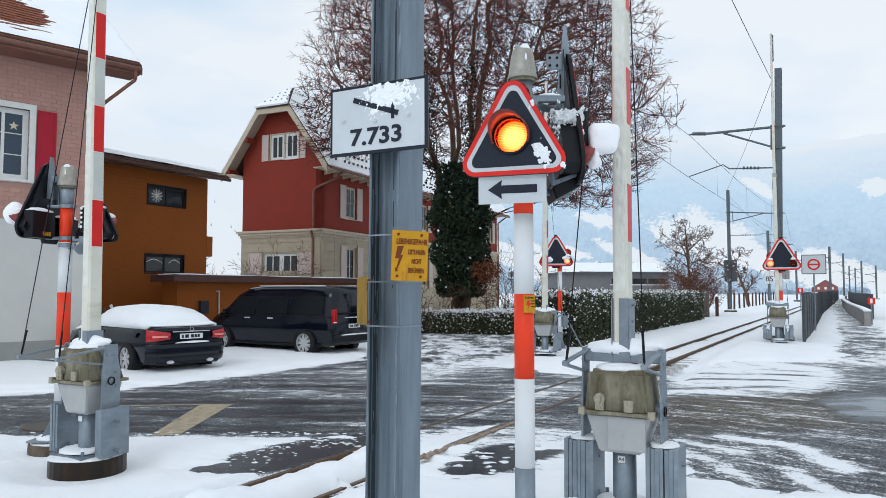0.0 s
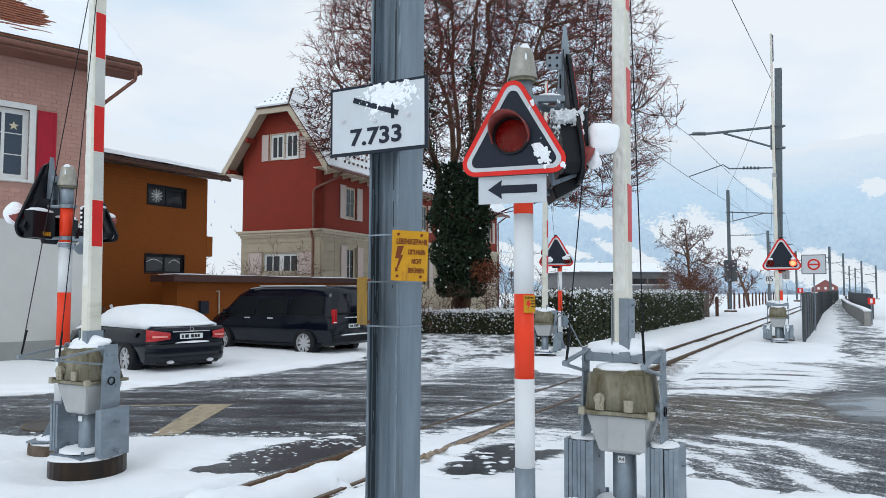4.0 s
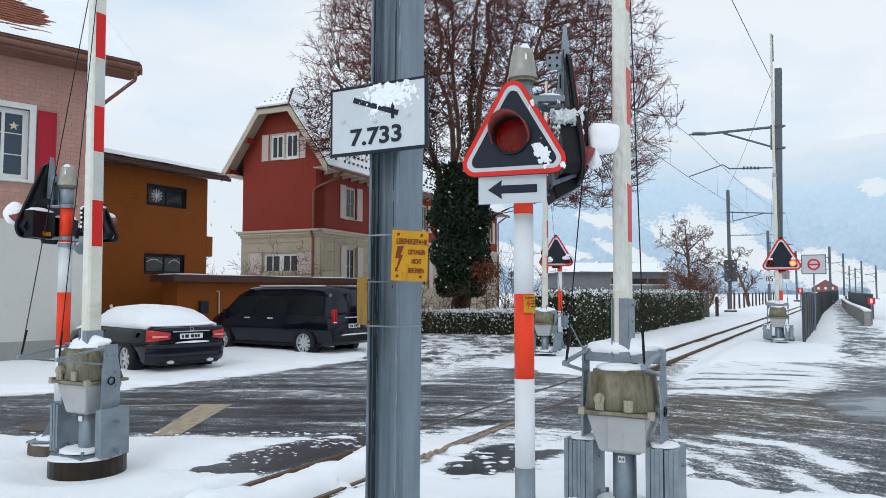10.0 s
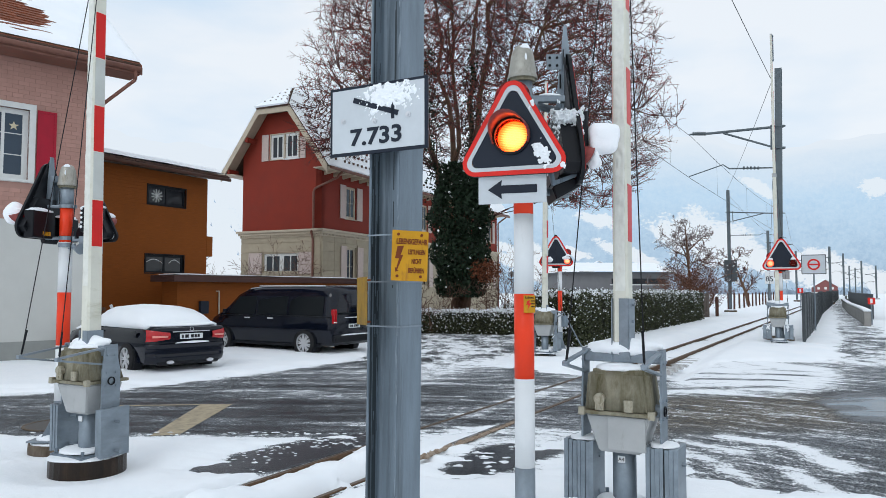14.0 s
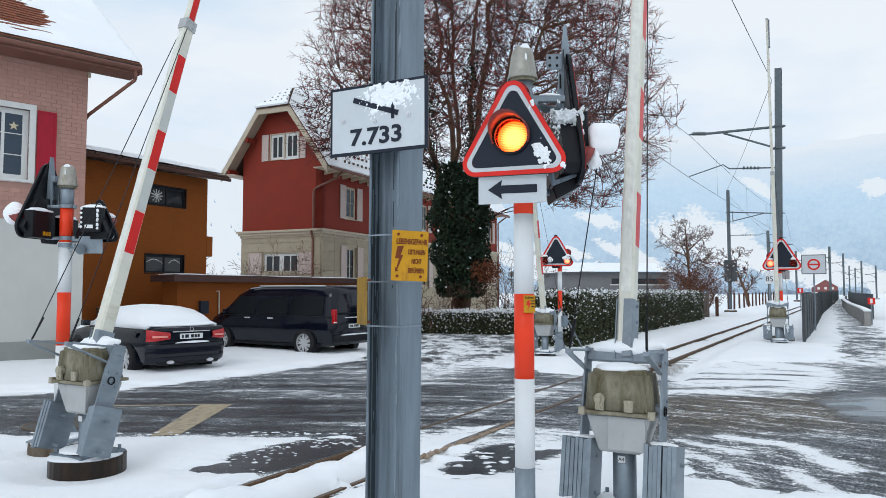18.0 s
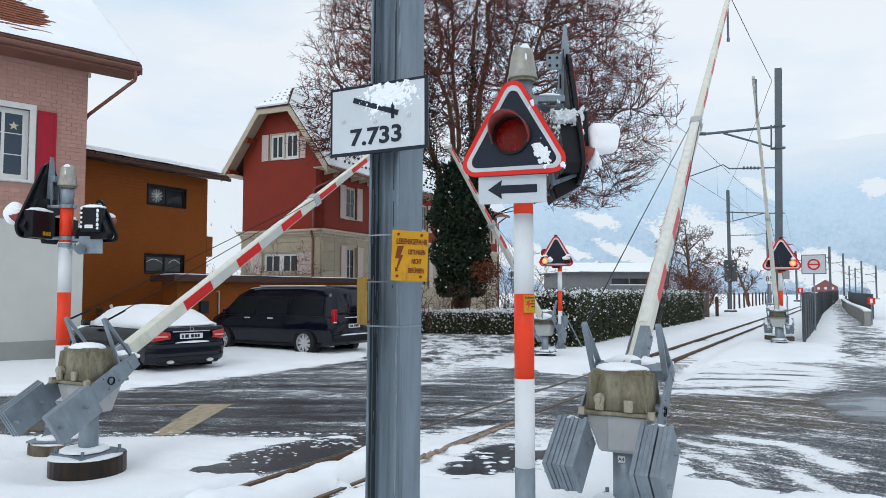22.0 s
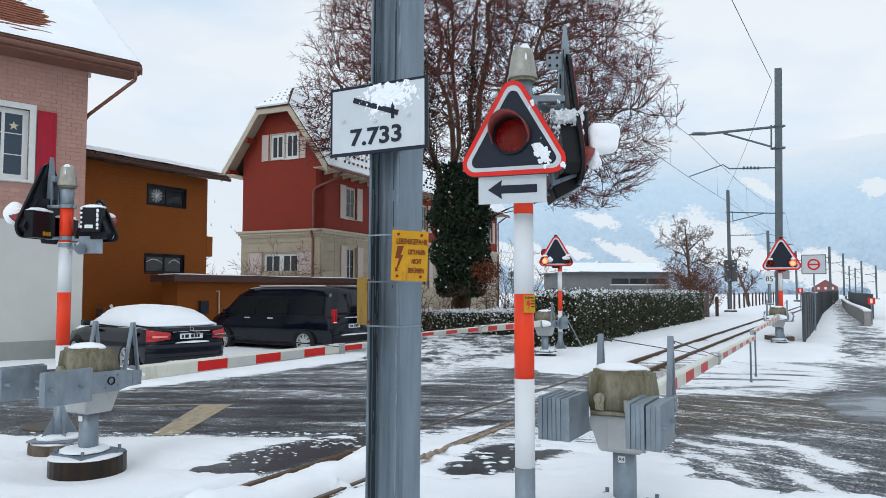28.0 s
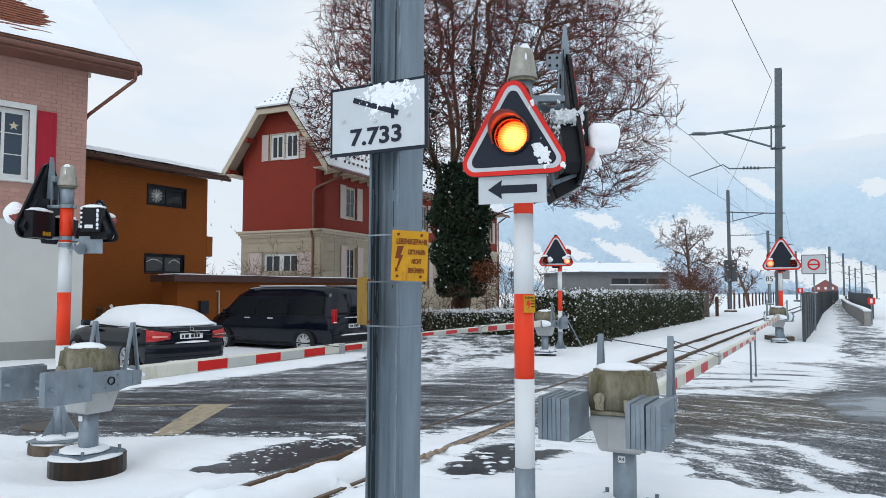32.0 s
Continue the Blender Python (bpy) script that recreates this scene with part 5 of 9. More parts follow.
# the signals on the far side and beside the catenary mast
for loc, turn, phase, lb, extra in (((3.44, 20.81, 0), 4, 0, "striped post with a two-lamp triangular signal beside a hedge", 0),
                                    ((10.95, 22.95, 0), 22, 1, "striped post with a two-lamp triangular signal under a mast", 1)):
    sig = thing("flashing_signal", pose(*loc), lb, "crossing signal", "flashing signals")
    striped_post(sig, 3.0, 0.065, 0.0)
    hx = -0.13 if not extra else -0.02
    pair = [(-0.33, -0.17, 1 - phase), (0.33, -0.17, phase)]
    signal_head(sig, pose(hx, -0.16, 2.82, 0, 0, -turn if not extra else -24), 1.16 if not extra else 1.34, pair, 0.105, GLOW_FAR, deep=0.10)
    clamp(sig, 2.5)
    if not extra:
        bm = bmx()
        blob(bm, (hx - 0.20, -0.30, 2.67), 0.075, 0.09, 0.085, 3, 0.25, 2, False)
        blob(bm, (hx + 0.27, -0.30, 2.72), 0.12, 0.07, 0.055, 6, 0.3, 2, False)
        part("lens_snow", bm, SNOW, sig, "snow packed over the lamps", True)
    bm = bmx()
    for a in range(4):
        prism(bm, [(0.06, 0.0), (0.2, 0.0), (0.06, 0.35)], 0.01, Matrix.Rotation(radians(45 + 90 * a), 4, "Z") @ pose(0, -0.005, 0.06))
    box(bm, -0.25, 0.25, -0.25, 0.25, 0.04, 0.065)
    part("base_plate", bm, GALV, sig)
    if not extra:
        bm = bmx()
        for z in (0.72,):
            box(bm, 0.02, 0.20, -0.12, -0.04, z, z + 0.32, 0.01)
        part("cable_box", bm, GALV_DARK, sig, "small grey cable box")
        bracket(sig, (0.1, 0.05, 1.15), (0.7, 0.2, 0.05), 0.02)

# ================= the near mast with its plates =================
mast = thing("catenary_mast", pose(-0.212, 2.93, 0, 0, 0.42, 0) @ Matrix.Rotation(radians(-34.6), 4, "Z"), "weathered grey steel catenary mast with streaks", "catenary mast", "catenary masts")
a, tf, tw = 0.08, 0.013, 0.004


def beam_section():
    """Half of a wide-flange section with its rounded inner corners; the other half mirrors it."""
    pts = [(-a, -a), (-a + tf, -a), (-a + tf, -tw - 0.015)]
    for i in range(1, 5):
        q = radians(90 * i / 4)
        pts.append((-a + tf + 0.015 - 0.015 * math.cos(q), -tw - 0.015 + 0.015 * math.sin(q)))
    right = [(-x, y) for x, y in pts[::-1]]
    low = pts + right
    return low + [(-x, -y) for x, y in low]


bm = bmx()
section = beam_section()
lo = [bm.verts.new((x, y, -0.3)) for x, y in section]
hi = [bm.verts.new((x, y, 8.5)) for x, y in section]
for i in range(len(section)):
    bm.faces.new((lo[i], lo[(i + 1) % len(section)], hi[(i + 1) % len(section)], hi[i]))
bm.faces.new(lo)
bm.faces.new(hi[::-1])
bmesh.ops.bevel(bm, geom=[q for q in bm.edges if abs(abs(q.verts[0].co.x) - a) < 0.014 and abs(abs(q.verts[0].co.y) - a) < 1e-4 and abs(q.verts[0].co.z - q.verts[1].co.z) > 1], offset=0.0025, segments=2, affect="EDGES")
part("column", bm, GALV_DARK, mast, "streaked grey-blue steel beam")
# Water stains, also put there to darken the mast's shaded recess.
STAIN_AND_SHADE = surface("dark_stain_and_shade", (0.050, 0.062, 0.070), 0.5, 0.1, 0.3, 12, 90, 0.1, stretch=(1, 1, 0.3))


def stain(m, width, amount, seed, label):
    """Water stains that run down a face of the mast and paint its recess's shade."""
    V, F, keep = [], [], []
    nx, nz = 22, 300
    for j in range(nz + 1):
        z = 0.2 + 3.6 * j / nz
        for i in range(nx + 1):
            x = width * i / nx
            v = noise.fractal(Vector((x * 60, z * 0.5, seed)), 0.6, 2.0, 3) + 0.25 * noise.noise(Vector((x * 160, z * 9, seed + 3))) + amount
            keep.append(v > 0)
            V.append((x, 0, z))
    for j in range(nz):
        for i in range(nx):
            q = j * (nx + 1) + i
            if keep[q] and keep[q + 1] and keep[q + nx + 1]:
                F.append((q, q + 1, q + nx + 2, q + nx + 1))
    raw("stain_and_shade", V, F, STAIN_AND_SHADE, mast, label).matrix_local = m


stain(pose(-a + tf + 0.0006, -a + 0.004, 0, 0, 0, 90), 0.058, 0.10, 3, "dark water stain and painted shade inside the flange")
stain(pose(-a + tf + 0.016, -tw - 0.0006, 0), 0.108, -0.40, 8, "faint water stain and painted shade on the web")
# zinc runs down the front edge of the flange
rng_z = random.Random(9)
bm = bmx()
for i in range(70):
    z = rng_z.uniform(0.9, 3.6)
    blob(bm, (a - 0.0065 + rng_z.uniform(-0.004, 0.004), -a, z), rng_z.uniform(0.0015, 0.003), 0.002, rng_z.uniform(0.008, 0.045), i, 0.5, 1, False)
zr = part("zinc_run", bm, GALV, mast, "drips of zinc along the flange edge", True)
zr["kind"] = "stuff"
for z in (2.025, 1.835, 1.655):
    bm = bmx()
    w_ = a
    ring_o = [(-w_ - 0.003, -a - 0.003), (w_ + 0.003, -a - 0.003), (w_ + 0.003, a + 0.003), (-w_ - 0.003, a + 0.003)]
    ring_i = [(-w_, -a), (w_, -a), (w_, a), (-w_, a)]
    ring_plate(bm, ring_o, ring_i, 0.006, pose(0, 0, z, -90, 0, 0))
    part("wire_band", bm, GALV, mast, "bright wire band")

# ================= houses =================


def facing(x, y, dx, dy):
    """A pose whose x runs along a facade from its left end and whose y goes into the house."""
    return Matrix.Translation((x, y, 0)) @ Matrix.Rotation(math.atan2(dy, dx), 4, "Z")


def wall_cells(bm, length, z0, z1, thick, holes, y=0.0):
    """A wall along x with openings through it."""
    xs = sorted({0.0, length, *[h[0] for h in holes], *[h[1] for h in holes]})
    zs = sorted({z0, z1, *[h[2] for h in holes if z0 < h[2] < z1], *[h[3] for h in holes if z0 < h[3] < z1]})
    for a, b in zip(xs, xs[1:]):
        run = None
        for c, d in zip(zs, zs[1:]):
            mx, mz = (a + b) / 2, (c + d) / 2
            if any(h[0] < mx < h[1] and h[2] < mz < h[3] for h in holes):
                continue
            box(bm, a, b, y, y + thick, c, d)
    return bm


def window(parent, x0, x1, z0, z1, frame_mat, glass, sill=True, bars=(2, 3), recess=0.06, fw=0.07, surround=0.0, surround_mat=None, curtain=None):
    """A casement in its opening: frame, glazing bars, panes and sill."""
    w, h = x1 - x0, z1 - z0
    bm = bmx()
    ring_plate(bm, [(x0, z0), (x1, z0), (x1, z1), (x0, z1)], [(x0 + fw, z0 + fw), (x1 - fw, z0 + fw), (x1 - fw, z1 - fw), (x0 + fw, z1 - fw)], 0.06, pose(0, recess, 0))
    win = part("window", bm, frame_mat, parent, "painted timber window")
    cols, rows = bars
    iw = (w - 2 * fw) / cols
    for c in range(cols):
        a, b = x0 + fw + iw * c, x0 + fw + iw * (c + 1)
        bm = bmx()
        s = 0.035
        ring_plate(bm, [(a, z0 + fw), (b, z0 + fw), (b, z1 - fw), (a, z1 - fw)], [(a + s, z0 + fw + s), (b - s, z0 + fw + s), (b - s, z1 - fw - s), (a + s, z1 - fw - s)], 0.045, pose(0, recess + 0.006, 0))
        for r in range(1, rows):
            z = z0 + fw + (h - 2 * fw) * r / rows
            box(bm, a + s, b - s, recess + 0.012, recess + 0.04, z - 0.011, z + 0.011)
        part("sash", bm, frame_mat, win)
        bm = bmx()
        box(bm, a + s, b - s, recess + 0.028, recess + 0.034, z0 + fw + s, z1 - fw - s)
        part("pane", bm, glass, win, "dark glass pane")
        if curtain:
            bm = bmx()
            k = 10
            vs0 = [bm.verts.new((a + (b - a) * i / k, recess + 0.07 + 0.012 * (i % 2), z0 + fw)) for i in range(k + 1)]
            vs1 = [bm.verts.new((a + (b - a) * i / k, recess + 0.07 + 0.012 * (i % 2), z1 - fw)) for i in range(k + 1)]
            for i in range(k):
                bm.faces.new((vs0[i], vs0[i + 1], vs1[i + 1], vs1[i]))
            part("curtain", bm, curtain, win, "pale pleated curtain")
    if sill:
        bm = bmx()
        box(bm, x0 - 0.08, x1 + 0.08, -0.07, recess + 0.02, z0 - 0.06, z0 + 0.004, 0.008)
        part("sill", bm, frame_mat, win)
    if surround:
        bm = bmx()
        g = surround
        ring_plate(bm, [(x0 - g, z0 - g * 0.5), (x1 + g, z0 - g * 0.5), (x1 + g, z1 + g), (x0 - g, z1 + g)], [(x0, z0), (x1, z0), (x1, z1), (x0, z1)], 0.10, pose(0, -0.03, 0))
        part("surround", bm, surround_mat or frame_mat, win, "painted window surround")
    return win


def shutter_leaf(parent, x0, x1, z0, z1, material, slats=0, y=-0.045):
    bm = bmx()
    box(bm, x0, x1, y, y + 0.035, z0, z1, 0.006)
    f = 0.06
    if slats:
        for i in range(slats):
            z = z0 + f + (z1 - z0 - 2 * f) * (i + 0.5) / slats
            box(bm, x0 + f, x1 - f, y - 0.008, y + 0.004, z - 0.014, z + 0.014)
    ring_plate(bm, [(x0, z0), (x1, z0), (x1, z1), (x0, z1)], [(x0 + f, z0 + f), (x1 - f, z0 + f), (x1 - f, z1 - f), (x0 + f, z1 - f)], 0.012, pose(0, y - 0.010, 0))
    return part("shutter_leaf", bm, material, parent, "wooden window shutter")


def snow_sheet(name, parent, along, up, origin, na, nu, thick, bare=(), seed=0, material=None, wob=0.02):
    """A blanket of snow over a roof plane; it thins out to nothing where the tiles show."""
    verts, faces = [], []
    a, u = Vector(along), Vector(up)
    nrm = a.cross(u).normalized()
    if nrm.z < 0:
        nrm = -nrm
    for j in range(nu + 1):
        for i in range(na + 1):
            p = Vector(origin) + a * (i / na) + u * (j / nu)
            k = 1.0
            for (bu, bv, br) in bare:
                d = math.hypot((i / na * a.length - bu), (j / nu * u.length - bv) * 0.8) / br
                d += 0.5 * noise.noise(Vector((i / na * a.length * 1.6, j / nu * u.length * 9, seed)))
                k = min(k, max(-0.6, min(1, (d - 0.75) * 3)))
            edge = min(1, (min(i, na - i) + 0.6) / 1.6, (min(j, nu - j) + 0.6) / 1.6)
            h = thick * k * edge + wob * noise.noise(p * 0.9 + Vector((seed, 0, 0))) * max(0, k)
            verts.append(p + nrm * h)
    for j in range(nu):
        for i in range(na):
            q = j * (na + 1) + i
            faces.append((q, q + 1, q + na + 2, q + na + 1))
    return raw(name, [tuple(v) for v in verts], faces, material or SNOW, parent, "smooth blanket of snow on the roof", True)


# ---- pink house with a snowy roof ----
PH_LEN, PH_DEEP = 9.0, 9.0
ph = thing("house", facing(-9.245 - 0.7165 * PH_LEN, 18.12 - 0.6975 * PH_LEN, 0.7165, 0.6975), "two-storey house, pink painted brick over pale render, snowy roof", "house")
# its right end is at x = 9.0; the camera sees the last two metres
wx0, wx1, wz0, wz1 = 6.60, 7.68, 4.48, 6.22
holes = [(wx0, wx1, wz0, wz1)]
bm = bmx()
wall_cells(bm, PH_LEN, 3.5, 7.55, 0.35, holes)
for dims in ((PH_LEN - 0.35, PH_LEN, 0.35, PH_DEEP), (0, 0.35, 0.35, PH_DEEP), (0.35, PH_LEN - 0.35, PH_DEEP - 0.35, PH_DEEP)):
    part("upper_wall", box(bmx(), *dims, 3.5, 7.55), PINK_JOINT, ph, "pink painted brick wall")
part("upper_wall", bm, PINK_JOINT, ph, "pink painted brick wall")
for dims in ((0, PH_LEN, -0.03, 0.33), (PH_LEN - 0.33, PH_LEN + 0.03, 0.33, PH_DEEP), (0.0, 0.35, 0.33, PH_DEEP), (0.35, PH_LEN - 0.33, PH_DEEP - 0.35, PH_DEEP)):
    part("lower_wall", box(bmx(), *dims, 0.55, 3.5), CREAM, ph, "smooth pale render")
bm = bmx()
box(bm, 0, PH_LEN + 0.05, -0.05, 0.30, -0.3, 0.55)
box(bm, PH_LEN - 0.30, PH_LEN + 0.05, 0.30, PH_DEEP, -0.3, 0.55)
part("plinth", bm, PLINTH, ph, "grey-green plinth")
# painted bricks: those by the corner one by one, the rest joined
brick_me = []
for bw in (0.235, 0.115):
    bm = bmx()
    box(bm, 0, bw, -0.008, -0.0005, 0, 0.097, 0.004)
    me = bpy.data.meshes.new("brick")
    bm.to_mesh(me)
    bm.free()
    me.materials.append(PINK)
    brick_me.append((bw, me))
rest = bmx()
for r_ in range(38):
    z_ = 3.52 + r_ * 0.106
    if z_ > 7.35:
        break
    x_ = PH_LEN
    k_ = r_ % 2
    while x_ > 4.2:
        bw, me = brick_me[1] if (x_ == PH_LEN and k_) else brick_me[0]
        x_ -= bw + 0.009
        if wx0 - 0.16 < x_ + bw and x_ < wx1 + 0.16 and wz0 - 0.14 < z_ + 0.1 and z_ < wz1 + 0.16:
            continue
        if x_ > 7.35:
            share("brick", me, ph, pose(x_, 0, z_))
        else:
            box(rest, x_, x_ + bw, -0.008, -0.0005, z_, z_ + 0.097)
rb = part("brick_field", rest, PINK, ph, "pink painted bricks")
rb["kind"] = "stuff"
win = window(ph, wx0, wx1, wz0, wz1, FRAME_WHITE, BLUE_GLASS, True, (2, 3), 0.10, 0.09, 0.14, FRAME_WHITE, curtain=surface("grey_blue_curtain", (0.12, 0.16, 0.20), 0.9, 0, 0.5, 3, 40, 0.0, stretch=(6, 1, 0.2)))
star = [((0.115 if i % 2 == 0 else 0.05) * math.sin(radians(36 * i)), (0.115 if i % 2 == 0 else 0.05) * math.cos(radians(36 * i))) for i in range(10)]
bm = bmx()
prism(bm, star, 0.006, pose(7.37, 0.115, 5.80))
part("paper_star", bm, surface("straw_star", (0.62, 0.55, 0.38), 0.7), win, "straw-coloured star hanging in the window")
shutter_leaf(ph, wx1 + 0.17, wx1 + 0.60, wz0 - 0.02, wz1 + 0.02, CRIMSON)
shutter_leaf(ph, wx0 - 0.50, wx0 - 0.16, wz0 - 0.02, wz1 + 0.02, CRIMSON)
# roof: eaves 0.8 m out, verge 1.28 m past the end wall
tilt = 0.73
eo, ve = 0.82, 1.06
ridge_y = PH_DEEP / 2
z_e = 7.66
rise = (ridge_y + eo) * tilt
bm = bmx()
for a, b in (((-0.5, -eo, z_e - 0.14), (-0.5, ridge_y, z_e + rise - 0.14)), ((-0.5, PH_DEEP + eo, z_e - 0.14), (-0.5, ridge_y, z_e + rise - 0.14))):
    p = [Vector(a), Vector((PH_LEN + ve, a[1], a[2])), Vector((PH_LEN + ve, b[1], b[2])), Vector(b)]
    lo = [bm.verts.new(v) for v in p]
    hi = [bm.verts.new(v + Vector((0, 0, 0.16))) for v in p]
    bm.faces.new(lo)
    bm.faces.new(hi[::-1])
    for i in range(4):
        bm.faces.new((lo[i], lo[(i + 1) % 4], hi[(i + 1) % 4], hi[i]))
roof = part("roof", bm, TILE_RED, ph, "steep tiled roof under snow")
snow_sheet("roof_snow", ph, (PH_LEN + ve + 0.5, 0, 0), (0, ridge_y + eo - 0.12, rise - 0.09), (-0.5, -eo + 0.12, z_e + 0.11), 90, 46, 0.085, ((7.75, 1.75, 1.05),), 3)
snow_sheet("roof_snow", ph, (PH_LEN + ve + 0.5, 0, 0), (0, -(ridge_y + eo), rise), (-0.5, PH_DEEP + eo, z_e + 0.03), 10, 8, 0.08, (), 4)
# rows of tiles that stand out where the snow has slid off, and along the eaves
bm = bmx()
for r in range(2):
    for i in range(34):
        x = PH_LEN + ve - 0.15 - i * 0.22
        y = -eo - 0.03 + r * 0.16
        box(bm, x - 0.10, x + 0.10, y, y + 0.26, z_e + (y + eo) * tilt + 0.01, z_e + (y + eo) * tilt + 0.06, 0.0)
eaves = part("eaves_tiles", bm, TILE, ph, "dark wet tiles along the eaves")
eaves["kind"] = "stuff"
bm = bmx()
for r in range(16):
    y = -0.25 + r * 0.16
    for i in range(15):
        x = 6.0 + i * 0.24 + (r % 2) * 0.12
        box(bm, -0.115, 0.115, -0.13, 0.10, 0.0, 0.035, 0, Matrix.Translation((x, y, z_e + (y + eo) * tilt + 0.025)) @ Matrix.Rotation(math.atan(tilt) - 0.12, 4, "X"))
rt = part("bare_tiles", bm, TILE_RED, ph, "wet red-brown tiles laid bare")
rt["kind"] = "stuff"
bm = bmx()
box(bm, -0.5, PH_LEN + ve, -eo - 0.04, -eo, z_e - 0.24, z_e - 0.06, 0.01)
part("fascia", bm, BROWN, ph, "brown fascia board")
bm = bmx()
box(bm, -0.5, PH_LEN + ve, -eo, 0.0, z_e - 0.20, z_e - 0.17)
part("soffit", bm, BROWN, ph, "brown boarded soffit")
bm = bmx()
cyl(bm, (-0.5, -eo - 0.09, z_e - 0.10), (PH_LEN + ve - 0.05, -eo - 0.09, z_e - 0.12), 0.075, seg=10)
part("gutter", bm, BROWN, ph, "brown half-round gutter", True)
bm = bmx()
pts = [(PH_LEN + ve - 0.20, -eo - 0.09, z_e - 0.15), (PH_LEN + ve - 0.20, -eo - 0.09, z_e - 0.42), (PH_LEN + ve - 0.30, -eo - 0.05, z_e - 0.52), (PH_LEN + 0.06, 0.10, z_e - 1.30), (PH_LEN + 0.06, 0.45, z_e - 1.42), (PH_LEN + 0.06, 0.45, 0.2)]
for a, b in zip(pts, pts[1:]):
    cyl(bm, a, b, 0.045, seg=10)
part("downpipe", bm, BROWN, ph, "brown downpipe", True)
bm = bmx()
box(bm, PH_LEN - 0.03, PH_LEN + 0.05, -0.07, 0.05, z_e - 0.34, z_e - 0.20, 0.01)
part("corner_bracket", bm, TRIM, ph)

# ---- brown timber house ----
WH_D = Vector((0.5, 0.866))
wh = thing("house", facing(-12.45, 22.72, 0.5, 0.866), "modern brown timber-clad house with a snow-covered low roof", "house")
WL = 6.1
w_up = (3.34, 5.03, 4.92, 5.64)
w_lo = (3.30, 5.00, 2.40, 3.09)
bm = bmx()
wall_cells(bm, WL, 0, 6.2, 0.25, [w_up, w_lo])
box(bm, WL - 0.25, WL, 0.25, 8, 0, 6.2)
box(bm, 0, 0.25, 0.25, 8, 0, 6.2)
box(bm, 0.25, WL - 0.25, 7.75, 8, 0, 6.2)
wall_wh = part("wall", bm, WOOD, wh, "brown boarded wall")
bm = bmx()
box(bm, 0.25, WL - 0.25, 0.9, 0.95, 0, 6.2)
part("inner_wall", bm, surface("dark_room_paint", (0.10, 0.10, 0.105), 0.9), wh)
for (x0, x1, z0, z1) in (w_up, w_lo):
    window(wh, x0, x1, z0, z1, BLACK, GLASS, False, (2, 1), 0.03, 0.05, 0.035, BLACK)
bm = bmx()
for i in range(11):
    a = radians(i * 360 / 11)
    cyl(bm, (3.78, 0.050, 5.28), (3.78 + 0.25 * math.cos(a), 0.050, 5.28 + 0.25 * math.sin(a)), 0.012, 0.022, 4)
part("paper_star", bm, FRAME_WHITE, wh, "white paper star behind the glass")
for cx_, half in ((3.72, 0.36), (4.62, 0.26)):
    bm = bmx()
    for i in range(12):
        k0, k1 = -1 + i / 6, -1 + (i + 1) / 6
        cyl(bm, (cx_ + half * k0, 0.050, 2.78 + 0.14 * (1 - k0 * k0)), (cx_ + half * k1, 0.050, 2.78 + 0.14 * (1 - k1 * k1)), 0.014, seg=5)
    part("window_garland", bm, FRAME_WHITE, wh, "pale arched garland behind the glass")
bm = bmx()
p = [Vector((-0.6, -0.75, 6.14)), Vector((WL + 0.45, -0.75, 6.14)), Vector((WL + 0.45, 9, 7.5)), Vector((-0.6, 9, 7.5))]
lo = [bm.verts.new(v) for v in p]
hi = [bm.verts.new(v + Vector((0, 0, 0.16))) for v in p]
bm.faces.new(lo)
bm.faces.new(hi[::-1])
for i in range(4):
    bm.faces.new((lo[i], lo[(i + 1) % 4], hi[(i + 1) % 4], hi[i]))
part("roof", bm, WOOD_DARK, wh, "low roof with brown eaves")
snow_sheet("roof_snow", wh, (WL + 1.0, 0, 0), (0, 9.6, 1.34), (-0.58, -0.68, 6.30), 24, 20, 0.26, (), 5)
bm = bmx()
cyl(bm, (-0.6, -0.82, 6.17), (WL + 0.42, -0.82, 6.15), 0.065, seg=10)
part("gutter", bm, WOOD_DARK, wh, "dark gutter", True)
bm = bmx()
for i in range(28):
    x = -0.5 + i * 0.25
    box(bm, x, x + 0.2, -0.78, -0.55, 6.26, 6.325)
et = part("eaves_tiles", bm, TILE, wh, "dark tile ends along the eaves")
et["kind"] = "stuff"
for i in range(8):
    x = 0.2 + i * 0.95
    part("snow_guard", cyl(bmx(), (x, -0.2, 6.38), (x, -0.2, 6.47), 0.02, seg=6), WOOD_DARK, wh)
bm = bmx()
box(bm, WL + 0.004, WL + 0.30, -0.02, 1.2, 3.12, 3.92, 0.02)
part("balcony", bm, WOOD, wh, "small boarded balcony")
# each board of the front stands proud of the wall's face
zz = 0.05
while zz < 6.15:
    spans = [(0.0, WL)]
    for h in (w_up, w_lo):
        if h[2] - 0.04 < zz + 0.06 < h[3] + 0.04:
            spans = [(0.0, h[0] - 0.04), (h[1] + 0.04, WL)]
    for a, b in spans:
        part("board", box(bmx(), a, b, -0.010, -0.001, zz, zz + 0.120), WOOD, wh)
    zz += 0.125
bm = bmx()
cyl(bm, (0.52, -0.06, 1.95), (0.52, -0.02, 1.95), 0.10, seg=16)
part("wall_lamp", bm, FRAME_WHITE, wh, "round white wall lamp")
# One black slab paints the side door and the shadow between the houses.
bm = bmx()
box(bm, -0.2, 0.35, -0.05, -0.022, 0.0, 2.6, 0.01)
part("doorway_and_shadow", bm, BLACK, wh, "dark side door and the shadow beside it in one black slab")

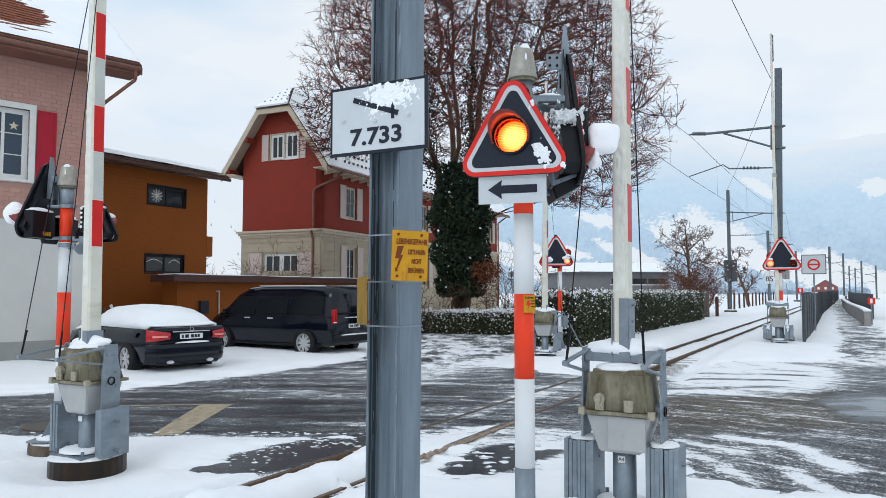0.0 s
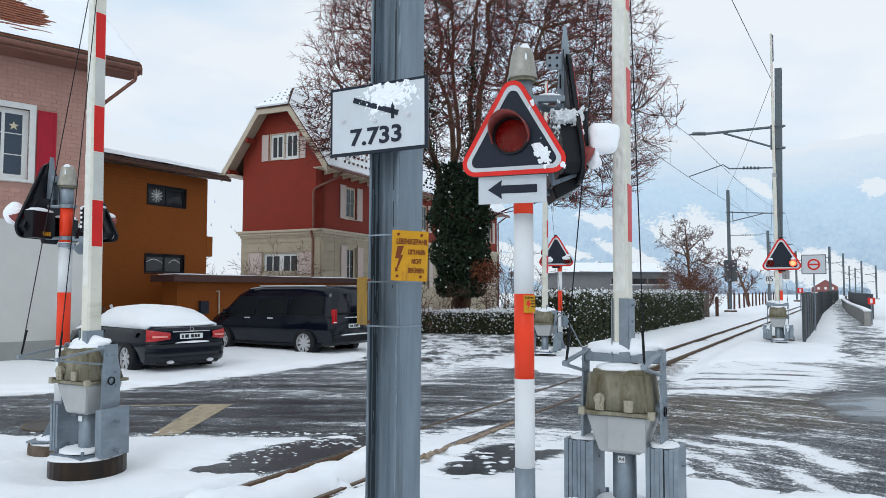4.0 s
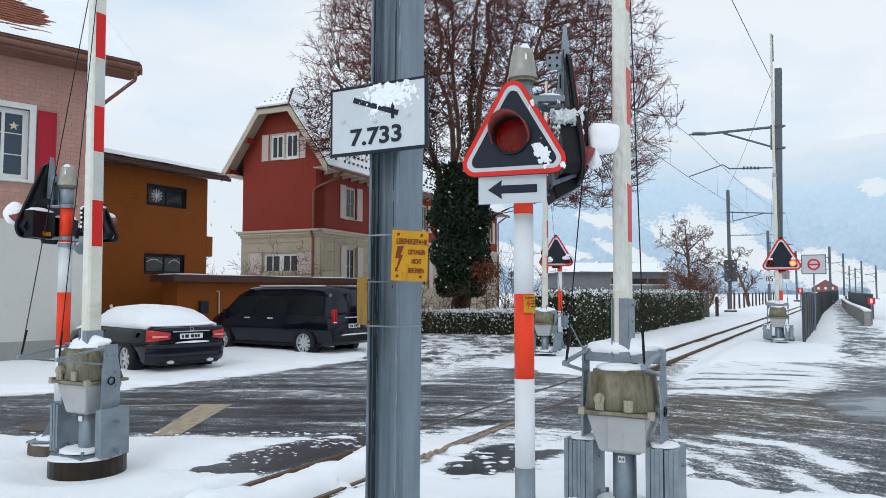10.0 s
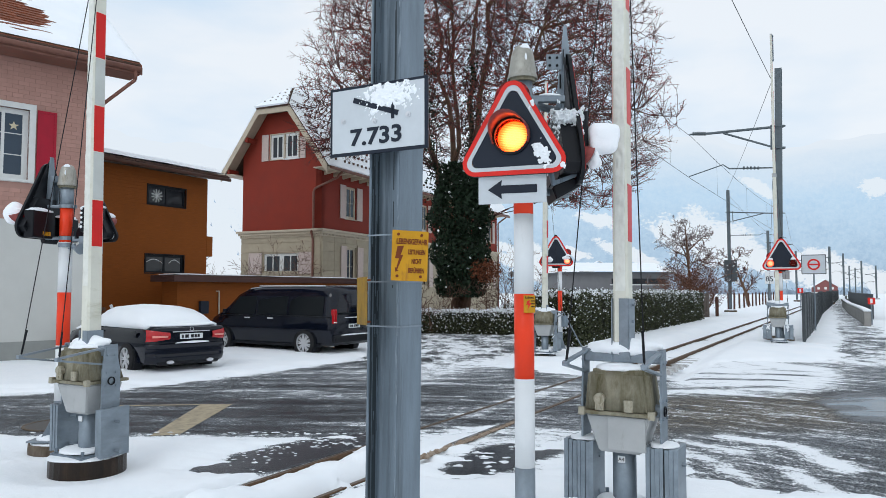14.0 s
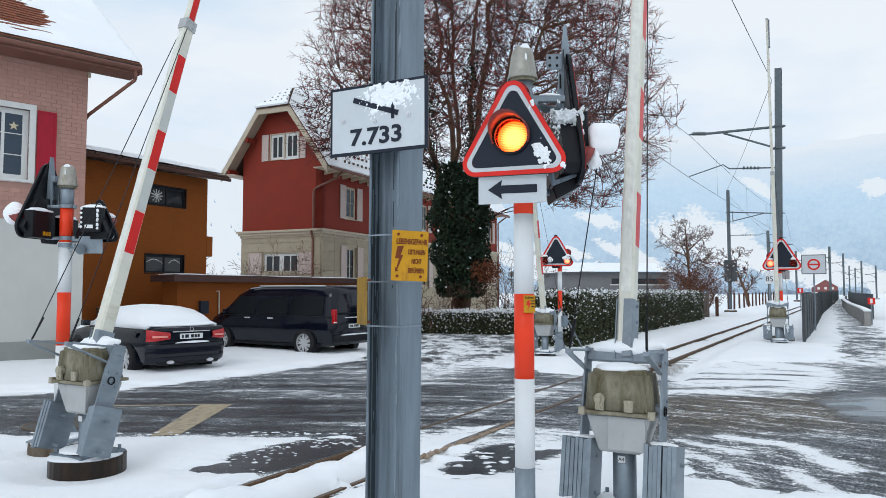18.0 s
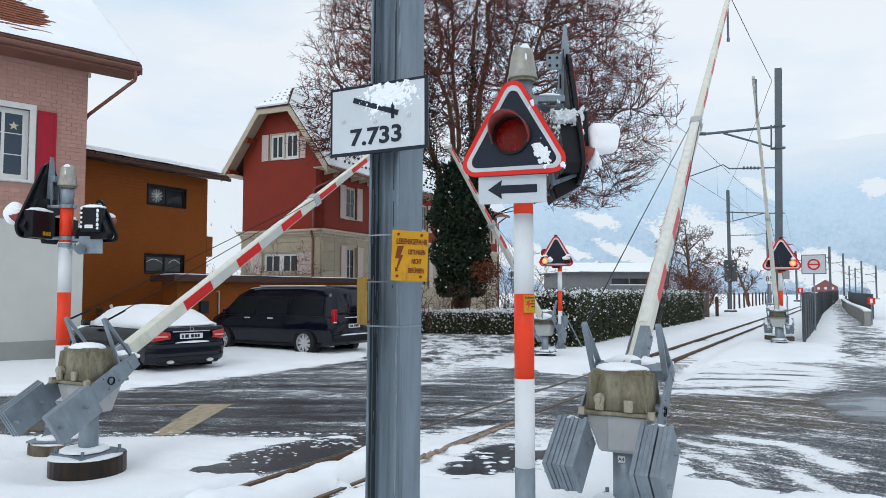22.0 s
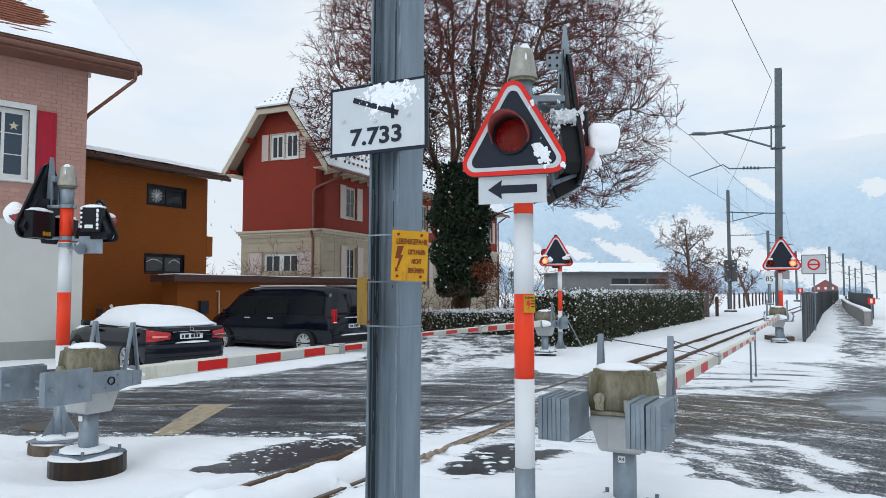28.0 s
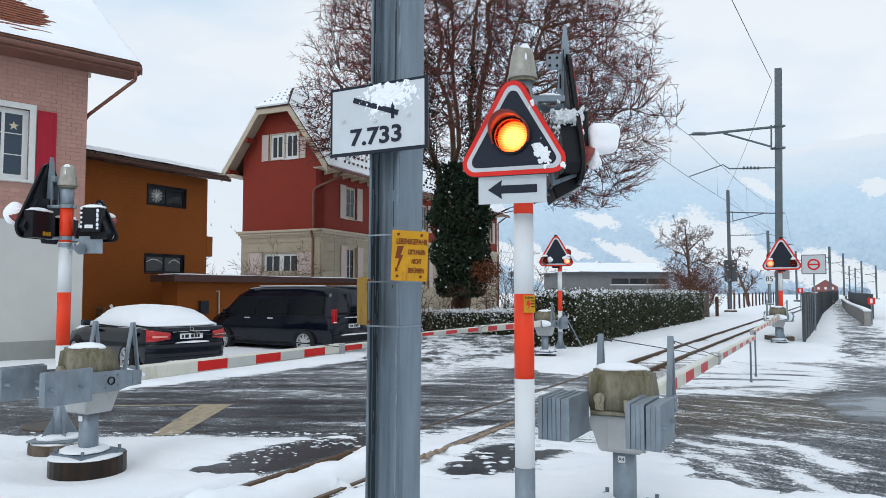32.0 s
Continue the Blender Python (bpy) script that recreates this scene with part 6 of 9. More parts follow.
wp = thing("wood_pile", wh.matrix_world @ pose(1.42, -0.45, 0), "narrow dark wood pile with a snowy board leaning on it", "wood pile")
rng_wp = random.Random(4)
for i in range(22):
    x_, z_ = -0.12 + 0.12 * (i % 3) + rng_wp.uniform(-0.015, 0.015), 0.07 + 0.155 * (i // 3)
    part("log", cyl(bmx(), (x_, -0.2, z_), (x_ + 0.01, 0.2, z_), rng_wp.uniform(0.055, 0.075), seg=9), BARK, wp)
bm = bmx()
box(bm, -0.05, 0.05, -0.012, 0.012, 0.0, 1.45, 0.005, pose(0.72, -0.24, 0.0, 0, -27, 0))
part("board", bm, WOOD_DARK, wp)
bm = bmx()
box(bm, -0.055, 0.055, -0.03, -0.012, 0.05, 1.46, 0.01, pose(0.72, -0.24, 0.0, 0, -27, 0))
part("board_snow", bm, SNOW, wp, "snow along the board", True)

# ---- timber garage ----
ga = thing("garage", facing(-8.59, 22.87, 0.5, 0.866), "long low timber garage with a dark flat roof edge", "garage")
GL = 12.1
bm = bmx()
wall_cells(bm, GL, 0, 2.1, 0.2, [(6.2, 11.4, 0.0, 1.95)])
box(bm, 0, 0.2, 0.2, 0.75, 0, 2.1)
box(bm, 2.2, 2.4, 0.2, 3.1, 0, 2.1)
box(bm, GL - 0.2, GL, 0.2, 3.1, 0, 2.1)
part("wall", bm, WOOD, ga, "brown boarded wall")
zz = 0.05
while zz < 2.05:
    part("board", box(bmx(), 0.0, 6.2 if zz < 1.85 else GL, -0.009, -0.001, zz, zz + 0.112), WOOD, ga)
    zz += 0.117
bm = bmx()
for i in range(18):
    box(bm, 6.2, 11.4, 0.05, 0.09, 0.02 + i * 0.107, 0.02 + i * 0.107 + 0.1)
part("garage_door", bm, WOOD, ga, "ribbed brown garage door")
bm = bmx()
box(bm, -0.45, 2.2, -0.40, 0.75, 2.06, 2.27, 0.01)
box(bm, 2.2, GL + 0.3, -0.40, 3.0, 2.06, 2.27, 0.01)
part("roof", bm, surface("dark_brown_sheet", (0.085, 0.042, 0.036), 0.45, 0.2, 0.15, 3, 40, 0.03), ga, "dark brown roof edge")
snow_sheet("roof_snow", ga, (2.6, 0, 0), (0, 1.02, 0.0), (-0.40, -0.33, 2.272), 10, 5, 0.05, (), 8)
snow_sheet("roof_snow", ga, (GL - 1.94, 0, 0), (0, 3.28, 0.0), (2.2, -0.33, 2.272), 40, 10, 0.05, (), 9)
bm = bmx()
box(bm, 0.86, 1.20, -0.13, -0.02, 1.0, 1.42, 0.01)
part("mailbox", bm, NAVY, ga, "dark mailbox on the wall")
bm = bmx()
cyl(bm, (1.70, -0.06, 0.0), (1.70, -0.06, 1.75), 0.025, seg=8)
cyl(bm, (1.70, -0.06, 1.75), (1.58, -0.06, 1.75), 0.02, seg=8)
part("pipe", bm, TRIM, ga, "thin wooden-coloured pipe")

# ---- red house with a half-hipped gable ----
rh = thing("house", facing(-10.87, 38.15, 0.9075, -0.42), "tall brick-red house over a buff stone storey, half-hipped snowy roof", "house")
FW, SL = 5.12, 25.6          # front width, side length; the side runs from the right end away
gw = (1.80, 3.70, 8.66, 10.08)
lw = (1.50, 3.75, 2.65, 3.70)
part("front_wall", wall_cells(bmx(), FW, 4.9, 8.2, 0.35, []), RED_WALL, rh, "brick-red rendered wall")
hw, ez, sl = FW / 2, 8.2, 1.37
# gable above the eaves, with the window through it
def gable_x(z):
    return max(0.0, (z - 9.02) / sl)


for q in ([(0, 8.2), (FW, 8.2), (FW, 8.66), (0, 8.66)],
          [(0, 8.66), (gw[0], 8.66), (gw[0], 10.08), (gable_x(10.08), 10.08), (0, 9.02)],
          [(gw[1], 8.66), (FW, 8.66), (FW, 9.02), (FW - gable_x(10.08), 10.08), (gw[1], 10.08)],
          [(gable_x(10.08), 10.08), (FW - gable_x(10.08), 10.08), (FW - gable_x(11.2), 11.2), (gable_x(11.2), 11.2)]):
    part("front_wall", prism(bmx(), q, 0.35), RED_WALL, rh, "brick-red rendered gable wall")
bm = bmx()
side_up = [(2.30, 3.30, 5.65, 7.40), (11.3, 12.3, 5.65, 7.40), (18.0, 19.0, 5.65, 7.40), (23.4, 24.4, 5.65, 7.4)]
side_lo = [(2.30, 3.30, 2.0, 4.10), (11.3, 12.3, 2.0, 4.10), (18.0, 19.0, 2.0, 4.1), (23.4, 24.4, 2.0, 4.1)]
SIDE = pose(FW, 0, 0) @ Matrix.Rotation(radians(90), 4, "Z")
wall_cells(bm, SL, 4.9, 8.2, 0.35, side_up)
bmesh.ops.transform(bm, matrix=SIDE, verts=bm.verts)
part("side_wall", bm, RED_WALL, rh, "brick-red rendered side wall")
bm = bmx()
box(bm, 0, 0.35, 0.35, SL, 0, 8.2)
box(bm, 0.35, FW - 0.35, SL - 0.35, SL, 0, 8.2)
part("back_wall", bm, RED_WALL, rh)
bm = bmx()
wall_cells(bm, FW, 0, 4.75, 0.40, [lw], -0.04)
part("stone_wall_front", bm, STONE, rh, "buff stone storey")
bm = bmx()
wall_cells(bm, SL, 0, 4.75, 0.40, side_lo, -0.04)
bmesh.ops.transform(bm, matrix=SIDE, verts=bm.verts)
part("stone_wall_side", bm, STONE, rh, "buff stone storey")
# courses of stone with recessed joints
for nm, mtx, ln, hs in (("front", None, FW, [lw]), ("side", SIDE, SL, side_lo)):
    for k in range(9):
        z0 = 0.35 + k * 0.49
        spans, x = [], 0.0
        for h in sorted(hs):
            if h[2] - 0.1 < z0 + 0.24 < h[3] + 0.1:
                spans.append((x, h[0] - 0.12))
                x = h[1] + 0.12
        spans.append((x, ln))
        for a, b in spans:
            step, q = (1.1, a) if nm == "side" else (2.6, a)
            while q < b - 0.05:
                e = min(b, q + step)
                st_ = part("stone_block", box(bmx(), q + (0.012 if nm == "side" else 0.0), e - (0.012 if nm == "side" else 0.0), -0.072, -0.04, z0, z0 + 0.463), STONE, rh)
                if mtx:
                    st_.matrix_local = mtx
                q = e
bm = bmx()
for z0, z1, o in ((4.55, 4.68, 0.07), (4.68, 4.80, 0.14), (4.80, 4.92, 0.22)):
    box(bm, -o, FW + o, -0.05 - o, 0.1, z0, z1, 0.01)
    box(bm, FW - 0.1, FW + 0.05 + o, -0.05 - o, SL, z0, z1, 0.01)
for i in range(40):
    box(bm, i * 0.13, i * 0.13 + 0.065, -0.17, -0.1, 4.60, 4.68)
for i in range(190):
    box(bm, FW + 0.1, FW + 0.17, i * 0.13, i * 0.13 + 0.065, 4.60, 4.68)
part("cornice", bm, TRIM, rh, "pale dentilled stone cornice")
window(rh, 1.85, 2.70, 8.70, 10.03, FRAME_WHITE, GLASS, False, (2, 1), 0.03, 0.09, 0.06, TRIM)
window(rh, 2.80, 3.65, 8.70, 10.03, FRAME_WHITE, GLASS, True, (2, 1), 0.03, 0.09, 0.06, TRIM)
shutter_leaf(rh, 1.28, 1.72, 8.66, 10.08, SHUTTER_PALE, 9)
shutter_leaf(rh, 3.76, 4.12, 8.66, 10.08, SHUTTER_PALE, 9)
window(rh, 1.50, 2.62, 2.65, 3.70, FRAME_WHITE, GLASS, False, (2, 1), 0.03, 0.10)
window(rh, 2.63, 3.75, 2.65, 3.70, FRAME_WHITE, GLASS, True, (2, 1), 0.03, 0.10)
shutter_leaf(rh, 0.55, 1.42, 2.62, 3.74, SHUTTER_PALE, 0, -0.11)
shutter_leaf(rh, 3.82, 4.72, 2.62, 3.74, SHUTTER_PALE, 0, -0.11)
for holes_, base_y in ((side_up, 0.0), (side_lo, -0.04)):
    for (x0, x1, z0, z1) in holes_:
        wn_ = window(rh, x0, x1, z0, z1, TRIM, GLASS, True, (2, 2), 0.05, 0.10)
        wn_.matrix_local = SIDE
        for q in ((x0 - 0.62, x0 - 0.06), (x1 + 0.06, x1 + 0.62)):
            lf = shutter_leaf(rh, q[0], q[1], z0 - 0.03, z1 + 0.03, SHUTTER_PALE, 16, -0.05 + base_y * 2)
            lf.matrix_local = SIDE
# roof: two long slopes and the half hip over the front
oe, of = 0.85, 0.75            # eaves and gable overhang
zf = 7.95                      # foot of the slopes
half_w = hw + oe
ztop, zhip = zf + half_w * sl, 11.35
hip_half = (ztop - zhip) / sl
back = 1.6                     # how far the hip leans back


def slab(bm, pts, thick):
    p = [Vector(v) for v in pts]
    n = (p[1] - p[0]).cross(p[2] - p[0]).normalized()
    if n.z < 0:
        n = -n
    lo = [bm.verts.new(v) for v in p]
    hi = [bm.verts.new(v + n * thick) for v in p]
    bm.faces.new(lo)
    bm.faces.new(hi[::-1])
    k = len(p)
    for i in range(k):
        bm.faces.new((lo[i], lo[(i + 1) % k], hi[(i + 1) % k], hi[i]))


right_slope = [(hw + half_w, -of, zf), (hw + half_w, SL + 0.6, zf), (hw, SL + 0.6, ztop), (hw, -of + back, ztop), (hw + hip_half, -of, zhip)]
left_slope = [(hw - half_w, -of, zf), (hw - half_w, SL + 0.6, zf), (hw, SL + 0.6, ztop), (hw, -of + back, ztop), (hw - hip_half, -of, zhip)]
hip = [(hw - hip_half - 0.1, -of - 0.1, zhip - 0.08), (hw + hip_half + 0.1, -of - 0.1, zhip - 0.08), (hw, -of + back, ztop)]
bm = bmx()
for pts in (right_slope, left_slope, hip):
    slab(bm, pts, 0.10)
part("roof", bm, TILE, rh, "dark tiled roof")
bm = bmx()
for pts, lift in ((right_slope, 0.0), (left_slope, 0.0), (hip, 0.0)):
    p = [Vector(v) for v in pts]
    c = sum(p, Vector()) / len(p)
    n = (p[1] - p[0]).cross(p[2] - p[0]).normalized()
    if n.z < 0:
        n = -n
    slab(bm, [v + (c - v).normalized() * (-0.04 if pts is hip else 0.0) + n * 0.105 for v in p], 0.09 if pts is hip else 0.06)
part("roof_snow", bm, SNOW, rh, "thin snow through which tiles show")
# dark tile tips that poke through the snow
bm = bmx()
random.seed(11)
for j in range(9):
    for i in range(26):
        t_, u_ = (i + (j % 2) * 0.5) / 26.0, (j + 0.7) / 9.6
        y = -of + 0.5 + t_ * 11
        x = hw + half_w - u_ * half_w
        z = zf + u_ * half_w * sl
        if random.random() < 0.8 and (z < zhip or y > 1.6):
            box(bm, x + 0.06, x + 0.16, y, y + 0.07, z + 0.15, z + 0.27)
for j in range(4):
    for i in range(5 - j):
        u_ = (j + 0.6) / 4.5
        y = -of + back * u_
        x = hw - hip_half * (1 - u_) + i * 0.36 + 0.1
        box(bm, x, x + 0.07, y - 0.08, y, zhip + u_ * (ztop - zhip) + 0.14, zhip + u_ * (ztop - zhip) + 0.24)
tt = part("tile_tips", bm, TILE, rh, "dark tile tips in the snow")
tt["kind"] = "stuff"
# barge boards, purlin ends and pale soffit
bm = bmx()
for sgn in (-1, 1):
    a, b = Vector((hw + sgn * half_w, -of - 0.02, zf)), Vector((hw + sgn * hip_half, -of - 0.02, zhip))
    for dz0, dz1, y0, y1 in ((-0.34, 0.10, -0.05, 0.0),):
        q = [(a.x, a.z + dz0), (b.x, b.z + dz0), (b.x, b.z + dz1), (a.x, a.z + dz1)]
        prism(bm, q if sgn > 0 else q[::-1], 0.07, pose(0, -of - 0.05, 0))
q = [(hw - hip_half, zhip - 0.34), (hw + hip_half, zhip - 0.34), (hw + hip_half, zhip - 0.06), (hw - hip_half, zhip - 0.06)]
prism(bm, q, 0.07, pose(0, -of - 0.05, 0))
part("barge_board", bm, TRIM, rh, "cream barge boards")
bm = bmx()
for sgn in (-1, 1):
    q = [(hw + sgn * half_w, zf - 0.02), (hw + sgn * hip_half, zhip - 0.02), (hw + sgn * hip_half, zhip - 0.06), (hw + sgn * half_w, zf - 0.06)]
    prism(bm, q if sgn < 0 else q[::-1], of, pose(0, -of, 0))
box(bm, hw - hip_half, hw + hip_half, -of, 0, zhip - 0.12, zhip - 0.08)
part("gable_soffit", bm, TRIM, rh, "pale boarded soffit")
for sgn in (-1, 1):
    for u_ in (0.14, 0.62):
        x = hw + sgn * (half_w - (half_w - hip_half) * u_)
        z = zf + (zhip - zf) * u_
        bm = bmx()
        box(bm, x - 0.09 - sgn * 0.1, x + 0.09 - sgn * 0.1, -of + 0.02, 0.0, z - 0.42, z - 0.18, 0.01)
        part("purlin_end", bm, RED_WALL, rh, "red-painted purlin end")
for i in range(30):
    bm = bmx()
    prism(bm, [(0, 0), (0.72, 0), (0.72, -0.10), (0.0, -0.22)], 0.12, Matrix.Translation((FW, 0.2 + i * 0.85, zf)))
    part("rafter_end", bm, TRIM, rh)
bm = bmx()
box(bm, FW, FW + oe + 0.02, -of, SL + 0.6, zf - 0.02, zf + 0.03)
box(bm, -oe, 0, -of, SL + 0.6, zf - 0.02, zf + 0.03)
part("eaves_soffit", bm, TRIM, rh)
bm = bmx()
cyl(bm, (FW + oe + 0.06, -of + 0.2, zf + 0.0), (FW + oe + 0.06, SL + 0.6, zf - 0.05), 0.08, seg=8)
part("gutter", bm, BROWN, rh, "brown gutter")
for y_, xx in ((0.35, FW - 0.45), (SL - 0.25, FW + 0.12)):
    bm = bmx()
    if y_ < 1:
        pts = [(FW + oe, 0.6, zf - 0.05), (FW + oe - 0.1, 0.3, zf - 0.4), (FW - 0.35, -0.10, zf - 0.95), (FW - 0.42, -0.12, zf - 1.1), (FW - 0.42, -0.12, 4.92), (FW - 0.42, -0.30, 4.75), (FW - 0.42, -0.14, 4.4), (FW - 0.42, -0.14, 0.2)]
    else:
        pts = [(FW + oe, SL, zf - 0.1), (FW + 0.15, SL - 0.1, zf - 0.6), (FW + 0.15, SL - 0.1, 0.2)]
    for a, b in zip(pts, pts[1:]):
        cyl(bm, a, b, 0.06, seg=8)
    part("downpipe", bm, BROWN, rh, "brown downpipe")

# ---- low grey hall with a snow roof, far behind the hedge ----
hall = thing("hall", facing(15.2, 88, 1, 0.12), "long low grey hall with a snow-covered roof", "hall")
bm = bmx()
box(bm, 0, 13.5, 0, 10, 0, 3.9, 0.02)
part("wall", bm, surface("grey_hall_boards", (0.165, 0.165, 0.17), 0.8, 0, 0.15, 1, 20, 0.1), hall, "grey boarded wall")
bm = bmx()
prism(bm, [(-0.6, 3.85), (14.1, 3.85), (14.1, 4.0), (-0.6, 4.0)], 11, pose(0, -0.6, 0))
part("roof", bm, FENCE_GREY, hall)
snow_sheet("roof_snow", hall, (14.7, 0, 0), (0, 6.5, 1.35), (-0.6, -0.6, 4.0), 12, 8, 0.2, (), 8)
for x in (6.0, 8.4, 10.8):
    bm = bmx()
    box(bm, x, x + 2.2, -0.06, 0, 2.5, 3.2)
    part("window_strip", bm, GLASS, hall, "dark strip window")
bm = bmx()
box(bm, 5.8, 14, -0.1, -0.02, 2.35, 2.48)
part("white_rail", bm, FRAME_WHITE, hall)

# ================= cars =================


def loft(bm, stations):
    """A shell through half cross-sections (y, z), mirrored, at given x."""
    rows = []
    for x, half in stations:
        pts = half + [(-y, z) for y, z in half[::-1] if y > 1e-6]
        rows.append([bm.verts.new((x, y, z)) for y, z in pts])
    k = len(rows[0])
    for a, b in zip(rows, rows[1:]):
        for i in range(k - 1):
            bm.faces.new((a[i], a[i + 1], b[i + 1], b[i]))
        bm.faces.new((a[k - 1], a[0], b[0], b[k - 1]))
    bm.faces.new(rows[0])
    bm.faces.new(rows[-1][::-1])
    return bm


def wheel(parent, x, y, r, w, spokes=7):
    side = 1 if y > 0 else -1
    bm = bmx()
    pr = [(r * 0.74, -w / 2), (r * 0.93, -w / 2), (r, -w / 2 + 0.03), (r, w / 2 - 0.03), (r * 0.93, w / 2), (r * 0.74, w / 2)]
    prev, first = None, None
    for i in range(33):
        a = 2 * math.pi * i / 32
        cur = first if i == 32 else [bm.verts.new((x + q * math.cos(a), y + t_, r + q * math.sin(a))) for q, t_ in pr]
        first = first or cur
        if prev:
            for j in range(len(pr) - 1):
                bm.faces.new((prev[j], prev[j + 1], cur[j + 1], cur[j]))
        prev = cur
    wh_ = part("wheel", bm, TYRE, parent, "black tyre", True)
    bm = bmx()
    ring_plate(bm, [(x + r * 0.76 * math.cos(2 * math.pi * i / 28), r + r * 0.76 * math.sin(2 * math.pi * i / 28)) for i in range(28)],
               [(x + r * 0.69 * math.cos(2 * math.pi * i / 28), r + r * 0.69 * math.sin(2 * math.pi * i / 28)) for i in range(28)], 0.06, pose(0, y + side * (w / 2 - 0.04) - 0.03, 0))
    for i in range(spokes):
        a = 2 * math.pi * i / spokes
        for off in (-0.13, 0.13):
            spoke = Matrix.Translation((x, y + side * (w / 2 - 0.035), r)) @ Matrix.Rotation(-a - off, 4, "Y")
            prism(bm, [(0.03, -0.020), (r * 0.71, -0.013), (r * 0.71, 0.013), (0.03, 0.020)], 0.018, spoke @ pose(0, -0.009, 0))
    cyl(bm, (x, y + side * (w / 2 - 0.06), r), (x, y + side * (w / 2 - 0.01), r), 0.055, seg=12)
    part("rim", bm, RIM, wh_, "silver alloy rim")
    bm = bmx()
    cyl(bm, (x, y - 0.02, r), (x, y + side * (w / 2 - 0.09), r), r * 0.66, seg=20)
    part("brake_disc", bm, BLACK, wh_)


def number_plate(parent, m, w=0.5, h=0.11):
    p = part("number_plate", box(bmx(), -w / 2, w / 2, 0, 0.008, -h / 2, h / 2, 0.003), WHITE, parent, "white plate with dark bars")
    p.matrix_local = m
    for a, b in ((-0.21, -0.17), (-0.14, -0.06), (-0.01, 0.05), (0.065, 0.115), (0.13, 0.18)):
        part("plate_bar", box(bmx(), a * w / 0.5, b * w / 0.5, -0.002, 0, -h * 0.3, h * 0.3), BLACK, p)


def half_section(w, zl, zm, zb, zt, crown=0.02):
    return [(0.0, zl), (w * 0.80, zl), (w * 0.965, zl + 0.07), (w, zm), (w * 0.985, (zm + zb) / 2 + 0.03), (w * 0.94, zb), (w * 0.80, zt - 0.01), (w * 0.4, zt + crown * 0.7), (0.0, zt + crown)]


def make_coupe():
    c = thing("car", pose(-6.16, 15.90, 0.0, 0, 0, 0) @ heading(-0.74, 0.67), "black two-door coupe with snow on its roof and bonnet", "car", "parked cars")
    body = [(-1.00, half_section(0.70, 0.36, 0.55, 0.82, 0.90)), (-0.95, half_section(0.82, 0.26, 0.58, 0.92, 1.00)), (-0.70, half_section(0.875, 0.22, 0.60, 0.95, 1.035)),
            (-0.36, half_section(0.895, 0.20, 0.60, 0.96, 1.03)), (0.0, half_section(0.90, 0.20, 0.60, 0.955, 1.02)), (0.4, half_section(0.895, 0.19, 0.60, 0.95, 1.0)), (1.4, half_section(0.89, 0.18, 0.60, 0.93, 0.98)),
            (2.4, half_section(0.89, 0.18, 0.58, 0.90, 0.96)), (2.9, half_section(0.885, 0.19, 0.56, 0.85, 0.91)), (3.3, half_section(0.86, 0.20, 0.54, 0.79, 0.84)),
            (3.58, half_section(0.78, 0.22, 0.50, 0.68, 0.74)), (3.70, half_section(0.60, 0.30, 0.48, 0.60, 0.64))]
    part("body", loft(bmx(), body), CAR_BLACK, c, "glossy black bodywork", True)
    green = []
    for x, zt, w in ((-0.62, 1.05, 0.66), (-0.30, 1.20, 0.64), (0.15, 1.32, 0.62), (0.75, 1.385, 0.60), (1.25, 1.385, 0.60), (1.65, 1.30, 0.61), (2.05, 1.14, 0.64), (2.45, 0.98, 0.68)):
        zt = max(zt, 0.99)
        k = (zt - 0.97) / 0.42
        green.append((x, [(0, 0.95), (0.80, 0.95), (0.80 - 0.10 * k, 0.97 + (zt - 0.97) * 0.45), (w, zt - 0.03), (w * 0.5, zt), (0, zt + 0.01)]))
    part("cabin", loft(bmx(), green), CAR_GLASS, c, "dark windows", True)
    snow = []
    for x, half in green:
        snow.append((x - 0.02, [(0, 0.96)] + [(y + 0.045 * (1 if i > 1 else 0.4), z + 0.055 * min(1, i / 3)) for i, (y, z) in enumerate(half) if i > 0 and y > 0] + [(0, half[-1][1] + 0.07)]))
    part("roof_snow", loft(bmx(), snow), SNOW, c, "thick snow over roof and windows", True)
    bm = bmx()
    blob(bm, (3.0, 0, 0.86), 0.72, 0.80, 0.13, 3, 0.08, 3)
    part("bonnet_snow", bm, SNOW, c, "snow on the bonnet", True)
    bm = bmx()
    blob(bm, (-0.66, 0, 1.03), 0.30, 0.74, 0.07, 6, 0.10, 3)
    part("boot_snow", bm, SNOW, c, "snow on the boot lid", True)
    bm = bmx()
    blob(bm, (-1.02, -0.05, 0.675), 0.07, 0.40, 0.035, 8, 0.2, 3)
    part("bumper_snow", bm, SNOW, c, "snow on the bumper", True)
    def tail(y, out=0.0):
        """How far back the tail reaches, from side to side."""
        return -1.03 - out + 0.22 * (abs(y) / 0.90) ** 8

    def wrap(bm, rows, y0, y1, cuts=16):
        """A skin round the tail; rows: height at y0, height at y1, how far out."""
        prev = None
        for za, zb, out in rows:
            cur = []
            for i in range(cuts + 1):
                k = i / cuts
                yy = y0 + (y1 - y0) * k
                cur.append(bm.verts.new((tail(yy, out), yy, za + (zb - za) * k)))
            if prev:
                for i in range(cuts):
                    bm.faces.new((prev[i], prev[i + 1], cur[i + 1], cur[i]))
            prev = cur
        return bm

